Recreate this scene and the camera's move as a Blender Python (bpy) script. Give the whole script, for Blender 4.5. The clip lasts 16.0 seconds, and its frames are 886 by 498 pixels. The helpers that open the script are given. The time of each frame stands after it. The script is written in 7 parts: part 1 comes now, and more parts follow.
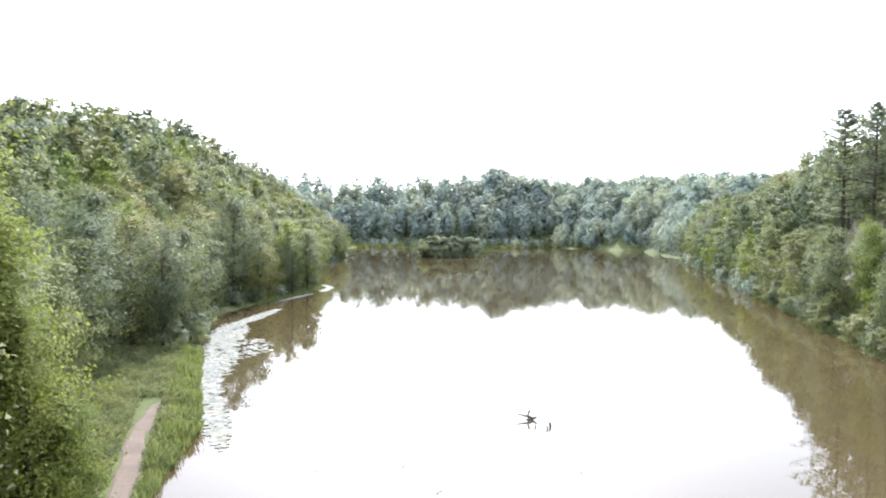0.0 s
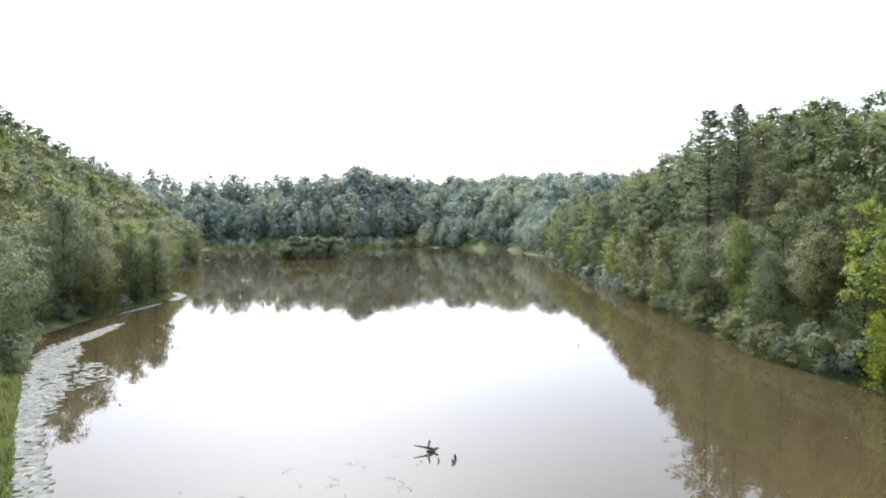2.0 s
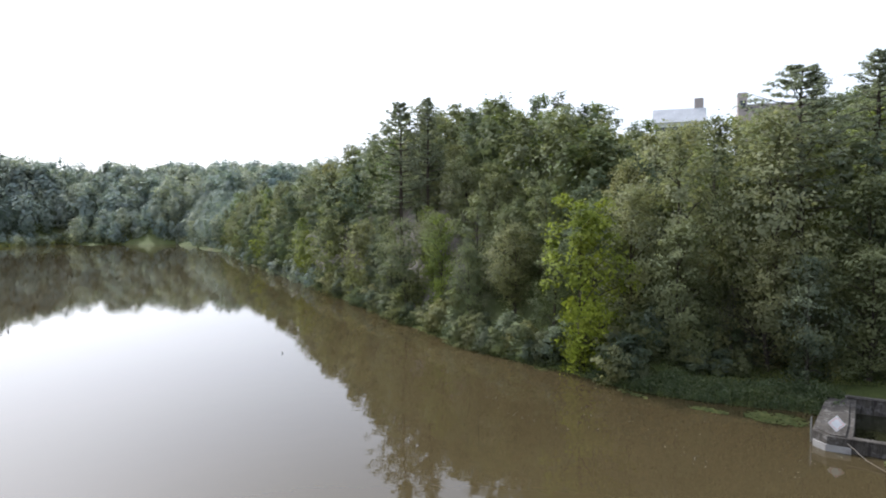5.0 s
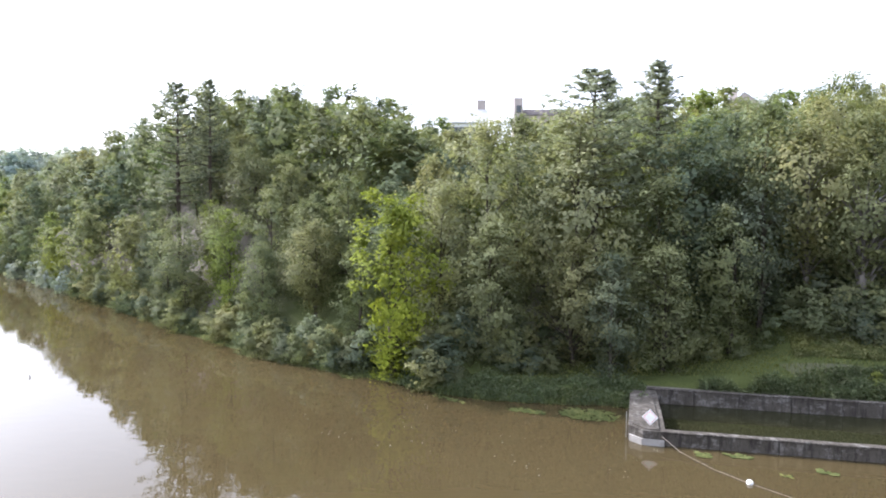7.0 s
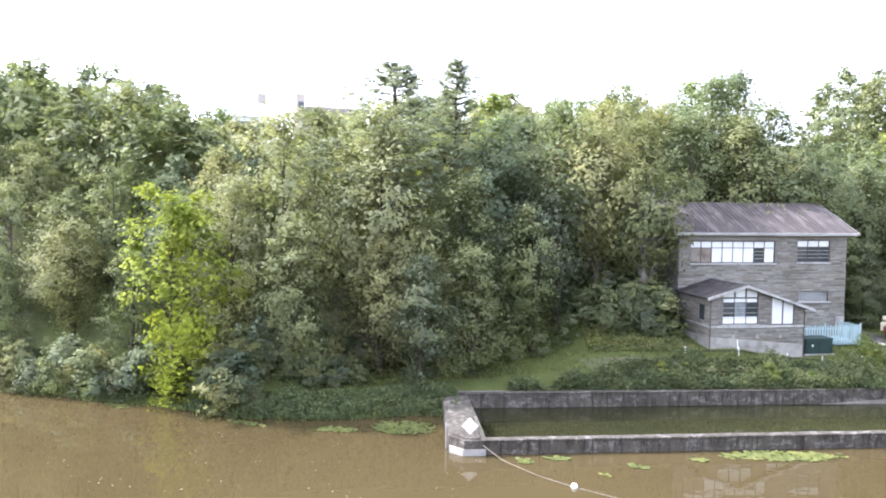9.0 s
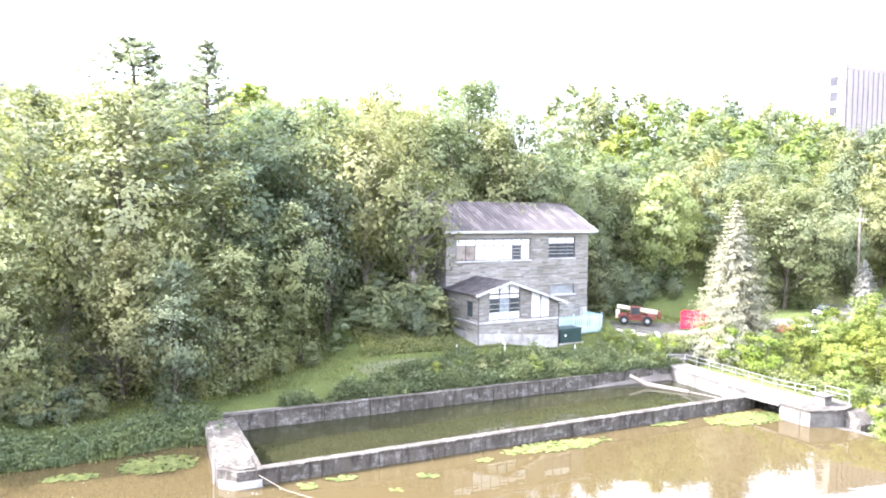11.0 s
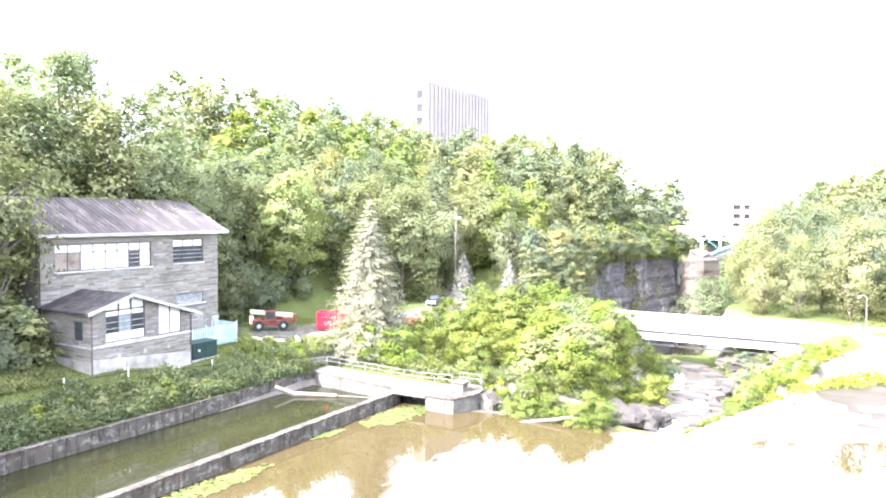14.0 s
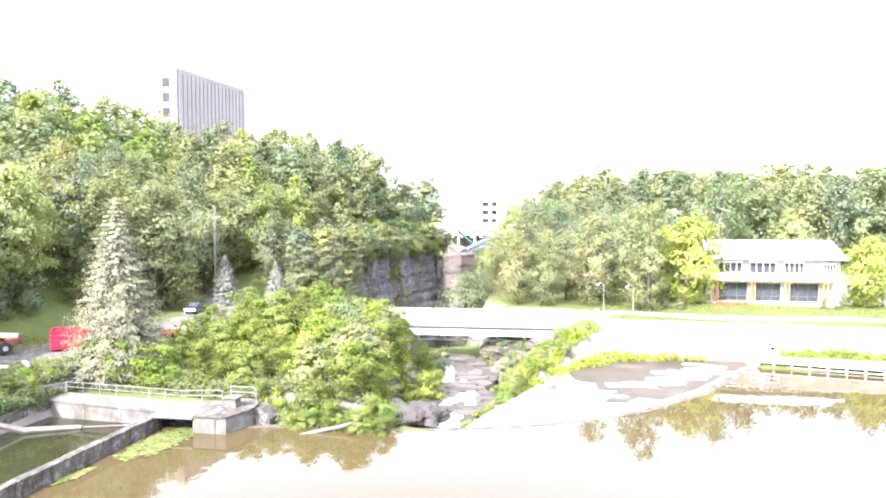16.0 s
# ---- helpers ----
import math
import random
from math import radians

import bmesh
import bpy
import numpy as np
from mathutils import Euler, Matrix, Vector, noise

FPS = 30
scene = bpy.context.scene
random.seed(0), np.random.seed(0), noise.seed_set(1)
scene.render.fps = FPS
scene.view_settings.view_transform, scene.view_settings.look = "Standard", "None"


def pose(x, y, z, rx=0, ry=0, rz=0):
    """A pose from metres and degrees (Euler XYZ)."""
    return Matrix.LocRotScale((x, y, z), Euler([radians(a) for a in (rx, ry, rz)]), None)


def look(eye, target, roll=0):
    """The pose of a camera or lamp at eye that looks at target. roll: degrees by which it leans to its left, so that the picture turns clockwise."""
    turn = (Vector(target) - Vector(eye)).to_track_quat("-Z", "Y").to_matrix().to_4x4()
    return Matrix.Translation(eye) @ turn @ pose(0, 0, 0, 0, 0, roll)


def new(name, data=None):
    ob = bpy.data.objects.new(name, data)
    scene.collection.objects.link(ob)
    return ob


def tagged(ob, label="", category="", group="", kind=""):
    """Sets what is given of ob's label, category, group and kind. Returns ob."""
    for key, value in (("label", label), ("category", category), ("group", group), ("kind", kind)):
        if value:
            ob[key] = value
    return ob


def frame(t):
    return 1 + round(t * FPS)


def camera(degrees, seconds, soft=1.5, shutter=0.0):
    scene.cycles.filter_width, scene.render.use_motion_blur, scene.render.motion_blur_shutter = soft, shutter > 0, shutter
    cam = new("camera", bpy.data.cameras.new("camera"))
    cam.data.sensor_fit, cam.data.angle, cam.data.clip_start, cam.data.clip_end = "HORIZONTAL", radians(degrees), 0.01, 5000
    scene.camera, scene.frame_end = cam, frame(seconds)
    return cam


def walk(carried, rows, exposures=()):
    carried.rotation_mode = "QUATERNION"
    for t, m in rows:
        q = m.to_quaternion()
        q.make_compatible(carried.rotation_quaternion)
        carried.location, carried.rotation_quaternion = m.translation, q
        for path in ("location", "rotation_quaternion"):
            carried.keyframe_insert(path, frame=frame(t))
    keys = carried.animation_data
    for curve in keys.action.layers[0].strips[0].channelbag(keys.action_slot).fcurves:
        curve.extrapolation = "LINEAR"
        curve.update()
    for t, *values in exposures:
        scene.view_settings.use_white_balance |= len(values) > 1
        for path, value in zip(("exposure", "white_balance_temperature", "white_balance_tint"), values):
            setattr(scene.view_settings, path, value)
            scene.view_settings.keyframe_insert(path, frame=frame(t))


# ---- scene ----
cam = camera(65.3, 16.0, soft=1.95)
PATH = [
    (0, (1.3, 2.2, 19.6), (1.925, 4.098, 19.521), 0.12),
    (0.5, (1.5, 4.6, 19.6), (2.166, 6.484, 19.522), 0.15),
    (0.9, (1.66, 6.4, 19.62), (2.355, 8.273, 19.541), 0.1),
    (1, (1.908, 9.043, 19.654), (2.72, 10.87, 19.576), 0.0),
    (1.5, (2.308, 11.035, 19.637), (3.199, 12.824, 19.558), 0.0),
    (2, (2.66, 12.547, 19.775), (3.652, 14.282, 19.693), -0.2),
    (2.5, (3.03, 14.273, 19.839), (4.137, 15.937, 19.755), -0.3),
    (3, (3.605, 15.971, 19.925), (4.823, 17.555, 19.836), -0.5),
    (3.5, (4.098, 17.553, 20.02), (5.426, 19.045, 19.928), -0.6),
    (4, (4.778, 19.111, 20.126), (6.216, 20.498, 20.028), -0.7),
    (4.2, (5.127, 19.893, 20.17), (6.617, 21.224, 20.069), -0.7),
    (6.3, (9.8, 27.031, 20.011), (11.651, 27.776, 19.888), 0.2),
    (6.5, (10.199, 27.605, 19.984), (12.075, 28.288, 19.861), 0.3),
    (7, (11.557, 28.8, 19.953), (13.481, 29.333, 19.83), 0.2),
    (7.5, (12.991, 29.972, 19.856), (14.953, 30.34, 19.734), 0.4),
    (8, (14.397, 30.901, 19.77), (16.382, 31.116, 19.65), 0.4),
    (8.5, (15.67, 31.766, 19.794), (17.666, 31.825, 19.675), 0.5),
    (10.8, (21.51, 33.566, 19.508), (23.37, 32.84, 19.401), 0.6),
    (11, (22.114, 33.781, 19.513), (23.942, 32.978, 19.406), 0.6),
    (11.5, (23.344, 33.952, 19.468), (25.088, 32.978, 19.364), 0.5),
    (12, (24.651, 34.078, 19.453), (26.293, 32.94, 19.352), 0.5),
    (12.5, (26.356, 34.082, 19.556), (27.878, 32.789, 19.452), 0.6),
    (13, (27.662, 33.889, 19.631), (29.056, 32.459, 19.527), 0.5),
    (13.5, (28.94, 33.673, 19.572), (30.193, 32.117, 19.47), 0.6),
    (14, (30.131, 33.295, 19.481), (31.237, 31.632, 19.381), 0.5),
    (14.5, (31.138, 32.874, 19.55), (32.089, 31.117, 19.451), 0.6),
    (15, (31.984, 32.165, 19.463), (32.775, 30.331, 19.364), 0.5),
    (15.5, (32.612, 31.704, 19.548), (33.241, 29.808, 19.447), 0.4),
    (16, (32.932, 31.507, 19.621), (33.405, 29.567, 19.517), 0.0),
]
EXPOSURE = [(0.0, 1.65, 5750, 13), (0.9, 1.6, 5750, 13), (1.0, 1.35, 5750, 13), (1.5, 1.25, 5750, 13), (2.0, 1.0, 5750, 12), (3.0, 0.64, 5750, 12), (4.2, 0.48, 5750, 12), (6.3, 0.92, 5800, 14), (7.0, 1.37, 5800, 16), (7.5, 1.68, 5800, 16), (8.5, 2.02, 5800, 16), (9.0, 2.16, 5800, 16), (10.8, 3.12, 5800, 17), (12.0, 3.3, 5850, 15), (13.5, 3.25, 5900, 15), (16.0, 2.76, 5950, 15)]
walk(cam, [(t, look(eye, target, roll)) for t, eye, target, roll in PATH], EXPOSURE)

# ---- daylight: hazy morning, sun over the far end of the lake ----
SUN_ELEVATION, SUN_BEARING = 39.0, 18.0  # degrees; bearing from +y towards +x
world = bpy.data.worlds.new("sky")
scene.world = world
world.use_nodes = True
wn = world.node_tree.nodes
sky = wn.new("ShaderNodeTexSky")
sky.sky_type = "NISHITA"
sky.sun_disc = False
sky.sun_elevation = radians(SUN_ELEVATION)
sky.sun_rotation = radians(SUN_BEARING)
sky.air_density, sky.dust_density, sky.ozone_density = 1.0, 4.0, 1.0
# thin haze whitens the whole sky evenly
haze = wn.new("ShaderNodeMix")
haze.data_type = "RGBA"
haze.inputs[0].default_value = 0.55
haze.inputs[7].default_value = (5.7, 5.9, 6.3, 1.0)
pale = wn.new("ShaderNodeHueSaturation")
pale.inputs["Saturation"].default_value, pale.inputs["Value"].default_value = 0.4, 1.4
world.node_tree.links.new(sky.outputs[0], pale.inputs["Color"])
world.node_tree.links.new(pale.outputs[0], haze.inputs[6])
wn["Background"].inputs["Strength"].default_value = 0.15
world.node_tree.links.new(haze.outputs[2], wn["Background"].inputs[0])

sun_data = bpy.data.lights.new("sun", "SUN")
sun_data.energy, sun_data.angle, sun_data.color = 3.4, radians(1.2), (1.0, 0.95, 0.87)
sun = new("sun", sun_data)
sb, se = radians(SUN_BEARING), radians(SUN_ELEVATION)
sun.matrix_world = look((math.sin(sb) * math.cos(se) * 300, math.cos(sb) * math.cos(se) * 300, math.sin(se) * 300), (0, 0, 0))


# ---- materials ----
def material(name, rough=0.8, metal=0.0, spec=0.3):
    m = bpy.data.materials.new(name)
    m.use_nodes = True
    n = m.node_tree.nodes["Principled BSDF"]
    n.inputs["Roughness"].default_value = rough
    n.inputs["Metallic"].default_value = metal
    n.inputs["Specular IOR Level"].default_value = spec
    return m, m.node_tree, n


def add(nt, kind, **sets):
    n = nt.nodes.new(kind)
    for key, value in sets.items():
        if key in n.inputs:
            n.inputs[key].default_value = value
    return n


def noise_tex(nt, scale, detail=4.0, rough=0.55, coords=None, stretch=None):
    n = add(nt, "ShaderNodeTexNoise", Scale=scale, Detail=detail, Roughness=rough)
    c = nt.nodes.new("ShaderNodeTexCoord")
    if stretch:
        mp = nt.nodes.new("ShaderNodeMapping")
        mp.inputs["Scale"].default_value = stretch
        nt.links.new(c.outputs["Object"], mp.inputs[0])
        nt.links.new(mp.outputs[0], n.inputs["Vector"])
    else:
        nt.links.new(c.outputs["Object"], n.inputs["Vector"])
    return n


def ramp(nt, source, stops):
    r = nt.nodes.new("ShaderNodeValToRGB")
    el = r.color_ramp.elements
    while len(el) < len(stops):
        el.new(0.5)
    for e, (p, c) in zip(el, stops):
        e.position, e.color = p, (*c, 1)
    nt.links.new(source, r.inputs[0])
    return r.outputs[0]


def mix(nt, fac, a, b, mode="MIX"):
    m = nt.nodes.new("ShaderNodeMix")
    m.data_type, m.blend_type = "RGBA", mode
    for socket, value in ((m.inputs[0], fac), (m.inputs[6], a), (m.inputs[7], b)):
        if hasattr(value, "is_linked"):
            nt.links.new(value, socket)
        elif isinstance(value, tuple):
            socket.default_value = (*value, 1)
        else:
            socket.default_value = value
    return m.outputs[2]


def bump(nt, bsdf, height, strength=0.4, distance=0.05):
    b = add(nt, "ShaderNodeBump", Strength=strength, Distance=distance)
    nt.links.new(height, b.inputs["Height"])
    nt.links.new(b.outputs[0], bsdf.inputs["Normal"])


def surface(name, dark, light, scale=2.0, rough=0.85, big=0.25, stain=None, bumps=0.35, metal=0.0, spec=0.3, stretch=None):
    """Two scales of variation between two colours, with an optional stain colour in patches."""
    m, nt, n = material(name, rough, metal, spec)
    a = noise_tex(nt, scale, 6, 0.65, stretch=stretch)
    b = noise_tex(nt, big, 3, 0.6)
    c = ramp(nt, a.outputs[0], [(0.3, dark), (0.72, light)])
    c = mix(nt, 0.5, c, ramp(nt, b.outputs[0], [(0.35, dark), (0.68, light)]))
    if stain:
        s = noise_tex(nt, scale * 0.4, 5, 0.7, stretch=stretch)
        c = mix(nt, ramp(nt, s.outputs[0], [(0.48, (0, 0, 0)), (0.66, (1, 1, 1))]), c, stain)
    nt.links.new(c, n.inputs["Base Color"])
    bump(nt, n, a.outputs[0], bumps, 0.04)
    return m


def leaf_material(name, dark, mid, light, glow=0.4, even=False):
    """Leaves: each leaf, each bough and, unless even, each tree a little different, and light shines through."""
    m, nt, n = material(name, 0.7, 0.0, 0.06)
    info, geo, tone = nt.nodes.new("ShaderNodeObjectInfo"), nt.nodes.new("ShaderNodeNewGeometry"), nt.nodes.new("ShaderNodeAttribute")
    tone.attribute_name = "tone"
    ad, fr = nt.nodes.new("ShaderNodeMath"), nt.nodes.new("ShaderNodeMath")
    ad.operation, fr.operation = "ADD", "FRACT"
    nt.links.new(info.outputs["Random"], ad.inputs[0])
    nt.links.new(tone.outputs["Fac"], ad.inputs[1])
    nt.links.new(ad.outputs[0], fr.inputs[0])
    c = ramp(nt, geo.outputs["Random Per Island"], [(0.0, dark), (0.55, mid), (1.0, light)])
    t = ramp(nt, fr.outputs[0], [(0.0, (0.72, 0.83, 0.84)), (0.25, (1.0, 1.0, 0.95)), (0.5, (0.86, 0.94, 0.95)), (0.75, (1.14, 1.09, 0.88)), (0.9, (1.02, 1.02, 1.0)), (1.0, (0.84, 0.94, 1.0))])
    c = c if even else mix(nt, 1.0, c, t, "MULTIPLY")
    w = add(nt, "ShaderNodeTexNoise", Scale=0.32, Detail=3.0)
    nt.links.new(geo.outputs["Position"], w.inputs["Vector"])
    c = mix(nt, 1.0, c, ramp(nt, w.outputs[0], [(0.33, (0.86, 0.9, 0.92)), (0.5, (1.0, 1.0, 1.0)), (0.67, (1.14, 1.11, 0.98))]), "MULTIPLY")
    nt.links.new(c, n.inputs["Base Color"])
    tr = nt.nodes.new("ShaderNodeBsdfTranslucent")
    nt.links.new(mix(nt, 1.0, c, (1.35, 1.4, 0.95), "MULTIPLY"), tr.inputs[0])
    ms = nt.nodes.new("ShaderNodeMixShader")
    ms.inputs[0].default_value = glow
    nt.links.new(n.outputs[0], ms.inputs[1])
    nt.links.new(tr.outputs[0], ms.inputs[2])
    nt.links.new(ms.outputs[0], nt.nodes["Material Output"].inputs[0])
    return m


LEAF = leaf_material("leaves_green", (0.14, 0.156, 0.084), (0.177, 0.19, 0.103), (0.22, 0.228, 0.13), 0.32)
LEAF_DARK = leaf_material("leaves_dark", (0.112, 0.13, 0.086), (0.144, 0.16, 0.105), (0.18, 0.192, 0.13), 0.31)
LEAF_OLIVE = leaf_material("leaves_olive", (0.164, 0.166, 0.084), (0.206, 0.205, 0.105), (0.25, 0.243, 0.132), 0.32)
LEAF_LIME = leaf_material("leaves_lime", (0.13, 0.16, 0.044), (0.178, 0.208, 0.062), (0.232, 0.258, 0.088), 0.33)
LEAF_SUNNY = leaf_material("leaves_sunny", (0.098, 0.118, 0.028), (0.148, 0.168, 0.044), (0.225, 0.24, 0.08), 0.45)
# greyed leaf colour carries the haze over the farther woods
LEAF_HAZE_GREY = leaf_material("leaves_haze_grey", (0.14, 0.158, 0.102), (0.178, 0.194, 0.13), (0.22, 0.234, 0.165), 0.32)
LEAF_BRIGHT = leaf_material("leaves_bright", (0.135, 0.172, 0.034), (0.188, 0.227, 0.048), (0.245, 0.283, 0.068), 0.36)
# olive leaves made paler: sunlight from the lake put into the colour
LEAF_SUN_OLIVE = leaf_material("leaves_sun_olive", (0.19, 0.2, 0.112), (0.24, 0.248, 0.142), (0.295, 0.298, 0.178), 0.36, True)
LEAF_PALE = leaf_material("leaves_pale", (0.2, 0.23, 0.09), (0.27, 0.3, 0.13), (0.34, 0.365, 0.18), 0.35, True)
LEAF_GOLD = leaf_material("leaves_golden", (0.19, 0.22, 0.045), (0.27, 0.3, 0.075), (0.35, 0.37, 0.12), 0.4, True)
# leaf colour paled to stand in for haze at the lake's end
LEAF_HAZED = leaf_material("leaves_hazed", (0.262, 0.292, 0.272), (0.295, 0.323, 0.3), (0.33, 0.355, 0.332), 0.3)
NEEDLE = leaf_material("needles_pine", (0.14, 0.162, 0.105), (0.195, 0.215, 0.145), (0.255, 0.27, 0.19), 0.35, True)
NEEDLE_BLUE = leaf_material("needles_spruce", (0.16, 0.156, 0.11), (0.208, 0.202, 0.146), (0.265, 0.256, 0.192), 0.3, True)
NEEDLE_SILVER = leaf_material("needles_silver", (0.145, 0.142, 0.125), (0.2, 0.196, 0.176), (0.262, 0.256, 0.235), 0.25, True)
PAD = leaf_material("lily_leaves", (0.06, 0.074, 0.024), (0.098, 0.11, 0.037), (0.145, 0.153, 0.06), 0.1, True)
WEED = leaf_material("pond_weed", (0.13, 0.13, 0.105), (0.2, 0.2, 0.168), (0.28, 0.28, 0.245), 0.1, True)
HERB = leaf_material("meadow_herbs", (0.092, 0.11, 0.05), (0.15, 0.166, 0.084), (0.222, 0.226, 0.13), 0.36)
REED = leaf_material("reeds", (0.095, 0.11, 0.04), (0.155, 0.168, 0.067), (0.22, 0.226, 0.1), 0.36)
BARK = surface("bark", (0.035, 0.028, 0.02), (0.11, 0.09, 0.07), 6.0, 0.95, 0.8, stretch=(1, 1, 0.2))
BARK_PALE = surface("bark_pale", (0.09, 0.08, 0.068), (0.22, 0.2, 0.175), 4.0, 0.9, 0.8, stretch=(1, 1, 0.3))
def stained_concrete():
    """Old concrete: brown-grey, with dark runs down the face and pale leached patches."""
    m, nt, n = material("old_concrete", 0.92, 0.0, 0.2)
    g, runs, pale, grain = noise_tex(nt, 0.7, 6, 0.7), noise_tex(nt, 2.6, 5, 0.7, stretch=(1, 1, 0.18)), noise_tex(nt, 0.9, 6, 0.75, stretch=(1, 1, 1.6)), noise_tex(nt, 9.0, 5, 0.7)
    c = ramp(nt, g.outputs[0], [(0.3, (0.05, 0.043, 0.035)), (0.7, (0.125, 0.111, 0.094))])
    c = mix(nt, ramp(nt, pale.outputs[0], [(0.52, (0, 0, 0)), (0.6, (0.75, 0.75, 0.75))]), c, (0.22, 0.206, 0.188))
    c = mix(nt, ramp(nt, runs.outputs[0], [(0.5, (0, 0, 0)), (0.62, (0.85, 0.85, 0.85))]), c, (0.035, 0.03, 0.026))
    c = mix(nt, 0.5, c, ramp(nt, grain.outputs[0], [(0.3, (0.6, 0.6, 0.6)), (0.7, (1.0, 1.0, 1.0))]), "MULTIPLY")
    nt.links.new(c, n.inputs["Base Color"])
    bump(nt, n, grain.outputs[0], 0.5, 0.03)
    return m


CONCRETE = stained_concrete()
CONCRETE_PALE = surface("pale_concrete", (0.26, 0.245, 0.225), (0.42, 0.4, 0.375), 1.5, 0.85, 0.25, (0.19, 0.176, 0.16), 0.25)
CONCRETE_DECK = surface("worn_deck_concrete", (0.09, 0.082, 0.072), (0.175, 0.163, 0.148), 1.2, 0.88, 0.3, (0.07, 0.062, 0.054), 0.3)
def cliff_rock():
    """Layered shale: thin dark beds, pale seepage running down the face, rusty patches."""
    m, nt, n = material("layered_rock", 0.92, 0.0, 0.15)
    beds, runs, broad, rust = noise_tex(nt, 1.1, 6, 0.7, stretch=(0.25, 0.25, 3.2)), noise_tex(nt, 0.32, 6, 0.7, stretch=(1.0, 1.0, 0.35)), noise_tex(nt, 0.12, 4, 0.6), noise_tex(nt, 0.22, 5, 0.7)
    c = ramp(nt, beds.outputs[0], [(0.3, (0.06, 0.056, 0.06)), (0.5, (0.125, 0.118, 0.122)), (0.72, (0.19, 0.18, 0.182))])
    c = mix(nt, ramp(nt, runs.outputs[0], [(0.52, (0, 0, 0)), (0.68, (0.7, 0.7, 0.7))]), c, (0.33, 0.32, 0.315))
    c = mix(nt, ramp(nt, rust.outputs[0], [(0.56, (0, 0, 0)), (0.68, (0.5, 0.5, 0.5))]), c, (0.2, 0.15, 0.11))
    c = mix(nt, 1.0, c, ramp(nt, broad.outputs[0], [(0.35, (0.75, 0.75, 0.78)), (0.65, (1.15, 1.14, 1.12))]), "MULTIPLY")
    nt.links.new(c, n.inputs["Base Color"])
    bump(nt, n, beds.outputs[0], 0.9, 0.2)
    return m


ROCK = cliff_rock()
# very dark tone: wet creek ledges, and painted shade on the bank boulders
ROCK_WET_SHADE = surface("wet_shaded_shale", (0.022, 0.019, 0.017), (0.07, 0.06, 0.052), 0.8, 0.7, 0.2, (0.04, 0.035, 0.03), 0.7, stretch=(0.6, 0.6, 2.5))
ROCK_TAN = surface("ledge_rock", (0.05, 0.041, 0.035), (0.14, 0.12, 0.104), 0.8, 0.85, 0.15, (0.08, 0.062, 0.05), 0.7, stretch=(0.6, 0.6, 2.0))
GRAVEL = surface("trail_gravel", (0.085, 0.062, 0.045), (0.16, 0.12, 0.092), 6.0, 0.95, 0.4, (0.105, 0.082, 0.055))
DRIVE = surface("worn_asphalt", (0.05, 0.048, 0.046), (0.12, 0.11, 0.105), 3.0, 0.9, 0.12, (0.18, 0.16, 0.14))
WHITE = surface("white_paint", (0.66, 0.66, 0.64), (0.82, 0.82, 0.8), 3.0, 0.5, 0.4, bumps=0.1)
TRIM = surface("weathered_trim", (0.3, 0.295, 0.285), (0.46, 0.455, 0.44), 3.0, 0.7, 0.4, (0.24, 0.23, 0.22), 0.15)
FENCE = surface("pale_blue_paint", (0.34, 0.46, 0.49), (0.46, 0.58, 0.6), 3.0, 0.55, 0.5, bumps=0.1)
STEEL = surface("galvanised_steel", (0.3, 0.31, 0.31), (0.5, 0.51, 0.51), 5.0, 0.45, 0.5, metal=0.7, bumps=0.1)
STEEL_PALE = surface("pale_grey_steel", (0.42, 0.44, 0.44), (0.6, 0.62, 0.62), 3.0, 0.5, 0.5, bumps=0.1)
STEEL_GREEN = surface("green_steel", (0.05, 0.14, 0.13), (0.09, 0.2, 0.19), 2.0, 0.5, 0.4, bumps=0.1)
GREEN_BOX = surface("dark_green_enamel", (0.016, 0.034, 0.03), (0.032, 0.056, 0.05), 2.0, 0.45, 0.5, bumps=0.08)
RED = surface("red_enamel", (0.42, 0.012, 0.03), (0.6, 0.025, 0.06), 2.0, 0.45, 0.4, (0.25, 0.02, 0.02), 0.12)
MACHINE_RED = surface("machine_red", (0.13, 0.03, 0.026), (0.23, 0.055, 0.045), 3.0, 0.5, 0.5, (0.14, 0.08, 0.05), 0.15)
CREAM = surface("cream_enamel", (0.5, 0.45, 0.33), (0.66, 0.6, 0.46), 3.0, 0.5, 0.5, bumps=0.1)
RUBBER = surface("rubber", (0.015, 0.015, 0.015), (0.04, 0.038, 0.035), 5.0, 0.85, 0.5)
BLACK = surface("black_enamel", (0.012, 0.012, 0.014), (0.025, 0.025, 0.03), 2.0, 0.25, 0.5, spec=0.5, bumps=0.02)
DRIFT = surface("driftwood", (0.05, 0.042, 0.035), (0.14, 0.12, 0.1), 6.0, 0.95, 1.0, stretch=(1, 1, 0.3))
LOG = surface("grey_log", (0.1, 0.085, 0.07), (0.22, 0.19, 0.16), 5.0, 0.95, 1.0)
TIMBER = surface("brown_timber", (0.2, 0.1, 0.045), (0.34, 0.19, 0.09), 4.0, 0.7, 0.5, stretch=(1, 1, 0.2))
ROOFING = surface("grey_shingles", (0.044, 0.037, 0.038), (0.092, 0.079, 0.078), 1.3, 0.95, 0.16, (0.135, 0.116, 0.112), 0.4, stretch=(1.6, 0.4, 0.4))
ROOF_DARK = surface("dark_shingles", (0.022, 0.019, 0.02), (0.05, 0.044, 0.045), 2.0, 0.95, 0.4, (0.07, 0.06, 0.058))
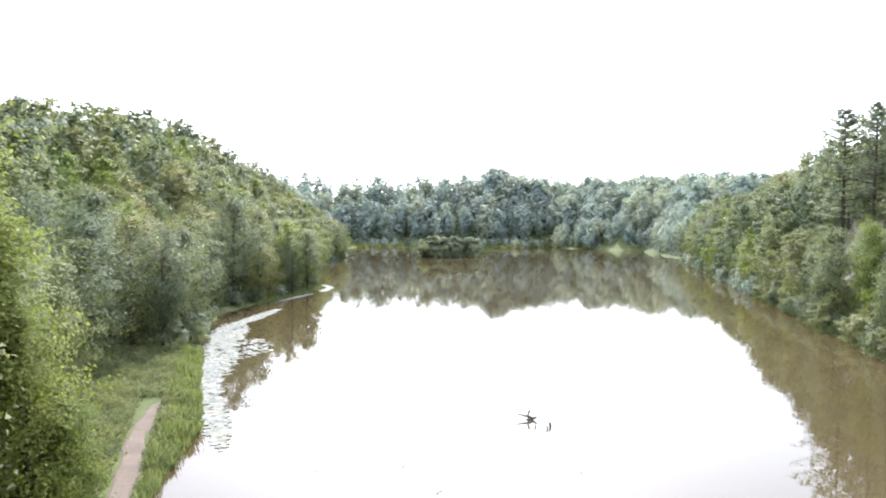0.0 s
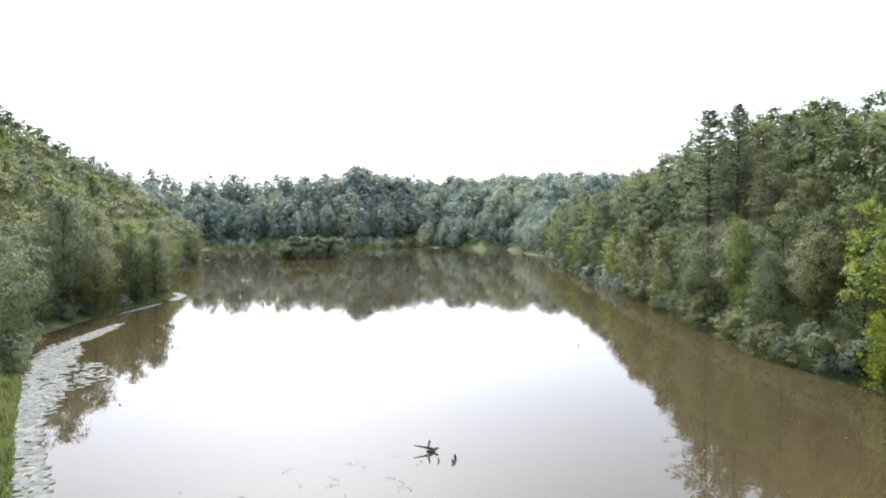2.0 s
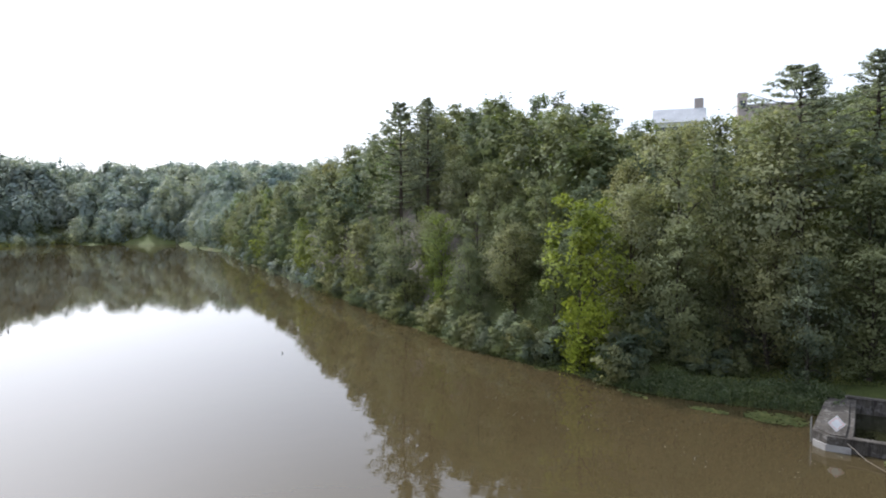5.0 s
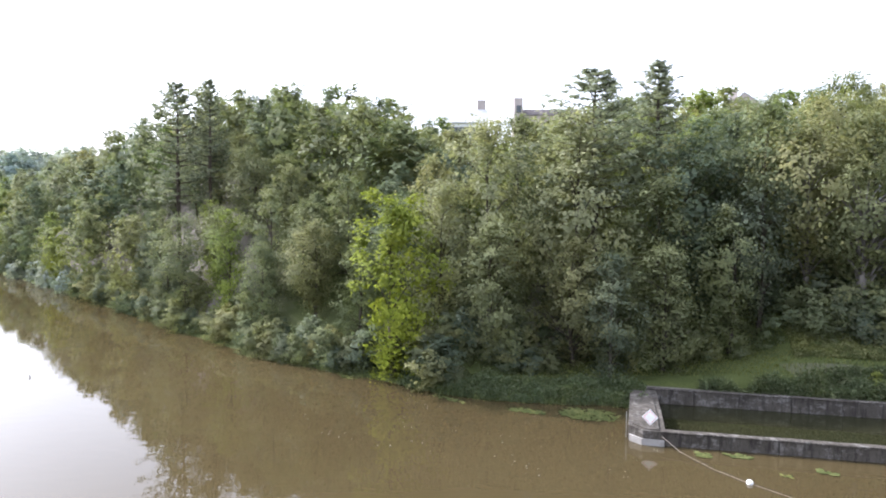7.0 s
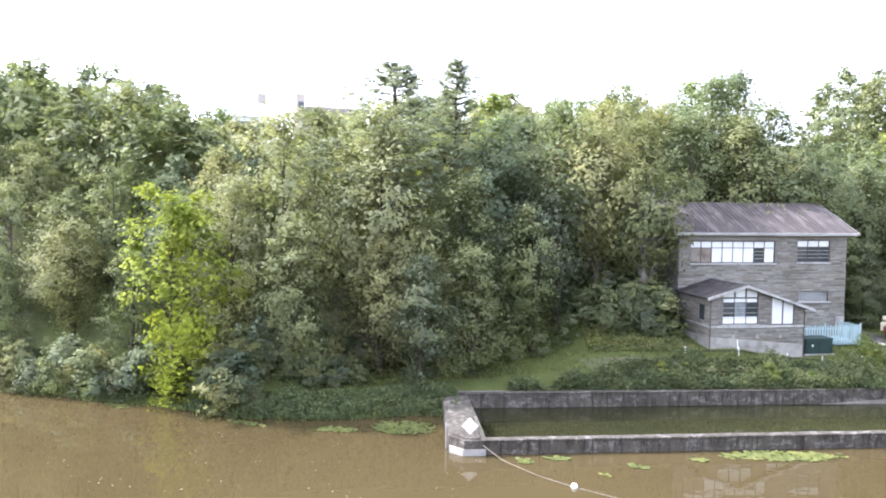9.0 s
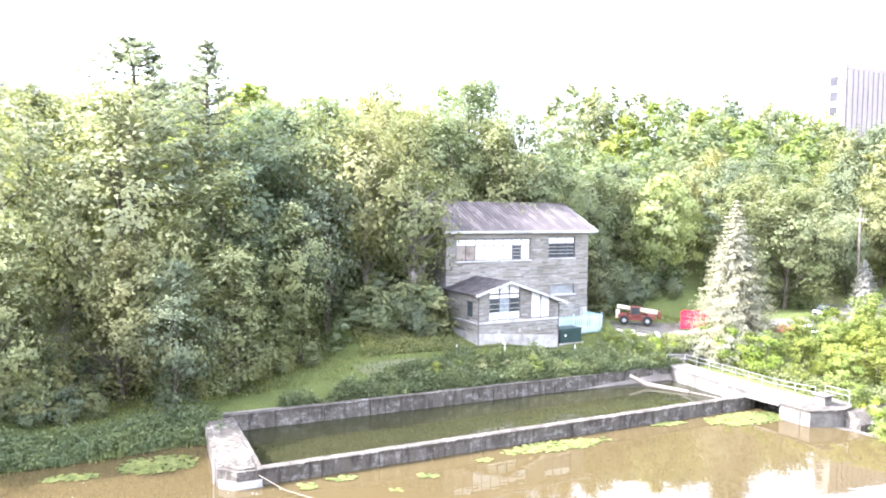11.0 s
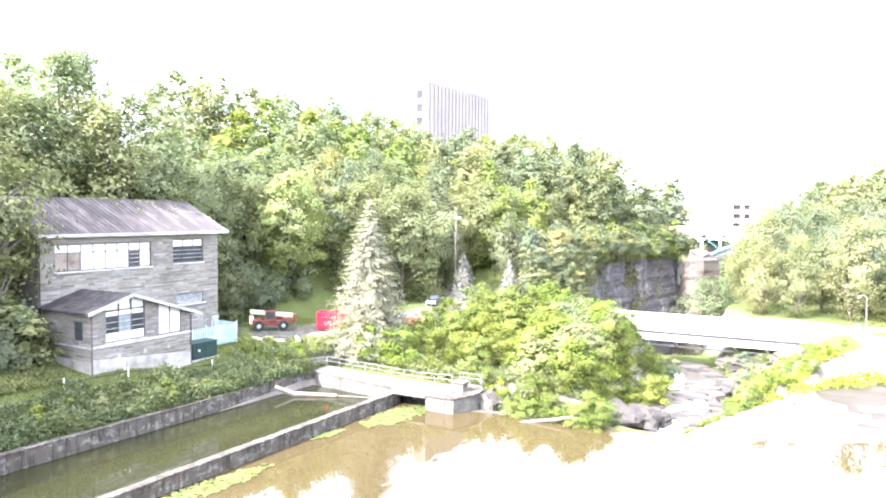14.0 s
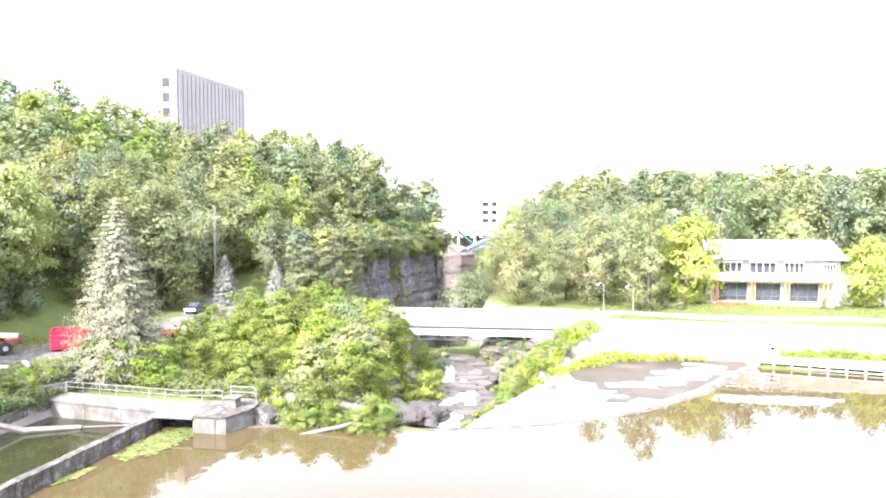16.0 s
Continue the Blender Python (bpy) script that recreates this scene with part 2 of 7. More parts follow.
ROOF_PALE = surface("pale_metal_roof", (0.45, 0.45, 0.45), (0.62, 0.62, 0.62), 1.0, 0.5, 0.3, bumps=0.1)
TOWER_STONE = surface("tower_cladding", (0.225, 0.196, 0.194), (0.282, 0.25, 0.248), 0.6, 0.85, 0.08, bumps=0.1)
TOWER_DARK = surface("tower_joint", (0.06, 0.05, 0.056), (0.1, 0.086, 0.09), 0.6, 0.7, 0.1, bumps=0.1)
BRICK_FAR = surface("pinkish_brick", (0.36, 0.31, 0.285), (0.48, 0.42, 0.39), 1.5, 0.9, 0.1)
FLOWER = surface("orange_flowers", (0.5, 0.07, 0.03), (0.7, 0.16, 0.06), 8.0, 0.7, 1.0)


def glass(name, tint, rough=0.08):
    m, nt, n = material(name, rough, 0.0, 0.6)
    a = noise_tex(nt, 0.9, 3)
    nt.links.new(ramp(nt, a.outputs[0], [(0.3, tint), (0.7, tuple(c * 1.8 for c in tint))]), n.inputs["Base Color"])
    return m


GLASS = glass("window_glass", (0.03, 0.035, 0.04))
# pale blue-grey tint puts a reflection into the pane's colour
GLASS_REFLECTION = glass("glass_painted_reflection", (0.14, 0.155, 0.17), 0.15)
BLIND = surface("beige_blind", (0.19, 0.165, 0.14), (0.3, 0.26, 0.22), 1.5, 0.8, 0.4, (0.13, 0.1, 0.08), 0.1)
GLASS_DULL = surface("dull_dark_glass", (0.02, 0.02, 0.024), (0.045, 0.043, 0.048), 0.8, 0.5, 0.2, bumps=0.02, spec=0.2)
BOARD = surface("boarded_pane", (0.6, 0.61, 0.62), (0.78, 0.79, 0.79), 1.2, 0.6, 0.4, bumps=0.06)


def stone_wall():
    m, nt, n = material("coursed_stone", 0.9)
    c = nt.nodes.new("ShaderNodeTexCoord")
    sep, com = nt.nodes.new("ShaderNodeSeparateXYZ"), nt.nodes.new("ShaderNodeCombineXYZ")
    ad = nt.nodes.new("ShaderNodeMath")
    nt.links.new(c.outputs["Object"], sep.inputs[0])
    nt.links.new(sep.outputs[0], ad.inputs[0])
    nt.links.new(sep.outputs[1], ad.inputs[1])
    nt.links.new(ad.outputs[0], com.inputs[0])
    nt.links.new(sep.outputs[2], com.inputs[1])
    b = nt.nodes.new("ShaderNodeTexBrick")
    for key, value in (("Scale", 1.0), ("Mortar Size", 0.016), ("Brick Width", 0.85), ("Row Height", 0.24), ("Bias", 0.0)):
        b.inputs[key].default_value = value
    b.offset, b.squash, b.squash_frequency = 0.37, 0.6, 3
    b.inputs["Color1"].default_value = (0.11, 0.1, 0.088, 1)
    b.inputs["Color2"].default_value = (0.215, 0.203, 0.188, 1)
    b.inputs["Mortar"].default_value = (0.13, 0.122, 0.112, 1)
    nt.links.new(com.outputs[0], b.inputs["Vector"])
    a = noise_tex(nt, 1.2, 6, 0.7, stretch=(0.6, 0.6, 2.5))
    col = mix(nt, 0.45, b.outputs["Color"], ramp(nt, a.outputs[0], [(0.32, (0.105, 0.09, 0.078)), (0.5, (0.165, 0.15, 0.138)), (0.68, (0.215, 0.207, 0.2))]))
    nt.links.new(col, n.inputs["Base Color"])
    bump(nt, n, b.outputs["Fac"], -0.5, 0.03)
    return m


STONE = stone_wall()


def stone_block():
    """Single stones of the wall: each its own grey or brown, streaked along its bed."""
    m, nt, n = material("stone_block", 0.92, 0.0, 0.2)
    info, geo = nt.nodes.new("ShaderNodeObjectInfo"), nt.nodes.new("ShaderNodeNewGeometry")
    ad, fr = nt.nodes.new("ShaderNodeMath"), nt.nodes.new("ShaderNodeMath")
    ad.operation, fr.operation = "ADD", "FRACT"
    nt.links.new(geo.outputs["Random Per Island"], ad.inputs[0])
    nt.links.new(info.outputs["Random"], ad.inputs[1])
    nt.links.new(ad.outputs[0], fr.inputs[0])
    c = ramp(nt, fr.outputs[0], [(0.0, (0.15, 0.142, 0.13)), (0.2, (0.225, 0.218, 0.205)), (0.5, (0.27, 0.262, 0.246)), (0.75, (0.3, 0.296, 0.288)), (0.9, (0.235, 0.212, 0.18)), (1.0, (0.36, 0.356, 0.35))])
    g, w = noise_tex(nt, 3.0, 6, 0.7, stretch=(0.7, 0.7, 4.0)), noise_tex(nt, 0.3, 4, 0.6)
    c = mix(nt, 1.0, c, ramp(nt, g.outputs[0], [(0.3, (0.72, 0.72, 0.72)), (0.7, (1.12, 1.12, 1.12))]), "MULTIPLY")
    c = mix(nt, 1.0, c, ramp(nt, w.outputs[0], [(0.35, (0.78, 0.755, 0.69)), (0.65, (1.04, 1.02, 0.97))]), "MULTIPLY")
    nt.links.new(c, n.inputs["Base Color"])
    bump(nt, n, g.outputs[0], 0.5, 0.03)
    return m


STONE_BLOCK = stone_block()


def ground_material():
    """Grass and soil on the flat, rock where it is steep, leaf litter under the woods."""
    m, nt, n = material("ground", 0.95, 0.0, 0.15)
    a, b, f = noise_tex(nt, 0.35, 5, 0.6), noise_tex(nt, 0.05, 4, 0.6), noise_tex(nt, 5.0, 4, 0.7)
    grass = mix(nt, 0.55, ramp(nt, a.outputs[0], [(0.3, (0.048, 0.06, 0.018)), (0.7, (0.1, 0.116, 0.034))]), ramp(nt, f.outputs[0], [(0.3, (0.036, 0.052, 0.016)), (0.75, (0.11, 0.124, 0.04))]))
    grass = mix(nt, ramp(nt, b.outputs[0], [(0.52, (0, 0, 0)), (0.7, (0.7, 0.7, 0.7))]), grass, (0.12, 0.105, 0.055))
    rock = ramp(nt, a.outputs[0], [(0.3, (0.1, 0.09, 0.08)), (0.7, (0.25, 0.22, 0.19))])
    geo, sep = nt.nodes.new("ShaderNodeNewGeometry"), nt.nodes.new("ShaderNodeSeparateXYZ")
    nt.links.new(geo.outputs["True Normal"], sep.inputs[0])
    steep = ramp(nt, sep.outputs[2], [(0.6, (1, 1, 1)), (0.78, (0, 0, 0))])
    nt.links.new(mix(nt, steep, grass, rock), n.inputs["Base Color"])
    bump(nt, n, f.outputs[0], 0.5, 0.1)
    return m


GROUND = ground_material()


def water_material(name, shallow, deep, rough=0.012, wave=0.007, gloss=0.5):
    m, nt, n = material(name, rough, 0.0, gloss)
    n.inputs["IOR"].default_value = 1.333
    b = noise_tex(nt, 0.03, 3, 0.5)
    nt.links.new(ramp(nt, b.outputs[0], [(0.35, shallow), (0.65, deep)]), n.inputs["Base Color"])
    w = noise_tex(nt, 0.9, 2, 0.5, stretch=(1.0, 0.5, 1))
    bump(nt, n, w.outputs[0], 1.0, wave)
    return m


WATER = water_material("silty_water", (0.062, 0.047, 0.022), (0.052, 0.039, 0.018))
WATER_GREEN = water_material("green_still_water", (0.024, 0.024, 0.011), (0.014, 0.015, 0.008))
WATER_THIN = surface("shallow_flow", (0.026, 0.02, 0.015), (0.062, 0.05, 0.039), 0.5, 0.45, 0.15, (0.085, 0.07, 0.055), 0.35, stretch=(0.45, 1.3, 1))
WATER_CREEK = water_material("creek_water", (0.075, 0.064, 0.055), (0.045, 0.038, 0.032), 0.45, 0.15, 0.15)
FOAM = surface("white_water", (0.5, 0.5, 0.48), (0.85, 0.85, 0.84), 2.0, 0.5, 0.5, bumps=0.5, stretch=(1, 0.4, 1))


# ---- building helpers ----
def link(name, mesh, mat, parent=None, label=""):
    if mat and not mesh.materials:
        mesh.materials.append(mat)
    ob = new(name, mesh)
    ob.parent = parent
    if label:
        tagged(ob, label)
    return ob


def part(name, bm, mat, parent, label=""):
    """One bmesh becomes one mesh object under a thing or a part."""
    me = bpy.data.meshes.new(name)
    bm.to_mesh(me)
    bm.free()
    return link(name, me, mat, parent, label)


def thing(name, m, label, category, group="", kind=""):
    ob = new(name)
    ob.matrix_world = m
    return tagged(ob, label, category, group, kind)


def solid(*boxes, bevel=0.0):
    """Boxes (x0, x1, y0, y1, z0, z1) in one bmesh, edges softened."""
    bm = bmesh.new()
    for x0, x1, y0, y1, z0, z1 in boxes:
        bmesh.ops.create_cube(bm, size=1.0, matrix=Matrix.Translation(((x0 + x1) / 2, (y0 + y1) / 2, (z0 + z1) / 2)) @ Matrix.Diagonal((x1 - x0, y1 - y0, z1 - z0, 1)))
    if bevel:
        bmesh.ops.bevel(bm, geom=list(bm.edges), offset=bevel, segments=1, affect="EDGES", clamp_overlap=True)
    return bm


def prism(outline, z0, z1, bm=None):
    """A flat outline of (x, y) drawn up from z0 to z1."""
    bm = bm or bmesh.new()
    low = [bm.verts.new((x, y, z0)) for x, y in outline]
    top = [bm.verts.new((x, y, z1)) for x, y in outline]
    bm.faces.new(top)
    bm.faces.new(low[::-1])
    for i in range(len(low)):
        j = (i + 1) % len(low)
        bm.faces.new((low[i], low[j], top[j], top[i]))
    bmesh.ops.recalc_face_normals(bm, faces=bm.faces)
    return bm


def profile(outline, y0, y1, bm=None):
    """An outline of (x, z) drawn along y."""
    bm = bm or bmesh.new()
    a = [bm.verts.new((x, y0, z)) for x, z in outline]
    b = [bm.verts.new((x, y1, z)) for x, z in outline]
    bm.faces.new(a)
    bm.faces.new(b[::-1])
    for i in range(len(a)):
        j = (i + 1) % len(a)
        bm.faces.new((a[i], b[i], b[j], a[j]))
    bmesh.ops.recalc_face_normals(bm, faces=bm.faces)
    return bm


def tube(points, radii, sides=6, bm=None):
    """A tapered tube along a line of points."""
    bm = bm or bmesh.new()
    rings, pts = [], [Vector(p) for p in points]
    if not hasattr(radii, "__len__"):
        radii = [radii] * len(pts)
    for i, p in enumerate(pts):
        way = (pts[min(i + 1, len(pts) - 1)] - pts[max(i - 1, 0)]).normalized()
        q = way.to_track_quat("Z", "Y")
        rings.append([bm.verts.new(p + q @ Vector((math.cos(a) * radii[i], math.sin(a) * radii[i], 0))) for a in (2 * math.pi * k / sides for k in range(sides))])
    for r, s in zip(rings, rings[1:]):
        for k in range(sides):
            bm.faces.new((r[k], r[(k + 1) % sides], s[(k + 1) % sides], s[k]))
    bm.faces.new(rings[0][::-1])
    bm.faces.new(rings[-1])
    return bm


def smooth(a, b, v):
    t = np.clip((v - a) / (b - a), 0, 1)
    return t * t * (3 - 2 * t)


# ---- the lie of the land ----
DAM = [(66, -24.2), (63.5, -25.2), (54, -26.5), (46.6, -28.3), (39.4, -31.4), (34.4, -34.4), (29, -39), (22.7, -47.1), (14.7, -62.5)]
NORTH_SHORE = [(1, -61), (-14, -54), (-13, -20), (-8, 20), (-4.5, 48), (-2.6, 59.5), (-0.6, 70), (-1.0, 90), (-1, 124), (2, 153), (9, 167), (18, 182), (31, 203), (30, 222), (26, 232), (40, 280), (55, 340), (71, 380), (80, 440), (87, 500)]
SOUTH_SHORE = [(115, 520), (170, 500), (205, 478), (243, 480), (258, 440), (280, 410), (240, 315), (190, 238), (150, 172), (133, 143), (120, 122), (103, 95), (91.5, 75), (87, 63), (85.4, 57.5), (81.7, 49.7), (80.5, 44.5), (80.5, 39.7), (81, 35.9), (81.8, 31), (81.3, 28.2), (73, 27.6), (72, 27), (73.4, -23.6)]
LAKE = DAM + NORTH_SHORE + SOUTH_SHORE
GORGE = [(50, -36), (50, -52), (54, -68), (62, -84), (70, -98), (73, -120), (74, -150), (76, -185), (70, -300)]


def inside(px, py, poly):
    res = np.zeros(px.shape, bool)
    for (xa, ya), (xb, yb) in zip(poly, poly[1:] + poly[:1]):
        c = (ya > py) != (yb > py)
        res ^= c & (px < (xb - xa) * (py - ya) / (yb - ya + 1e-12) + xa)
    return res


def distance(px, py, line):
    """Distance to a line of points, and how far along it."""
    best, along, run = np.full(px.shape, 1e9), np.zeros(px.shape), 0.0
    for (xa, ya), (xb, yb) in zip(line, line[1:]):
        dx, dy = xb - xa, yb - ya
        n = math.hypot(dx, dy)
        t = np.clip(((px - xa) * dx + (py - ya) * dy) / (n * n), 0, 1)
        d = np.hypot(px - xa - t * dx, py - ya - t * dy)
        along = np.where(d < best, run + t * n, along)
        best = np.minimum(best, d)
        run += n
    return best, along


def ripple(px, py, s, seed=0.0):
    """Smooth uneven ground."""
    return (np.sin(px * s + 1.3 * np.sin(py * s * 0.7 + seed)) + np.sin(py * s * 1.17 + 1.7 * np.sin(px * s * 0.83 + 2 + seed)) + np.sin((px + py) * s * 0.61 + seed)) / 3


def cliff_x(py):
    """The foot of the cliff on the south side of the gorge."""
    return np.interp(-py, [92, 98, 105, 113, 128, 145, 160, 176], [93, 88.5, 86.5, 85.5, 84, 82, 79.5, 78])


def land(px, py):
    px, py = np.asarray(px, float), np.asarray(py, float)
    wet = inside(px, py, LAKE)
    d, _ = distance(px, py, LAKE + LAKE[:1])
    centre = 40 + 0.31 * py
    south = smooth(-6, 6, px - np.where(py < 0, 55, centre))
    far = smooth(425, 500, py)
    west = 1 - smooth(-60, -25, py)
    bank = 0.9 * smooth(0, 3.0, d)
    # south bank: a lawn by the basin, steep woods further along the lake
    lawn = 1 - smooth(26, 50, py)
    rise = np.maximum(0, d - 3 - 15 * lawn - 17 * lawn * (1 - smooth(-20, 22, py)))
    cap = 24 - 14 * smooth(-42, -16, py) + 15 * smooth(45, 110, py) - 9 * smooth(130, 210, py) + 0.15 * np.maximum(0, d - 32)
    zs = bank + 0.12 * np.minimum(d, 26) * lawn + np.minimum(np.minimum(cap, 42), (0.8 + 0.6 * smooth(70, 100, py) - 0.4 * smooth(140, 200, py)) * rise)
    # north bank: marsh with a trail, then a high wooded hill
    start = 9 + 6 * (1 - smooth(90, 130, py))
    zn = bank * 0.7 + np.minimum(5 + 21 * smooth(60, 200, py) + 13 * smooth(210, 280, py) - 14 * smooth(350, 440, py), (0.5 + 0.3 * smooth(150, 260, py)) * np.maximum(0, d - start))
    # far end: reeds, then low woods
    zf = bank * 0.6 + np.minimum(34, 0.45 * np.maximum(0, d - 30))
    z = (zn * (1 - south) + zs * south) * (1 - far) + zf * far
    # below the dam: terraces on both sides of a gorge
    terrace = 4.0 + np.minimum(0.42 * np.maximum(0, px - 105), 25 + 0.1 * np.maximum(0, px - 160))
    hill_w = 0.4 * np.maximum(0, -86 - py) * smooth(66, 82, px)
    zw = np.maximum(terrace, 4.0 + np.minimum(hill_w, 19)) + np.minimum(6, 0.1 * np.maximum(0, -105 - py)) * (1 - smooth(40, 60, px))
    z = z * (1 - west) + zw * west
    z = np.where((py < -22) & (px > 66) & (py > -62), np.minimum(z, 1.2 + 0.11 * np.maximum(0, -27 - py) + 0.12 * np.maximum(0, px - 72)), z)
    g, along = distance(px, py, GORGE)
    floor = -2.6 - 0.03 * along - 12 * smooth(52, 66, along)
    wide = 5.5 + 10 * smooth(48, 62, along) * smooth(66, 70, px)
    wall = floor + np.maximum(0, g - wide - 1.5 * ripple(px, py, 0.25)) * 1.9
    wall = np.where((py < -90) & (py > -158) & (px > 73), floor + np.maximum(0, px - cliff_x(py) - 0.5) * 5.5, wall)
    z = np.where((py < -84) & (py > -170) & (px > 73), np.minimum(z, 8.5 + 0.95 * np.maximum(0, px - cliff_x(py) - 3.5)), z)
    z = np.where(~wet, np.minimum(z, np.maximum(wall, floor)), z)
    z = np.where((px > 33) & (px < 51) & (py > -82) & (py < -40), np.minimum(z, -0.6 + 0.12 * np.maximum(0, -43 - py) - 0.6 * np.clip(px - 37.5, 0, 7) * smooth(52, 60, -py)), z)
    # rock shelf beside the spillway
    shelf = inside(px, py, DAM[3:] + [(12.5, -64), (12.5, -69.6), (34, -69.6), (39, -60), (44, -42)])
    z = np.where(shelf & ~wet, np.minimum(z, -0.75 + 0.1 * ripple(px, py, 0.7)), z)
    z = np.where(inside(px, py, [(14.7, -62), (12.6, -69.6), (-34, -69.6), (-34, -50), (0, -60)]) & ~wet, 0.35, z)
    z = z + 0.25 * ripple(px, py, 0.21) * smooth(4, 12, d) * (1 - 0.7 * lawn * south) + 0.06 * ripple(px, py, 0.9, 3)
    bed = np.maximum(-2.0, -0.25 * d)
    z = np.where(wet, bed - 0.1, np.maximum(z, np.where((py > -20) | ((px > 70) & (py > -62)), 0.05, -40)))
    # the basin is dug out of the bank
    z = np.where((py > -25) & (py < 28) & (px > 84) & (px < 99), np.minimum(z, 1.25 + 0.53 * np.maximum(0, px - 86.6)), z)
    z = np.where((px > 66) & (px < 87.2) & (py > -29.6) & (py < -23), np.minimum(z, 1.0), z)
    z = np.where((px > 52) & (px < 66.2) & (py > -30.5) & (py < -23) & ~wet, np.minimum(z, -0.5), z)
    basin = (px > 71) & (px < 85.9) & (py > -26.6) & (py < 27)
    z = np.where(basin, -1.6, z)
    z = z + 1.2 * smooth(87.5, 91.2, px) * (1 - smooth(110, 120, px)) * smooth(-13, -3, py) * (1 - smooth(8, 24, py)) * ~basin
    # the island and its reedy spit
    i1 = np.hypot((px - 124) / 17, (py - 372) / 7)
    i2 = np.hypot((px - 152) / 22, (py - 398) / 4)
    return np.maximum(z, np.maximum(0.9 * (1 - i1 ** 2), 0.5 * (1 - i2 ** 2)))


def axis(lo, hi, step, reach, grow=1.16):
    mid = list(np.arange(lo, hi + 1e-6, step))
    s, a, b = step, [], []
    while (lo - (a[-1] if a else lo)) < reach:
        s *= grow
        a.append((a[-1] if a else lo) - s)
    s = step
    while ((b[-1] if b else hi) - hi) < reach:
        s *= grow
        b.append((b[-1] if b else hi) + s)
    return np.array(a[::-1] + mid + b)


gx, gy = axis(-40, 135, 1.25, 2300), axis(-130, 235, 1.5, 2300)
GX, GY = np.meshgrid(gx, gy)
GZ = land(GX, GY)
nx, ny = len(gx), len(gy)
verts = np.stack([GX.ravel(), GY.ravel(), GZ.ravel()], 1)
idx = np.arange(nx * ny).reshape(ny, nx)
quads = np.stack([idx[:-1, :-1].ravel(), idx[:-1, 1:].ravel(), idx[1:, 1:].ravel(), idx[1:, :-1].ravel()], 1)


def mesh_np(name, verts, faces, smooth_faces=False, normals=None, tone=None):
    """A mesh from arrays: all faces with the same number of corners. Normals and a tone may be given corner by corner."""
    me = bpy.data.meshes.new(name)
    k = faces.shape[1]
    me.vertices.add(len(verts))
    me.vertices.foreach_set("co", verts.astype(np.float32).ravel())
    me.loops.add(faces.size)
    me.loops.foreach_set("vertex_index", faces.astype(np.int32).ravel())
    me.polygons.add(len(faces))
    me.polygons.foreach_set("loop_start", np.arange(0, faces.size, k, dtype=np.int32))
    me.polygons.foreach_set("use_smooth", np.full(len(faces), smooth_faces or normals is not None))
    me.update(calc_edges=True)
    if normals is not None:
        me.attributes.new("custom_normal", "FLOAT_VECTOR", "POINT").data.foreach_set("vector", normals.astype(np.float32).ravel())
    if tone is not None:
        me.attributes.new("tone", "FLOAT", "POINT").data.foreach_set("value", tone.astype(np.float32))
    return me


tagged(link("ground", mesh_np("ground", verts, quads, True), GROUND), "grassy banks and wooded hillsides round the lake", "ground", kind="structure")


def ground_z(x, y):
    return float(land(np.array([x]), np.array([y]))[0])


# ---- water ----
def sheet(name, outline, z, mat, label, category="water", kind="structure"):
    bm = bmesh.new()
    bm.faces.new([bm.verts.new((x, y, z)) for x, y in outline])
    bmesh.ops.triangulate(bm, faces=bm.faces)
    bmesh.ops.recalc_face_normals(bm, faces=bm.faces)
    for f in bm.faces:
        if f.normal.z < 0:
            f.normal_flip()
    return tagged(part(name, bm, mat, None), label, category, kind=kind)


def widened(line, by):
    out = []
    for i, (x, y) in enumerate(line):
        xa, ya = line[max(i - 1, 0)]
        xb, yb = line[min(i + 1, len(line) - 1)]
        n = math.hypot(xb - xa, yb - ya)
        out.append((x - (yb - ya) / n * by, y + (xb - xa) / n * by))
    return out


lake_edge = DAM + widened(NORTH_SHORE, 4) + widened(SOUTH_SHORE[:-4], 4) + [(84.0, 30.0), (83.0, 27.6), (71.4, 27.2), (72.6, -23.4)]
sheet("water_lake", lake_edge, 0.0, WATER, "silty brown lake lying mirror-still", "lake")
sheet("water_basin", [(71.8, 27.1), (73.2, -23.7), (86.2, -23.7), (86.0, 27.1)], -0.12, WATER_GREEN, "still dark green water in the concrete basin", "water")
part_apron = prism([(46.6, -29.6), (39.2, -32.8), (34.2, -35.9), (28.6, -40.5), (22.2, -48.4), (13.9, -63.4), (12.8, -69.5), (33, -69.5), (38.5, -60), (43.5, -42)], -1.6, -0.6)
tagged(part("spillway_apron", part_apron, CONCRETE_PALE, None), "pale worn concrete apron below the dam crest", "apron", kind="structure")
sheet("water_shelf", [(37.9, -61.5), (38.0, -56), (37.0, -52.4), (34.6, -51.6), (34.2, -48.4), (35.4, -46.6), (33.7, -43.4), (31.2, -43.6), (29.8, -46.4), (27.6, -45.6), (23.2, -51.6), (19.6, -58.4), (15.2, -66.2), (14.5, -68.8), (28, -68.8), (33.5, -66.8), (36, -65)], -0.57, WATER_THIN, "thin brown flow over the spillway apron", "water")


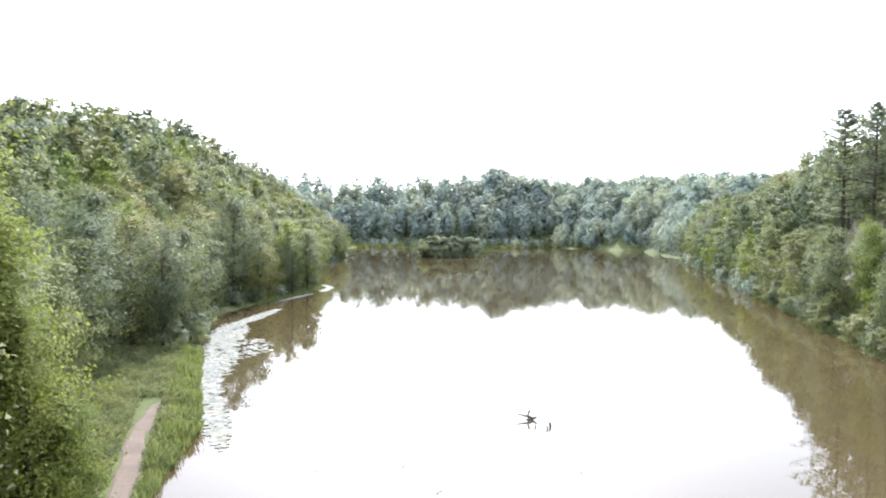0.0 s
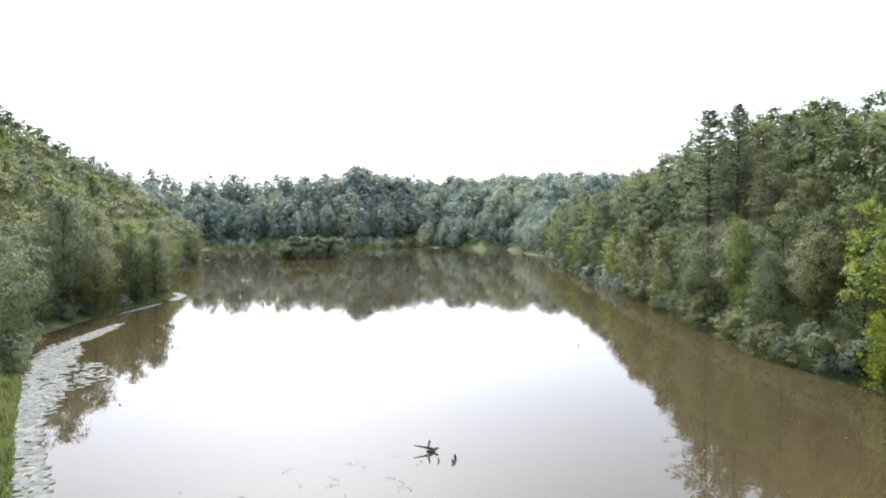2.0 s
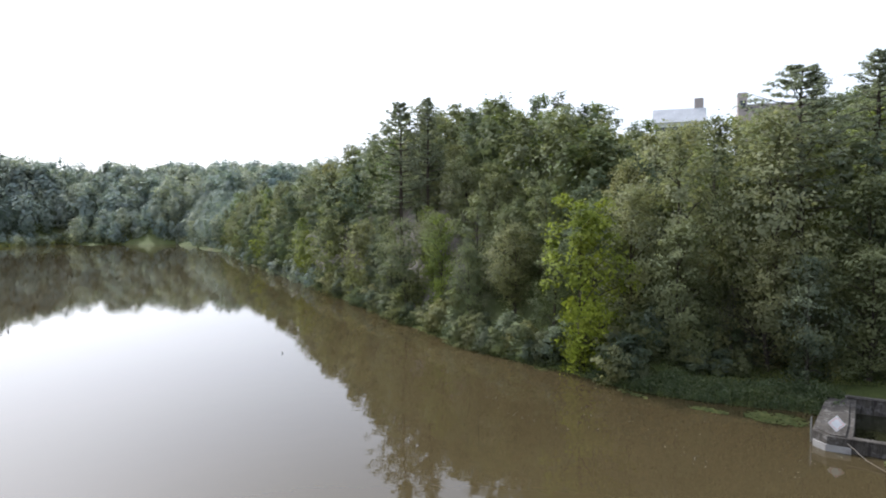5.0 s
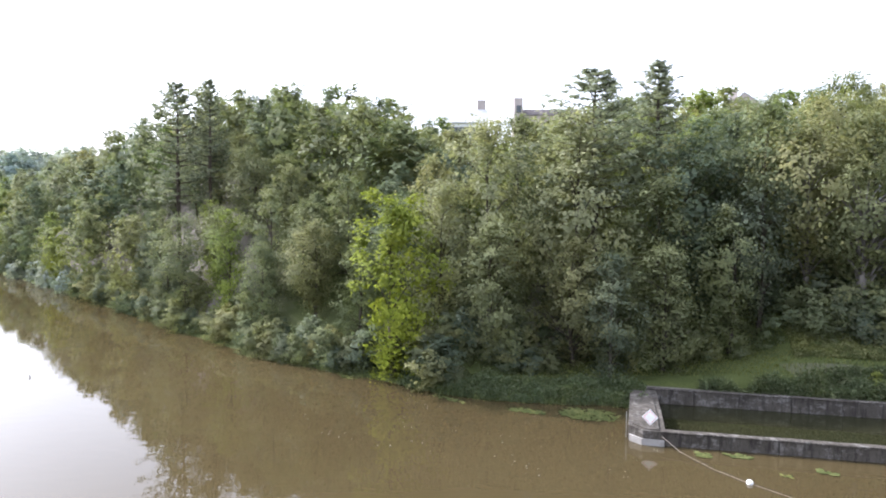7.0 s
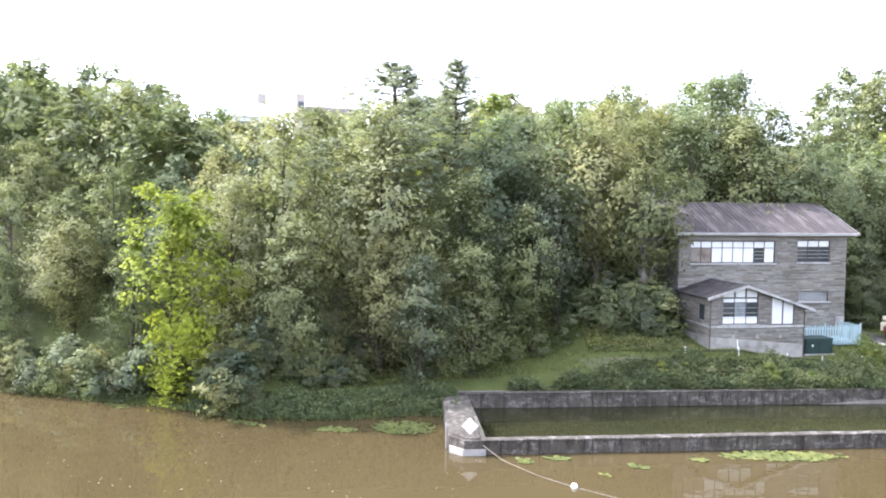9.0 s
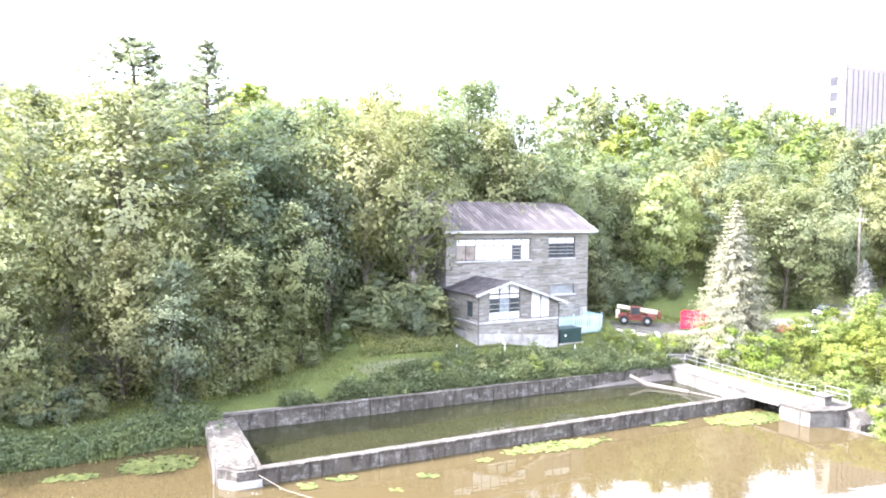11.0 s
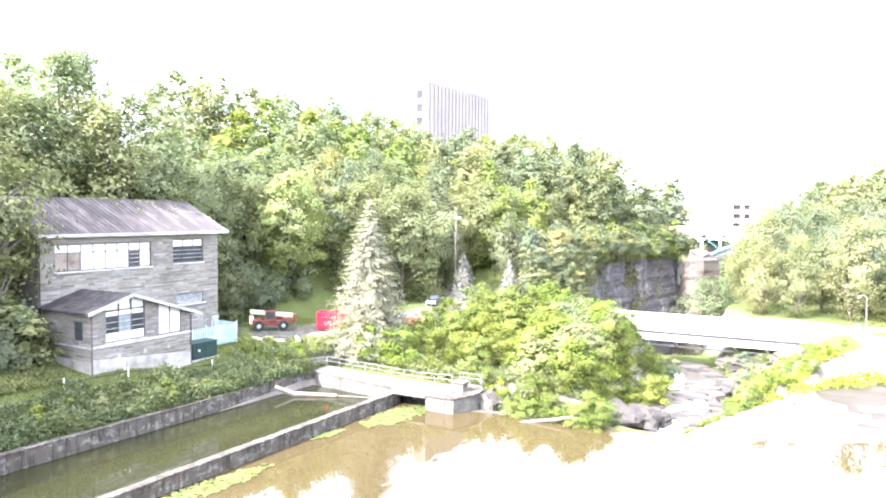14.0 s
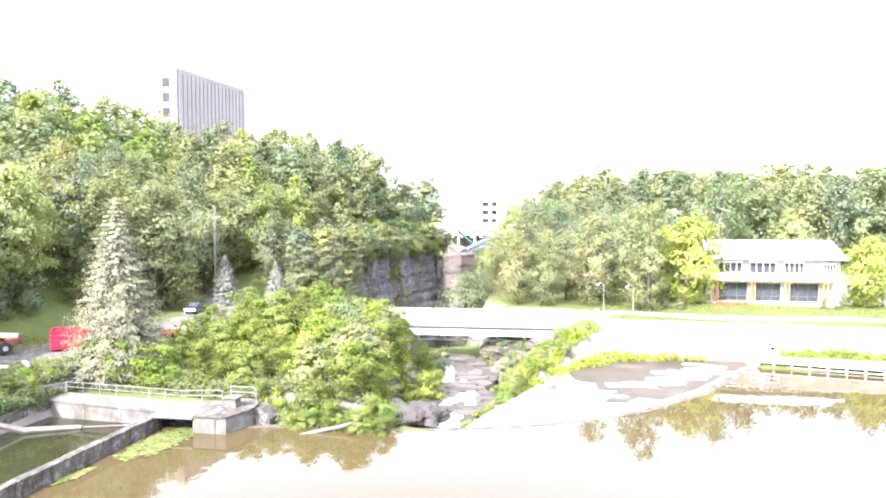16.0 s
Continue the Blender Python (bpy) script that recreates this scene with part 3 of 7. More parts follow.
# ---- trail and drive, laid on the ground ----
def lane(name, line, width, mat, label, lift=0.06):
    line = [Vector(p) for p in line]
    pts = []
    for a, b in zip(line, line[1:]):
        n = max(2, int((b - a).length / 1.2))
        pts += [a.lerp(b, i / n) for i in range(n)]
    pts.append(line[-1])
    bm, rows_ = bmesh.new(), []
    for i, p in enumerate(pts):
        way = (pts[min(i + 1, len(pts) - 1)] - pts[max(i - 1, 0)]).normalized()
        side = Vector((-way.y, way.x))
        w = width * (1 + 0.14 * math.sin(i * 1.3) + 0.08 * math.sin(i * 2.9))
        row = []
        for k in range(7):
            q = p + side * w * (k / 6 - 0.5)
            row.append(bm.verts.new((q.x, q.y, ground_z(q.x, q.y) + (lift if 0 < k < 6 else -0.05))))
        rows_.append(row)
    for r, s in zip(rows_, rows_[1:]):
        for k in range(6):
            bm.faces.new((r[k], r[k + 1], s[k + 1], s[k]))
    bmesh.ops.recalc_face_normals(bm, faces=bm.faces)
    return tagged(part(name, bm, mat, None), label, "path", kind="structure")


lane("trail", [(-6.2, 38), (-5.3, 52), (-5.2, 60), (-5.6, 67), (-4.7, 76), (-3.6, 81)], 1.8, GRAVEL, "pale trodden gravel trail through the marsh", 0.09)
lane("road", [(103, -24.5), (98, -30), (93, -39), (91, -50), (93, -62), (98, -76), (104, -88)], 8.5, DRIVE, "worn grey asphalt drive beside the stone house", 0.1)


# ---- concrete intake basin ----
basin = thing("intake_basin", pose(0, 0, 0), "stained concrete intake basin standing in the lake", "basin")


def slanted_wall(name, a, b, thick, z0, z1, mat=CONCRETE, cap=0.0, parent=basin, label=""):
    """A wall from a to b with a slightly wider coping, cast in bays with open joints."""
    (xa, ya), (xb, yb) = a, b
    n = math.hypot(xb - xa, yb - ya)
    m = Matrix.Translation((xa, ya, 0)) @ Matrix.Rotation(math.atan2(yb - ya, xb - xa), 4, "Z")
    bays, ob = max(1, round(n / 4.6)), None
    for i in range(bays):
        u0, u1 = n * i / bays, n * (i + 1) / bays - (0.03 if i < bays - 1 else 0)
        bm = solid((u0, u1, -thick / 2, thick / 2, z0, z1), bevel=0.03)
        bmesh.ops.transform(bm, matrix=m, verts=bm.verts)
        bay = part(name if not i else "bay", bm, mat, ob or parent, label if not i else "")
        ob = ob or bay
    if cap:
        bm = solid((-0.02, n, -thick / 2 - 0.08, thick / 2 + 0.08, z1 + 0.003, z1 + cap), bevel=0.03)
        bmesh.ops.subdivide_edges(bm, edges=[e for e in bm.edges if e.calc_length() > 5], cuts=24)
        for v in bm.verts:
            v.co.z += 0.02 * math.sin(v.co.x * 2.1)
        bmesh.ops.transform(bm, matrix=m, verts=bm.verts)
        part("coping", bm, mat, ob)
    return ob


slanted_wall("front_wall", (71.55, 26.2), (73.25, -23.4), 0.6, -2.0, 1.05, cap=0.17)
slanted_wall("back_wall", (84.9, 27.2), (86.35, -27.1), 0.5, -2.0, 1.3, cap=0.1)
# head pier at the near end, with the sloping plate that carries the warning board
part("head_pier", prism([(71.0, 26.0), (73.4, 26.0), (84.9, 26.4), (84.9, 28.9), (72.2, 29.0), (71.0, 27.8)], -2.0, 1.25), CONCRETE, basin)
part("pier_foot", prism([(70.95, 26.05), (72.3, 26.05), (72.3, 28.9), (71.8, 28.9), (70.95, 27.9)], -2.0, 0.55), CONCRETE_PALE, basin, "pale concrete foot")
part("pier_cap", prism([(71.2, 26.5), (74.8, 26.5), (83.6, 26.9), (83.6, 28.6), (72.4, 28.6), (71.2, 27.6)], 1.254, 1.38), CONCRETE, basin)
far_wall = slanted_wall("far_wall", (86.1, -24.5), (73.3, -23.65), 0.5, -2.0, 1.25, CONCRETE_DECK, label="pale sunlit end wall")
part("deck_slab", prism([(86.6, -24.15), (73.5, -23.3), (72.9, -21.7), (69.0, -22.1), (69.0, -27.6), (73.0, -26.6), (86.6, -26.9)], 1.254, 1.45), CONCRETE_DECK, basin, "pale concrete walkway slab")
part("crosswall", prism([(86.5, -25.9), (86.5, -26.7), (69.1, -26.4), (69.1, -25.6)], -2.0, 1.25), CONCRETE, basin)
part("gate_pier", prism([(69.05, -22.3), (65.95, -22.6), (65.2, -25.2), (65.3, -27.0), (66.4, -28.5), (69.05, -28.3)], -2.5, 1.45), CONCRETE_DECK, basin, "pale concrete gate pier")
part("pier_slab", prism([(68.98, -22.15), (65.8, -22.45), (65.05, -25.2), (65.15, -27.1), (66.3, -28.65), (68.98, -28.45)], 1.454, 1.6), CONCRETE, basin)
part("wing_wall", profile([(63.6, -2.5), (65.25, -2.5), (65.25, 1.4), (64.7, 1.3), (63.6, 0.45)], -28.2, -26.3), CONCRETE, basin)
part("hoist_block", solid((66.5, 67.6, -26.2, -25.2, 1.603, 2.45), (66.3, 67.8, -26.4, -25.0, 2.45, 2.57), bevel=0.03), CONCRETE_DECK, basin)
part("hatch", solid((67.4, 68.0, -24.6, -23.0, 1.603, 1.68), bevel=0.02), STEEL, basin)
part("gate_slot", solid((66.9, 67.05, -22.5, -22.44, -0.5, 1.25)), TOWER_DARK, basin)
# trash boom inside the basin
boom = thing("floating_beam", pose(0, 0, 0), "weathered timber beam slanting across the basin", "beam")
part("beam", tube([(85.4, -17.6, 0.9), (84.0, -19.0, 0.1), (80.0, -21.4, -0.02)], [0.28, 0.3, 0.22], 6), LOG, boom)
part("rope", tube([(80.0, -21.4, 0.0), (76.5, -22.9, -0.02), (73.6, -23.4, 0.1)], 0.06, 5), LOG, boom)

# warning board on the pier's face
sign = thing("warning_board", pose(72.3, 27.2, 2.02, 0, -72, 0) @ pose(0, 0, 0, 0, 0, 45), "white diamond-shaped warning board leaning on the pier", "sign")
part("board", solid((-0.47, 0.47, -0.47, 0.47, -0.03, 0.03), bevel=0.01), WHITE, sign)
part("border", solid((-0.38, 0.38, 0.35, 0.38, 0.032, 0.04), (-0.38, 0.38, -0.38, -0.35, 0.032, 0.04), (-0.38, -0.35, -0.35, 0.35, 0.032, 0.04), (0.35, 0.38, -0.35, 0.35, 0.032, 0.04)), FLOWER, sign)
part("strut", tube([(0.0, 0.0, -0.05), (-0.35, 0.35, -0.55)], 0.05, 5), STEEL, sign)

# ladder rungs at the pier's far corner
rungs = thing("pier_ladder", pose(73.0, 29.15, 0), "rusty steel ladder fixed to the pier", "ladder")
for dx in (-0.25, 0.25):
    part("rail", tube([(dx, 0, -0.4), (dx, 0, 2.1)], 0.04, 5), STEEL, rungs)
for k in range(5):
    part("rung", tube([(-0.25, 0, 0.1 + 0.42 * k), (0.25, 0, 0.1 + 0.42 * k)], 0.025, 5), STEEL, rungs)


# ---- railing along the deck ----
def railing(points, height=1.1, mat=STEEL, spacing=2.0, label="thin galvanised pipe railing on the deck", rails=(1.0, 0.55)):
    rail = thing("railing", pose(0, 0, 0), label, "railing")
    for a, b in zip(points, points[1:]):
        a, b = Vector(a), Vector(b)
        n = max(1, round((b - a).length / spacing))
        for i in range(n + 1):
            p = a.lerp(b, i / n)
            part("post", tube([p, p + Vector((0, 0, height))], 0.035, 5), mat, rail)
        for f in rails:
            part("rail", tube([a + Vector((0, 0, height * f)), b + Vector((0, 0, height * f))], 0.03, 5), mat, rail)
    return rail


railing([(86.4, -26.75, 1.45), (78.5, -26.6, 1.45), (73.0, -26.45, 1.45), (69.2, -27.4, 1.45)])
railing([(68.8, -28.3, 1.6), (66.4, -28.5, 1.6), (65.35, -27.0, 1.6)], 1.15)
railing([(89.5, -16, 2.2), (87.4, -22.0, 1.7), (86.5, -26.7, 1.45)], 1.05)

# ---- float line from the pier ----
line = thing("float_line", pose(0, 0, 0), "slack rope with white floats from pier to water", "rope")
rope_pts = [(70.9, 26.3, 0.9), (69.0, 24.9, 0.35), (66.6, 22.6, 0.06), (64.6, 20.4, 0.02), (62.0, 17.0, 0.0), (57.0, 9.0, 0.0), (52.0, 0.0, 0.0)]
part("rope", tube(rope_pts, 0.03, 5), LOG, line)
for x, y in ((64.6, 20.4), (57.0, 9.0), (52.0, 0.0)):
    bm = bmesh.new()
    bmesh.ops.create_uvsphere(bm, u_segments=12, v_segments=8, radius=0.25, matrix=Matrix.Translation((x, y, 0.08)) @ Matrix.Diagonal((1.25, 1, 0.8, 1)))
    part("float", bm, WHITE, line)

# ---- dam crest: a curved sill ----
bm = bmesh.new()
inner, outer = widened(DAM, 0.0), widened(DAM, 1.5)
cols = []
for (xa, ya), (xb, yb) in zip(inner, outer):
    cols.append([bm.verts.new(p) for p in ((xa, ya, -1.5), (xa, ya, -0.02), ((xa + xb) / 2, (ya + yb) / 2, 0.03), (xb, yb, -0.25), (xb * 1.5 - xa * 0.5, yb * 1.5 - ya * 0.5, -3.2))])
for r, s in zip(cols, cols[1:]):
    for k in range(4):
        bm.faces.new((r[k], r[k + 1], s[k + 1], s[k]))
bmesh.ops.recalc_face_normals(bm, faces=bm.faces)
tagged(part("dam_crest", bm, CONCRETE, None), "low curved concrete crest of the dam, water brimming over", "dam", kind="structure")


# ---- trees ----
RNG = np.random.default_rng(7)


def unit(v):
    return v / np.maximum(1e-9, np.linalg.norm(v, axis=-1, keepdims=True))


def leaves(centres, normals, size, rng, aspect=0.7, fold=0.25, jitter=0.35, corners=4, wild=0.45):
    """Diamond leaves, folded along the rib, or three-cornered ones: arrays of corners and faces."""
    n = len(centres)
    nor = unit(normals + rng.normal(0, wild, (n, 3)))
    t = unit(np.cross(nor, rng.normal(0, 1, (n, 3))))
    b = np.cross(nor, t)
    s = (size * rng.uniform(1 - jitter, 1 + jitter, (n, 1)))
    lift = nor * s * fold
    if corners == 3:
        v = np.stack([centres + t * s * 1.15, centres - t * s * 0.6 + b * s * aspect * 1.15 + lift, centres - t * s * 0.6 - b * s * aspect * 1.15], 1).reshape(-1, 3)
        return v, np.arange(3 * n).reshape(n, 3)
    v = np.stack([centres - t * s, centres - b * s * aspect + lift, centres + t * s, centres + b * s * aspect + lift], 1).reshape(-1, 3)
    return v, np.arange(4 * n).reshape(n, 4)


NORMALS = {}


def foliage(cs, ns, sizes, rng, mat, corners=3, aspect=0.7, wild=0.36, fold=0.15):
    """Leaves in one mesh, shaded softly by the roundness of the spray that they belong to."""
    nor = unit(np.concatenate(ns))
    v, f = leaves(np.concatenate(cs), nor, np.concatenate(sizes), rng, aspect, fold, corners=corners, wild=wild)
    vn = np.repeat(unit(nor + rng.normal(0, 0.12, nor.shape)), corners, 0)
    me = mesh_np("crown", v, f, normals=vn)
    me.materials.append(mat)
    NORMALS[me.name] = vn
    return me


def crown_mesh(seed, height, radius, lobes, subs, per, leaf, low=0.28, mat=LEAF, shape="round", corners=3, gap=0.12, tight=False):
    """A crown of leafy boughs at the ends of the limbs, each of several sprays, with gaps between them. Also gives where the limbs end."""
    rng = np.random.default_rng(seed)
    base = low * height
    span = height - base
    ends, cs, ns, sizes = [], [], [], []
    lop = rng.uniform(0, 6.28, 3)
    heart = np.array([0, 0, base + 0.4 * span])
    for i in range(lobes):
        f = (i + rng.uniform(0.1, 0.9)) / lobes
        if shape == "round":
            prof = math.sqrt(max(0.08, 1 - ((f - 0.4) / 0.63) ** 2))
        elif shape == "column":
            prof = 0.42 + 0.5 * math.sin(math.pi * (0.12 + 0.82 * f)) * (1.0 if f < 0.5 else 1.25 - 0.5 * f)
        elif shape == "spire":
            prof = (0.95 - 0.8 * f) * min(1.0, 0.5 + 3 * f)
        else:  # wide
            prof = min(1.0, 0.5 + 0.75 * f) * math.sqrt(max(0.12, 1 - max(0, (f - 0.6) / 0.42) ** 2))
        a = i * 2.399 + rng.uniform(-0.5, 0.5)
        prof *= 1 + 0.15 * math.sin(2 * a + lop[0]) + 0.13 * math.sin(3 * a + lop[1] + 4 * f) + 0.12 * math.sin(9 * f + lop[2])
        if rng.uniform() < gap:
            continue
        lobe_r = radius * rng.uniform(0.3, 0.5) * (1.1 - 0.3 * f) * (0.75 if shape in ("column", "spire") else 1.0)
        reach = max(0.0, radius * prof * (1.06 - 0.6 * rng.uniform(0, 1) ** 2) - lobe_r * 0.75)
        way = np.array([math.cos(a), math.sin(a), 0.0])
        c = way * reach + np.array([0, 0, base + span * (0.04 + 0.96 * f) - lobe_r * 0.6 - 0.08 * reach])
        ends.append(c)
        out = unit(c - heart)
        for _ in range(subs):
            d = unit(rng.normal(0, 1, 3) + out * 0.6 + np.array([0, 0, 0.25]))
            q = c + d * lobe_r * rng.uniform(0.3, 0.8) * np.array([1, 1, 0.85])
            k = max(3, int(per * rng.uniform(0.6, 1.4)))
            r = lobe_r * rng.uniform(0.4, 0.75)
            e = rng.normal(0, 0.62, (k, 3)) + d * 0.15
            if tight:
                e = unit(rng.normal(0, 1, (k, 3)) + out * 0.5)
                cs.append(c + e * lobe_r * rng.uniform(0.86, 1.04, (k, 1)) * np.array([1, 1, 0.85]))
                ns.append(e * 0.55 + out * 0.7 + np.array([0, 0, 0.3]))
            else:
                cs.append(q + e * r * np.array([1, 1, 0.62]))
                ns.append(e * 0.3 + d * 0.3 + out * 0.8 + np.array([0, 0, 0.4]))
            sizes.append(np.full((k, 1), leaf))
        k = max(3, int(per * subs * 0.12))
        d = unit(rng.normal(0, 1, (k, 3)))
        cs.append(c * np.array([0.85, 0.85, 1]) + d * lobe_r * rng.uniform(0.1, 0.7, (k, 1)))
        ns.append(d * 0.4 + out)
        sizes.append(np.full((k, 1), leaf * 1.7))
    return foliage(cs, ns, sizes, rng, mat, corners, wild=0.12 if tight else 0.36), ends


def trunk_mesh(name, seed, height, ends, thick, mat=BARK, low=0.15, limb=0.4):
    """A tapered, slightly bent trunk that divides into limbs."""
    rng = np.random.default_rng(seed + 99)
    bend = rng.normal(0, 0.025 * height, 2)
    top = 0.82 * height

    def on(f):
        return Vector((bend[0] * math.sin(f * 2.6), bend[1] * math.sin(f * 2.2 + 0.4), top * f))

    bm = tube([on(0) - Vector((0, 0, 0.6))] + [on(f) for f in (0.02, 0.15, 0.35, 0.6, 0.8, 1.0)], [thick * k for k in (1.5, 1.25, 1.0, 0.85, 0.6, 0.35, 0.08)], 7)
    for i, e in enumerate(ends[:: 2 if len(ends) > 50 else 1]):
        f = min(0.95, max(low, e[2] / top - rng.uniform(0.12, 0.3)))
        a, b = on(f), Vector(e)
        m = a.lerp(b, 0.5) + Vector((0, 0, 0.1 * (b - a).length))
        r = thick * limb * (1.1 - 0.7 * f)
        tube([a, m, b], [r, r * 0.65, r * 0.2], 4, bm)
    me = bpy.data.meshes.new(name)
    bm.to_mesh(me)
    bm.free()
    me.materials.append(mat)
    for p in me.polygons:
        p.use_smooth = True
    return me


def tree_kind(seed, height, radius, lobes, subs, per, leaf, mat, shape="round", low=0.28, bark=BARK, thick=None, corners=3, gap=0.12, tight=False):
    crown, ends = crown_mesh(seed, height, radius, lobes, subs, per, leaf, low, mat, shape, corners, gap, tight)
    return trunk_mesh("trunk", seed, height, ends, thick or height * 0.014, bark), crown, height


def stem_mesh(bm, bark):
    tm = bpy.data.meshes.new("trunk")
    bm.to_mesh(tm)
    bm.free()
    tm.materials.append(bark)
    return tm


def conifer_kind(seed, height, radius, tiers, mat, droop=0.35, bare=0.06, per=9, card=0.5, rag=0.2, bark=BARK):
    """Spruce: tiers of drooping boughs, each a spray of needle fans turned up at the tip."""
    rng = np.random.default_rng(seed)
    cs, ns, ss = [], [], []
    for i in range(tiers):
        f = (i + 0.5) / tiers
        z = height * (bare + (1 - bare) * f)
        reach = radius * (1 - f) ** 0.75 + 0.1 * radius * (1 - f) + 0.15
        n = max(5, int(per * (0.4 + reach / radius)))
        for k in range(n):
            a = 2 * math.pi * (k + 0.5 * (i % 2)) / n + rng.normal(0, 0.2)
            L = reach * rng.uniform(1 - rag, 1 + rag * 0.6)
            m = max(3, int(L / (card * 0.6)))
            s = np.linspace(0.25, 1, m)[:, None]
            way = np.array([math.cos(a), math.sin(a), 0])
            p = way * L * s + np.array([0, 0, 1]) * (z - droop * L * s ** 1.5 + 0.22 * L * s ** 3)
            for _ in range(2):
                cs.append(p + rng.normal(0, 0.2 * card + 0.05 * L, (m, 3)) * np.array([1, 1, 0.5]))
                ns.append(np.tile(np.array([0, 0, 0.75]) + way * 0.8, (m, 1)))
                ss.append(card * (1.15 - 0.5 * s))
    me = foliage(cs, ns, ss, rng, mat, 3, 0.45, 0.5, -0.2)
    return stem_mesh(tube([(0, 0, -0.6), (0, 0, height * 0.3), (0, 0, height * 0.98)], [height * 0.018, height * 0.013, 0.03], 7), bark), me, height


def pine_kind(seed, height, radius, mat, bark=BARK, upswept=0.5, full=1.0):
    """A white pine: bare lower stem, then uneven plates of needles on level or rising limbs."""
    rng = np.random.default_rng(seed)
    cs, ns, ss = [], [], []
    bm = tube([(0, 0, -0.6), (0.1, 0, height * 0.4), (-0.1, 0.1, height * 0.75), (0, 0, height * 0.99)], [height * 0.015, height * 0.012, height * 0.007, 0.03], 7)
    tiers = 21
    for i in range(tiers):
        f = 0.32 + 0.68 * ((i + rng.uniform(0, 0.6)) / tiers) ** 0.9
        a0 = rng.uniform(0, 6.28)
        for k in range(rng.integers(4, 6)):
            a = a0 + 2 * math.pi * k / 4.5 + rng.normal(0, 0.3)
            L = radius * rng.uniform(0.55, 1.1) * min(1.0, (2.9 if full > 0.9 else 1.7) * (1.03 - f) + 0.08)
            up = 0.08 + upswept * f * f
            way = np.array([math.cos(a), math.sin(a), 0.0])
            tip = way * L + np.array([0, 0, height * f + up * L])
            tube([(0, 0, height * f), tuple(tip * np.array([0.5, 0.5, 1]) - np.array([0, 0, 0.7 * up * L])), tuple(tip)], [0.08, 0.05, 0.02], 4, bm)
            for g in (0.4, 0.62, 0.82, 1.0):
                c = way * L * g + np.array([0, 0, height * f + up * L * g * g + 0.1]) + np.array([-way[1], way[0], 0]) * rng.normal(0, 0.14 * L)
                n = int(24 * full)
                e = unit(rng.normal(0, 1, (n, 3)))
                cs.append(c + e * rng.uniform(0.2, 1.0, (n, 1)) * np.array([0.85, 0.85, 0.3]) * (0.34 + 0.15 * L))
                ns.append(e * 0.6 + way * 0.4 + np.array([0, 0, 0.7]))
                ss.append(np.full((n, 1), 0.22))
    me = foliage(cs, ns, ss, rng, mat, 3, 0.35, 0.5, -0.15)
    return stem_mesh(bm, bark), me, height


def plant(kind, x, y, height=None, label="leafy green deciduous tree on the wooded bank", category="tree", group="", name="tree", turn=None, wide=1.0, sink=0.0, lean=0.0):
    trunk, crown, h = kind
    s = (height or h) / h
    m = pose(x, y, ground_z(x, y) - sink, lean, 0, RNG.uniform(0, 360) if turn is None else turn) @ Matrix.Diagonal((s * wide, s * wide, s, 1))
    ob = thing(name, m, label, category, group)
    link("trunk", trunk, None, ob)
    link("crown", crown, None, ob)
    return ob


# kinds of tree, near and far
BIG = [tree_kind(s, 21, 5.6, 62, 6, 19, 0.185, mt, sh, lo) for s, mt, sh, lo in ((1, LEAF, "round", 0.06), (2, LEAF_DARK, "wide", 0.16), (3, LEAF_OLIVE, "round", 0.06), (4, LEAF, "column", 0.04), (5, LEAF_OLIVE, "wide", 0.2), (6, LEAF_DARK, "round", 0.05), (7, LEAF_LIME, "round", 0.08), (8, LEAF, "wide", 0.12))]
NEAR = [tree_kind(s, 21, 5.0, 80, 7, 34, 0.12, mt, sh, lo) for s, mt, sh, lo in ((61, LEAF_SUNNY, "round", 0.05), (62, LEAF_SUNNY, "column", 0.03))]
MID = [tree_kind(s, 20, 5.4, 36, 5, 13, 0.33, mt, sh, lo) for s, mt, sh, lo in ((11, LEAF, "round", 0.12), (12, LEAF_DARK, "round", 0.15), (13, LEAF_OLIVE, "round", 0.12), (14, LEAF, "wide", 0.15), (15, LEAF_DARK, "column", 0.1), (16, LEAF_LIME, "round", 0.1))]
FAR = [tree_kind(s, 20, 6.6, 24, 4, 10, 0.58, mt, sh, lo) for s, mt, sh, lo in ((71, LEAF_HAZE_GREY, "round", 0.12), (72, LEAF_HAZE_GREY, "round", 0.15), (73, LEAF_OLIVE, "round", 0.12))]
# haze put into pale leaves and smooth, tight crowns
HAZY = [tree_kind(s, 20, 6.8, 30, 3, 7, 0.7, mt, sh, 0.05, gap=0.0, tight=True) for s, mt, sh in ((74, LEAF_HAZED, "round"), (75, LEAF_HAZED, "round"), (76, LEAF_HAZED, "wide"))]
BUSH_FAR = [tree_kind(s, 7, 3.4, 12, 4, 6, 0.5, mt, "round", 0.0, gap=0.0, tight=True) for s, mt in ((81, LEAF_HAZED), (82, LEAF_HAZE_GREY), (83, LEAF_HAZED), (84, LEAF_DARK))]
SMALL = [tree_kind(s, 7, 3.1, 24, 5, 13, 0.2, mt, "round", 0.0) for s, mt in ((21, LEAF), (22, LEAF_OLIVE), (23, LEAF_DARK), (24, LEAF_BRIGHT), (25, LEAF_LIME))]
FINE = [tree_kind(s, 7, 3.1, 26, 5, 24, 0.135, mt, "round", 0.0, gap=0.2) for s, mt in ((26, LEAF_SUNNY), (27, LEAF_BRIGHT), (28, LEAF_LIME), (29, LEAF_SUNNY))]
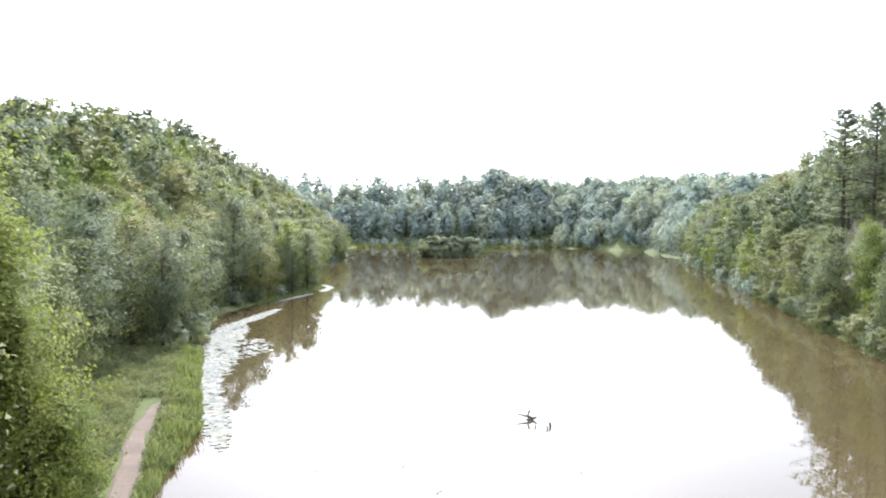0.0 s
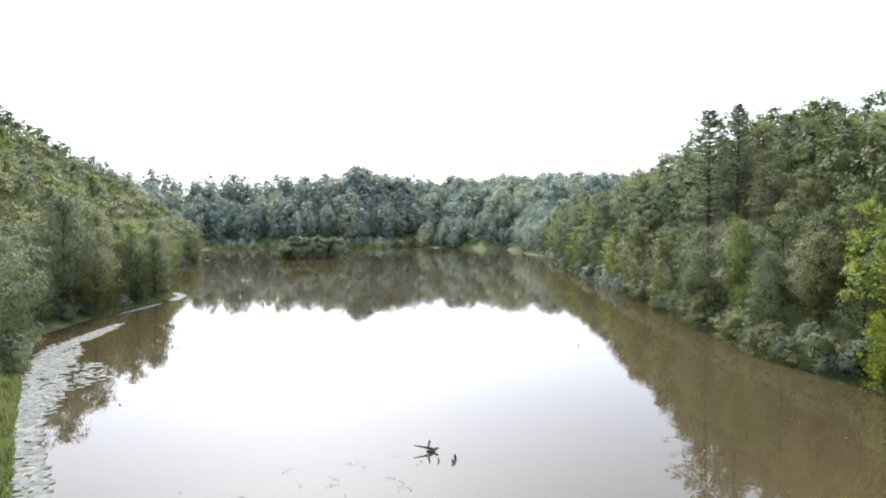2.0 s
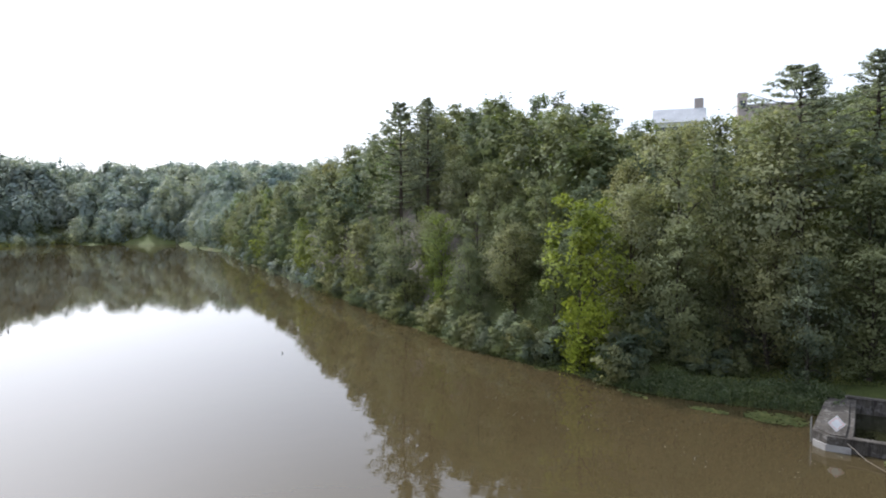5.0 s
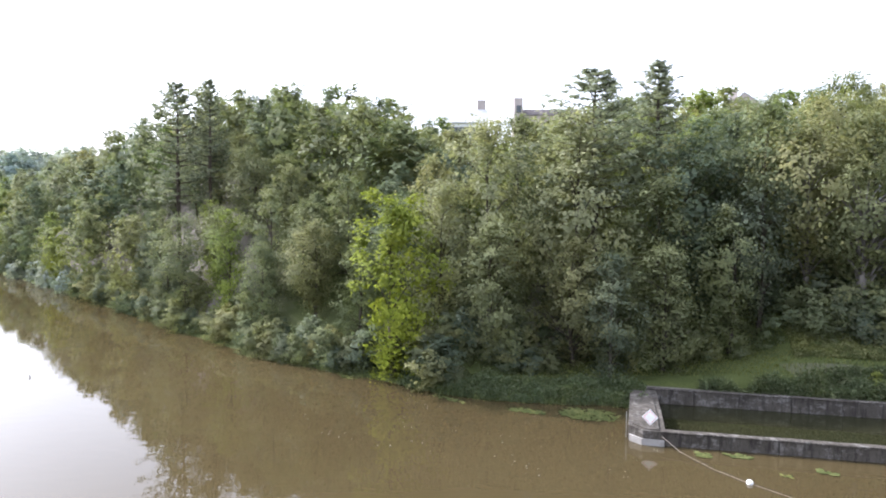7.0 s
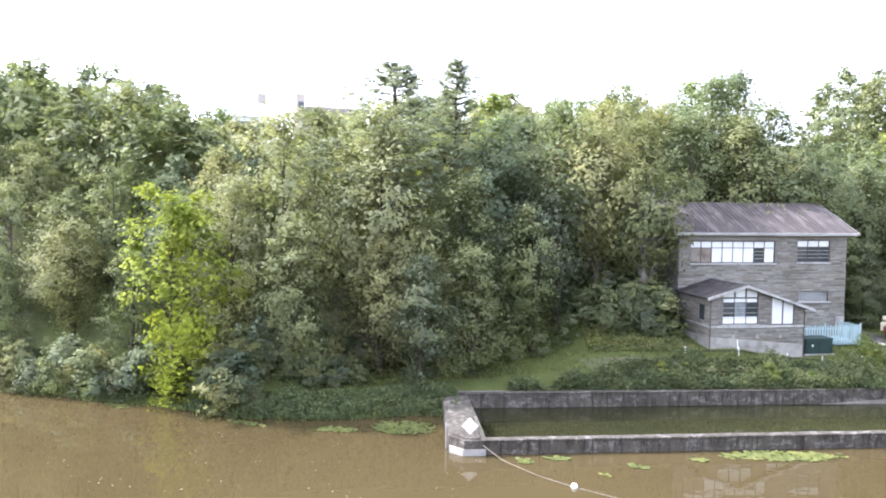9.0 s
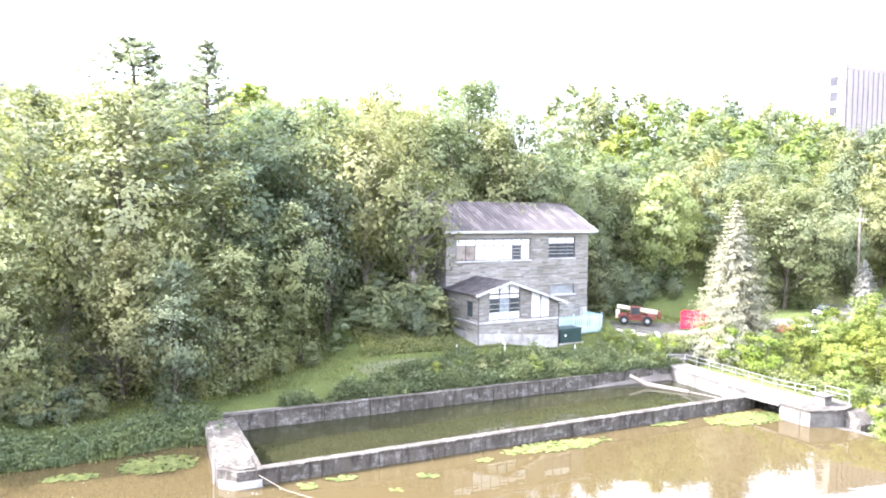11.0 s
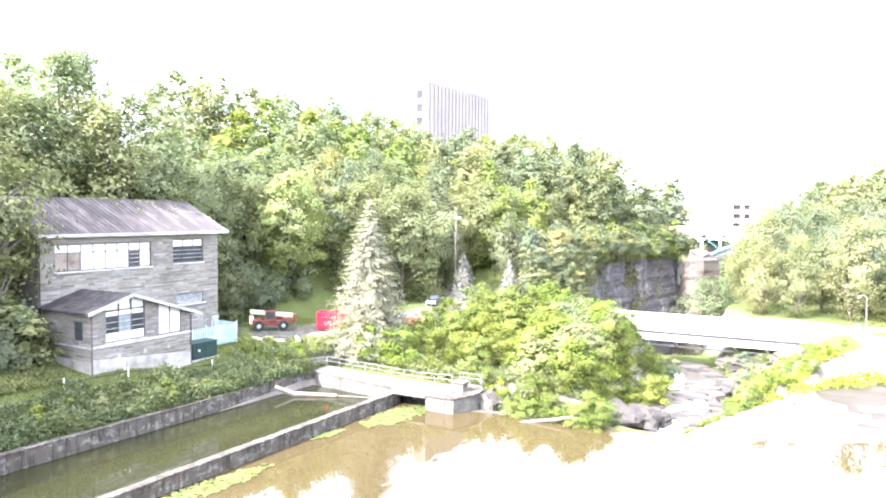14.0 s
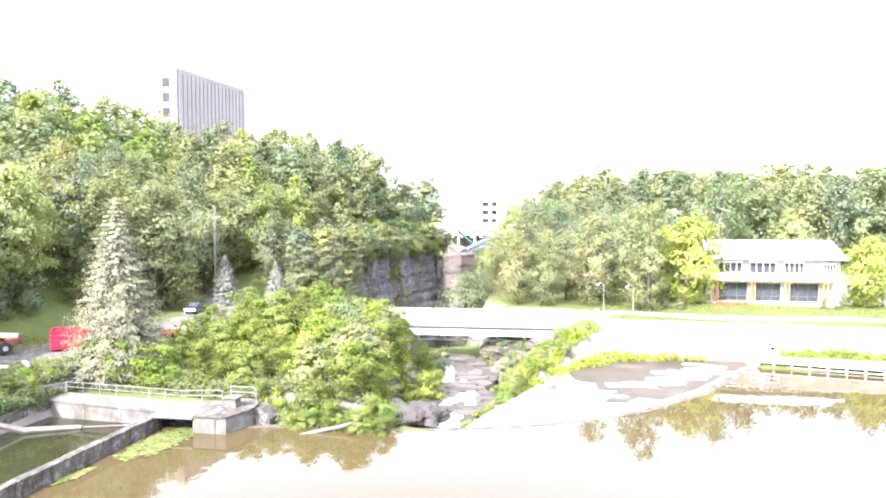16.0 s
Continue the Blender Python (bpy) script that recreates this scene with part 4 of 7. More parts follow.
BRIGHT = tree_kind(31, 19, 5.0, 80, 6, 18, 0.19, LEAF_BRIGHT, "column", 0.03, gap=0.22)
LIGHT = tree_kind(32, 15, 4.0, 56, 6, 18, 0.18, LEAF_PALE, "round", 0.26, BARK_PALE)
GOLD = tree_kind(33, 11, 4.4, 50, 6, 18, 0.2, LEAF_GOLD, "round", 0.18)
AIRY = [tree_kind(s, 20, 6.2, 52, 6, 19, 0.19, mt, "wide", 0.3, BARK_PALE, 0.3, gap=0.2) for s, mt in ((34, LEAF_OLIVE), (35, LEAF))]
SUN_OLIVE = tree_kind(38, 21, 5.8, 62, 6, 19, 0.185, LEAF_SUN_OLIVE, "round", 0.05)
OLD = tree_kind(37, 20, 6.0, 50, 6, 20, 0.2, LEAF_OLIVE, "wide", 0.42, BARK_PALE, 0.62, gap=0.2)
PINE = [pine_kind(41, 26, 5.6, NEEDLE), pine_kind(42, 26, 5.6, NEEDLE, upswept=0.8, full=0.8), pine_kind(43, 26, 5.6, NEEDLE, upswept=0.35)]
SPRUCE = conifer_kind(51, 18.5, 4.9, 42, NEEDLE_BLUE, 0.42, 0.03, 25, 0.18, 0.45)
SILVER = conifer_kind(52, 9.0, 2.2, 24, NEEDLE_SILVER, 0.2, 0.03, 14, 0.24, 0.3)


def clear(px, py):
    """Where no tree of the woods stands: water, lawns, drive, house and gorge."""
    res = inside(px, py, LAKE)
    for x0, x1, y0, y1 in ((70, 92.5, -60, 24), (70, 87, 20, 47), (86, 109.5, -46, 3.5), (84, 104, -92, -36), (-14, 6, 20, 108), (-40, 22, -105, -20), (20, 70, -84, -20), (100, 112, -52, -33), (94, 103, -80, -62)):
        res |= (px > x0) & (px < x1) & (py > y0) & (py < y1)
    g, _ = distance(px, py, GORGE)
    res |= (px > 60) & (px < cliff_x(py) + 2.2) & (py < -84) & (py > -175)
    return res | (g < 8)


TAKEN = []


def free(x, y, gap):
    if any((x - a) ** 2 + (y - b) ** 2 < gap * gap for a, b in TAKEN):
        return False
    TAKEN.append((x, y))
    return True


def mass(name, kinds, spots, label, category):
    """Many plants that nobody could count, joined into one mesh per material."""
    groups = {}
    for (x, y, z, h, wide, r) in spots:
        trunk, crown, kh = kinds[int(r * 997) % len(kinds)]
        groups.setdefault(id(crown), (crown, kh, []))[2].append((x, y, z, h, wide, r))
    for crown, kh, many in groups.values():
        base = np.empty(len(crown.vertices) * 3, np.float32)
        crown.vertices.foreach_get("co", base)
        base, turned, vs, ns, tone = base.reshape(-1, 3), NORMALS[crown.name], [], [], []
        for x, y, z, h, wide, r in many:
            a, s = r * 40.0, h / kh
            c, sn = math.cos(a), math.sin(a)
            w = s * wide
            vs.append(np.stack([(base[:, 0] * c - base[:, 1] * sn) * w + x, (base[:, 0] * sn + base[:, 1] * c) * w + y, base[:, 2] * s + z], 1))
            ns.append(np.stack([turned[:, 0] * c - turned[:, 1] * sn, turned[:, 0] * sn + turned[:, 1] * c, turned[:, 2]], 1))
            tone.append(np.full(len(base), (r * 7919.0) % 1.0))
        v = np.concatenate(vs)
        me = mesh_np(name, v, np.arange(len(v)).reshape(-1, crown.polygons[0].loop_total), normals=np.concatenate(ns), tone=np.concatenate(tone))
        tagged(link(name, me, crown.materials[0]), label, category, kind="stuff")


# ---- stone intake house: local x runs along its front, local y goes back ----
HOUSE = pose(91.9, -1.3, 0, 0, 0, 4.9 - 90)
house = thing("stone_house", HOUSE, "grey coursed-stone waterworks house with boarded windows", "house")


def swap(bm):
    """Turns a profile drawn along y into one drawn along x."""
    bmesh.ops.transform(bm, matrix=Matrix(((0, 1, 0, 0), (1, 0, 0, 0), (0, 0, 1, 0), (0, 0, 0, 1))), verts=bm.verts)
    bmesh.ops.recalc_face_normals(bm, faces=bm.faces)
    return bm


def slab(corners, thick):
    """A roof plane from four corners, with thickness."""
    bm = bmesh.new()
    a = [bm.verts.new(c) for c in corners]
    b = [bm.verts.new(v.co + Vector((0, 0, thick))) for v in a]
    bm.faces.new(a), bm.faces.new(b)
    for i in range(4):
        bm.faces.new((a[i], a[(i + 1) % 4], b[(i + 1) % 4], b[i]))
    bmesh.ops.recalc_face_normals(bm, faces=bm.faces)
    return bm


def pierced(x0, x1, z0, z1, y0, y1, holes):
    """A wall slab in the x-z plane with rectangular openings through it."""
    xs = sorted({x0, x1, *[h[0] for h in holes], *[h[1] for h in holes]})
    zs = sorted({z0, z1, *[h[2] for h in holes], *[h[3] for h in holes]})
    bm = bmesh.new()
    for xa, xb in zip(xs, xs[1:]):
        for za, zb in zip(zs, zs[1:]):
            if any(h[0] <= xa and xb <= h[1] and h[2] <= za and zb <= h[3] for h in holes):
                continue
            bmesh.ops.create_cube(bm, size=1.0, matrix=Matrix.Translation(((xa + xb) / 2, (y0 + y1) / 2, (za + zb) / 2)) @ Matrix.Diagonal((xb - xa, y1 - y0, zb - za, 1)))
    bmesh.ops.remove_doubles(bm, verts=bm.verts, dist=0.001)
    seen = {}
    for f in bm.faces:
        seen.setdefault(tuple(round(c, 3) for c in f.calc_center_median()), []).append(f)
    bmesh.ops.delete(bm, geom=[f for fs in seen.values() if len(fs) > 1 for f in fs], context="FACES")
    bmesh.ops.recalc_face_normals(bm, faces=bm.faces)
    return bm


MAIN = [(1.3, 12.4, 13.45, 16.15), (15.4, 19.8, 13.55, 16.3), (15.8, 19.8, 8.65, 9.85), (12.6, 15.2, 5.2, 6.3)]
part("front_wall", pierced(-0.4, 22.1, 2.4, 17.2, 7.3, 7.8, MAIN), STONE, house, "grey coursed stone")
part("end_wall", solid((21.6, 22.1, 7.8, 21.3, 2.4, 17.2)), STONE, house)
part("end_wall", solid((-0.4, 0.1, 7.8, 21.3, 2.4, 17.2)), STONE, house)
part("rear_wall", solid((0.1, 21.6, 20.8, 21.3, 2.4, 17.2)), STONE, house)
part("floor", solid((0.1, 21.6, 7.8, 20.8, 12.0, 12.3)), CONCRETE, house)
for x in (-0.4, 21.65):
    part("gable_wall", swap(profile([(7.35, 17.2), (21.25, 17.2), (14.3, 20.55)], x, x + 0.42)), STONE, house)
roof = part("roof", slab([(-1.0, 6.5, 16.98), (23.1, 6.5, 16.98), (23.1, 14.3, 20.75), (-1.0, 14.3, 20.75)], 0.22), ROOFING, house, "weathered grey shingle roof with pale streaks")
part("rear_slope", slab([(-1.0, 22.1, 16.98), (23.1, 22.1, 16.98), (23.1, 14.3, 20.75), (-1.0, 14.3, 20.75)], 0.22), ROOFING, roof)
for i in range(38):
    x = -0.7 + 0.62 * i
    part("seam", slab([(x, 6.52, 17.19), (x + 0.05, 6.52, 17.19), (x + 0.05, 14.28, 20.96), (x, 14.28, 20.96)], 0.05), ROOFING, roof)
part("fascia", solid((-1.05, 23.15, 6.4, 6.49, 17.0, 17.2), bevel=0.01), TRIM, roof, "pale eaves board")
for x in (-1.06, 23.11):
    part("bargeboard", slab([(x, 6.5, 16.9), (x + 0.06, 6.5, 16.9), (x + 0.06, 14.3, 20.67), (x, 14.3, 20.67)], 0.3), TRIM, roof, "white rake board")
part("soffit", solid((-0.9, 23.0, 6.5, 7.3, 16.9, 16.96)), WHITE, roof)
part("vent_pipe", tube([(-0.2, 15.0, 20.4), (-0.2, 15.0, 22.8)], 0.12, 8), STEEL, house, "thin steel vent pipe")
part("downpipe", tube([(-0.32, 7.2, 16.8), (-0.32, 7.2, 4.0)], 0.08, 6), TOWER_DARK, house)


def window(name, x0, x1, z0, z1, y, cols, top, kinds, parent=house, bar=0.1):
    """A steel window in an opening: frame, mullions, top lights and panes; kinds gives each lower pane's filling."""
    w = part(name, solid((x0, x1, y, y + 0.08, z0, z0 + bar), (x0, x1, y, y + 0.08, z1 - bar, z1), (x0, x0 + bar, y, y + 0.08, z0 + bar, z1 - bar), (x1 - bar, x1, y, y + 0.08, z0 + bar, z1 - bar)), TOWER_DARK, parent, "dark steel window frame")
    step = (x1 - x0) / cols
    zt = z1 - top
    part("transom", solid((x0 + bar, x1 - bar, y - 0.01, y + 0.07, zt - 0.04, zt + 0.04)), TOWER_DARK, w)
    for i in range(cols):
        a, b = x0 + i * step, x0 + (i + 1) * step
        if i:
            part("mullion", solid((a - 0.045, a + 0.045, y - 0.012, y + 0.068, z0 + bar, z1 - bar)), TOWER_DARK, w)
        part("top_light", solid((a + 0.05, b - 0.05, y + 0.03, y + 0.05, zt + 0.045, z1 - bar)), BOARD, w, "white-boarded top light")
        k = kinds[i]
        if k == "w":
            part("pane", solid((a + 0.05, b - 0.05, y + 0.03, y + 0.05, z0 + bar, zt - 0.045)), BOARD, w, "white-boarded pane")
        else:
            part("pane", solid((a + 0.05, b - 0.05, y + 0.035, y + 0.05, z0 + bar, zt - 0.045)), {"d": BLIND, "p": GLASS_REFLECTION}.get(k, GLASS), w, {"d": "dull beige blind", "p": "glass pane tinted pale for a reflection"}.get(k, "dark glass pane"))
            if k in "hp":
                n = 4
                for j in range(1, n):
                    zz = z0 + bar + (zt - z0 - bar) * j / n
                    part("glazing_bar", solid((a + 0.06, b - 0.06, y - 0.04, y + 0.03, zz - 0.022, zz + 0.022)), TRIM, w, "pale glazing bar")
    part("sill", solid((x0 - 0.15, x1 + 0.15, y - 0.3, y + 0.05, z0 - 0.2, z0 - 0.003), bevel=0.02), TRIM, w, "pale stone sill")
    return w


window("window", 1.3, 12.4, 13.45, 16.15, 7.45, 8, 0.85, "ddwwwwhw")
window("window", 15.4, 19.8, 13.55, 16.3, 7.45, 3, 0.85, "hhh")
window("window", 12.6, 15.2, 5.2, 6.3, 7.45, 2, 0.25, "gg")
louvre = part("louvre", solid((15.8, 19.8, 7.6, 7.66, 8.65, 9.85)), TOWER_DARK, house, "grey louvred vent")
for k in range(9):
    part("slat", solid((15.85, 19.75, 7.42, 7.58, 8.68 + 0.13 * k, 8.72 + 0.13 * k)), STEEL_PALE, louvre)
part("sill", solid((15.6, 20.0, 7.1, 7.4, 8.45, 8.646), bevel=0.02), TRIM, louvre)
part("quoin_patch", solid((20.9, 22.12, 7.2, 7.296, 5.4, 6.7), bevel=0.02), CONCRETE_PALE, house, "pale rendered patch")

# front annexe with its lopsided gable
annexe = part("annexe", pierced(0.0, 11.5, 2.4, 8.3, 0.0, 0.4, [(1.55, 5.8, 7.1, 8.3), (7.45, 10.2, 7.05, 8.3)]), STONE, house, "low stone annexe")
for x0, x1, za, zb in ((0.0, 1.55, 10.14, 10.62), (5.8, 7.45, 10.8, 10.25), (10.2, 11.5, 9.32, 8.88)):
    bm = bmesh.new()
    swapped = [(x0, 8.3), (x1, 8.3), (x1, zb), (x0, za)]
    a = [bm.verts.new((x, 0.0, z)) for x, z in swapped]
    b = [bm.verts.new((x, 0.4, z)) for x, z in swapped]
    bm.faces.new(a), bm.faces.new(b[::-1])
    for i in range(4):
        bm.faces.new((a[i], b[i], b[(i + 1) % 4], a[(i + 1) % 4]))
    bmesh.ops.recalc_face_normals(bm, faces=bm.faces)
    part("gable_front", bm, STONE, annexe)
part("side_wall", pierced(0.4, 7.3, 2.4, 10.1, 0.0, 0.4, [(1.2, 2.6, 7.4, 9.2)]), STONE, annexe).matrix_local = pose(0.0, 0, 0) @ Matrix(((0, 1, 0, 0), (1, 0, 0, 0), (0, 0, 1, 0), (0, 0, 0, 1)))
part("side_wall", solid((11.1, 11.5, 0.4, 7.3, 2.4, 8.85)), STONE, annexe)
part("side_pane", solid((0.15, 0.2, 1.2, 2.6, 7.4, 9.2)), GLASS, annexe, "dark side window")
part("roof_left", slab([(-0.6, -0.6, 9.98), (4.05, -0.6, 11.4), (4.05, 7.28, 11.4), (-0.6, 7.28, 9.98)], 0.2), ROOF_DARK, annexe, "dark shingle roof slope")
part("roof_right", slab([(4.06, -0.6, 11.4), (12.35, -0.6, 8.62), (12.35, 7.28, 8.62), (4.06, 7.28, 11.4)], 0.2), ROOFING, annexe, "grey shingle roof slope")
part("bargeboard", slab([(-0.62, -0.68, 9.9), (4.05, -0.68, 11.32), (4.05, -0.61, 11.32), (-0.62, -0.61, 9.9)], 0.3), TRIM, annexe, "white gable board")
part("bargeboard", slab([(4.06, -0.68, 11.32), (12.37, -0.68, 8.54), (12.37, -0.61, 8.54), (4.06, -0.61, 11.32)], 0.3), TRIM, annexe, "white gable board")
part("string_course", solid((-0.12, 11.55, -0.12, -0.003, 6.72, 6.98), (-0.12, -0.003, -0.003, 7.3, 6.76, 6.96), bevel=0.02), TRIM, annexe, "white string course")
bm = bmesh.new()
plinth = [(0.0, 3.4), (11.52, 2.6), (11.52, 4.75), (0.0, 5.75)]
a = [bm.verts.new((x, -0.06, z)) for x, z in plinth]
b = [bm.verts.new((x, -0.003, z)) for x, z in plinth]
bm.faces.new(a), bm.faces.new(b[::-1])
for i in range(4):
    bm.faces.new((a[i], b[i], b[(i + 1) % 4], a[(i + 1) % 4]))
bmesh.ops.recalc_face_normals(bm, faces=bm.faces)
part("plinth", bm, CONCRETE_PALE, annexe, "whitewashed plinth")
part("plinth", solid((-0.06, -0.003, 0.0, 5.5, 3.4, 5.6)), CONCRETE_PALE, annexe, "whitewashed plinth")
w = window("window", 1.55, 5.8, 7.1, 10.1, 0.15, 3, 0.55, "hph", annexe)
for i in range(3):
    a0 = 1.6 + i * 1.42
    part("lower_panel", solid((a0, a0 + 1.3, 0.12, 0.16, 7.2, 7.95)), BOARD, w, "white lower panel")
bm = bmesh.new()
for x0, x1, za, zb in ((1.6, 2.95, 10.6, 11.0), (3.05, 4.3, 11.02, 11.3), (4.4, 5.75, 11.25, 10.82)):
    q = [bm.verts.new((x, 0.2, z)) for x, z in ((x0, 10.15), (x1, 10.15), (x1, zb), (x0, za))]
    r = [bm.verts.new(v.co + Vector((0, 0.05, 0))) for v in q]
    bm.faces.new(q), bm.faces.new(r[::-1])
    for i in range(4):
        bm.faces.new((q[i], r[i], r[(i + 1) % 4], q[(i + 1) % 4]))
bmesh.ops.recalc_face_normals(bm, faces=bm.faces)
part("gable_lights", bm, BOARD, w, "slanting boarded gable lights")
for x, z in ((1.55, 10.62), (3.0, 11.05), (4.35, 11.3), (5.8, 10.8)):
    part("mullion", solid((x - 0.06, x + 0.06, 0.1, 0.3, 10.1, z)), TOWER_DARK, w)
bm = bmesh.new()
for x0, x1, za, zb in ((7.52, 8.78, 10.16, 9.75), (8.88, 10.12, 9.72, 9.3)):
    q = [bm.verts.new((x, 0.12, z)) for x, z in ((x0, 7.12), (x1, 7.12), (x1, zb), (x0, za))]
    r = [bm.verts.new(v.co + Vector((0, 0.05, 0))) for v in q]
    bm.faces.new(q), bm.faces.new(r[::-1])
    for i in range(4):
        bm.faces.new((q[i], r[i], r[(i + 1) % 4], q[(i + 1) % 4]))
bmesh.ops.recalc_face_normals(bm, faces=bm.faces)
w2 = part("boarded_window", bm, BOARD, annexe, "tall window closed with two white boards")
for x, z in ((7.45, 10.2), (8.83, 9.75), (10.2, 9.3)):
    part("mullion", solid((x - 0.06, x + 0.06, 0.06, 0.3, 7.05, z)), TOWER_DARK, w2)
part("downpipe", tube([(11.42, -0.1, 8.6), (11.42, -0.1, 3.4)], 0.06, 6), TOWER_DARK, annexe)
part("downpipe", tube([(0.0, -0.14, 9.9), (0.0, -0.14, 3.6)], 0.06, 6), TOWER_DARK, annexe)
part("outfall_pipe", tube([(3.3, -0.15, 5.4), (3.3, -0.3, 3.9)], 0.09, 6), WHITE, annexe)
for x in (2.7, 5.6, 8.4):
    part("vent_block", solid((x, x + 0.35, -0.05, -0.003, 5.5, 5.95), bevel=0.01), CONCRETE_PALE, annexe)

# picket enclosure and transformer beside the annexe
fence = thing("picket_fence", HOUSE, "pale blue picket fence round the house's side steps", "fence")
fz = 3.75
for i in range(27):
    x = 11.9 + 0.34 * i
    part("picket", solid((x, x + 0.2, 3.0, 3.05, fz + 0.2, fz + 2.5 + 0.06 * (i % 2)), bevel=0.015), FENCE, fence)
for z in (0.6, 2.1):
    part("rail", solid((11.7, 21.2, 3.055, 3.14, fz + z, fz + z + 0.12)), FENCE, fence)
for x in (11.7, 16.4, 21.1):
    part("post", solid((x, x + 0.14, 3.14, 3.28, fz - 0.8, fz + 2.75), bevel=0.01), FENCE, fence)
for i in range(11):
    y = 3.4 + 0.34 * i
    part("picket", solid((21.22, 21.27, y, y + 0.2, fz + 0.2, fz + 2.5), bevel=0.015), FENCE, fence)
part("platform", solid((11.8, 21.0, 3.3, 7.1, fz + 0.3, fz + 0.5)), FENCE, fence, "pale boarded platform")
part("leg", solid((20.8, 21.0, 6.8, 7.0, fz - 0.8, fz + 0.3)), FENCE, fence)
box = thing("transformer_box", HOUSE @ pose(13.8, 1.4, ground_z(93.3, -15.0)), "dark green steel transformer cabinet on a slab", "transformer")
part("slab", solid((-1.9, 1.9, -1.15, 1.15, -0.4, 0.12), bevel=0.02), CONCRETE_PALE, box)
cab = part("cabinet", solid((-1.7, 1.7, -0.95, 0.95, 0.123, 1.75), bevel=0.03), GREEN_BOX, box)
part("lid", solid((-1.76, 1.76, -1.01, 1.01, 1.753, 1.9), bevel=0.03), GREEN_BOX, box)
for x in (-0.82, 0.82):
    part("door", solid((x - 0.78, x + 0.78, -0.985, -0.953, 0.25, 1.65), bevel=0.01), GREEN_BOX, cab)
part("notice", solid((-0.95, -0.75, -1.0, -0.988, 0.95, 1.2)), WHITE, cab, "small white notice")

# ---- office tower on the hill ----
tower = thing("office_tower", pose(159.1, -151.5, 0), "tall pale pinkish slab tower with vertical ribs", "tower")
part("core", solid((0.3, 5.0, -39.0, -0.4, 10, 61.6)), TOWER_STONE, tower)
part("parapet", solid((0.0, 5.3, -39.4, 0.0, 61.6, 63.0), bevel=0.1), TOWER_STONE, tower)
for i in range(18):
    y = -0.9 - 2.16 * i
    part("pier", solid((-0.35, 0.297, y - 1.75, y, 10, 61.5), bevel=0.05), TOWER_STONE, tower)
for i in range(17):
    y = -2.7 - 2.16 * i
    part("joint", solid((0.18, 0.298, y - 0.33, y - 0.02, 10, 61.5)), TOWER_DARK, tower)
part("end_strip", solid((0.0, 2.27, -0.397, 0.0, 10, 61.5)), TOWER_STONE, tower)
part("end_strip", solid((4.87, 5.3, -0.397, 0.0, 10, 61.5)), TOWER_STONE, tower)
for k in range(9):
    z = 57.2 - 4.4 * k
    part("window", solid((2.3, 4.84, -0.395, -0.2, z, z + 2.7)), GLASS_DULL, tower, "dark square window")
    part("spandrel", solid((2.3, 4.84, -0.394, -0.02, z + 2.7, z + 4.35)), TOWER_STONE, tower)
part("low_wing", solid((-2.0, 6.0, -50.0, -39.5, 10, 43.0)), TOWER_STONE, tower, "lower wing with a flat roof")

# ---- campus buildings over the south wood ----
hall = thing("glass_hall", pose(234, 83.5, 0, 0, 0, 15.5), "white-roofed hall with blue-grey glass front", "building")
part("wall", solid((0.0, 12, -7.5, 7.5, 20, 47.4)), WHITE, hall)
for k in range(4):
    part("window_band", solid((-0.12, -0.003, -7.2, 7.2, 31 + 4 * k, 34 + 4 * k)), GLASS, hall, "blue-grey glass band")
part("roof", swap(profile([(-0.8, 47.4), (12.5, 47.4), (9.0, 52.2), (4.0, 52.2)], -8.2, 8.2)), ROOF_PALE, hall, "white sloping metal roof").matrix_local = Matrix(((0, 1, 0, 0), (1, 0, 0, 0), (0, 0, 1, 0), (0, 0, 0, 1)))
part("chimney", solid((4, 7, -7.4, -4.6, 50, 55.4), bevel=0.1), BRICK_FAR, hall)
hall2 = thing("brick_hall", pose(272, 64, 0, 0, 0, 15.5), "long pinkish brick hall with end chimney", "building")
part("wall", solid((0, 12, -16, 9, 20, 54)), BRICK_FAR, hall2)
part("roof", swap(profile([(-0.5, 54), (12.5, 54), (6, 57)], -16.3, 7.0)), ROOFING, hall2).matrix_local = Matrix(((0, 1, 0, 0), (1, 0, 0, 0), (0, 0, 1, 0), (0, 0, 0, 1)))
part("chimney", solid((0.3, 4.5, 6.0, 9.2, 54, 60.5), bevel=0.1), BRICK_FAR, hall2)
part("window", solid((-0.1, -0.003, 6.6, 8.4, 55, 57.6)), GLASS, hall2)
hall3 = thing("gabled_hall", pose(258, -5, 0, 0, 0, -18), "brick gable-ended hall on the hilltop", "building")
part("wall", solid((0, 20, -5.5, 5.5, 20, 52.6)), BRICK_FAR, hall3)
part("roof", profile([(-5.9, 52.6), (5.9, 52.6), (0, 57.2)], -0.3, 20), BRICK_FAR, hall3).matrix_local = Matrix(((0, 1, 0, 0), (1, 0, 0, 0), (0, 0, 1, 0), (0, 0, 0, 1)))
part("roof_slope", slab([(-0.4, -6.4, 52.4), (20, -6.4, 52.4), (20, 0, 57.4), (-0.4, 0, 57.4)], 0.3), ROOF_PALE, hall3)
part("roof_slope", slab([(-0.4, 6.4, 52.4), (20, 6.4, 52.4), (20, 0, 57.4), (-0.4, 0, 57.4)], 0.3), ROOF_PALE, hall3)
part("chimney", solid((3, 5, 3.0, 5.4, 53, 59.5), bevel=0.1), BRICK_FAR, hall3)

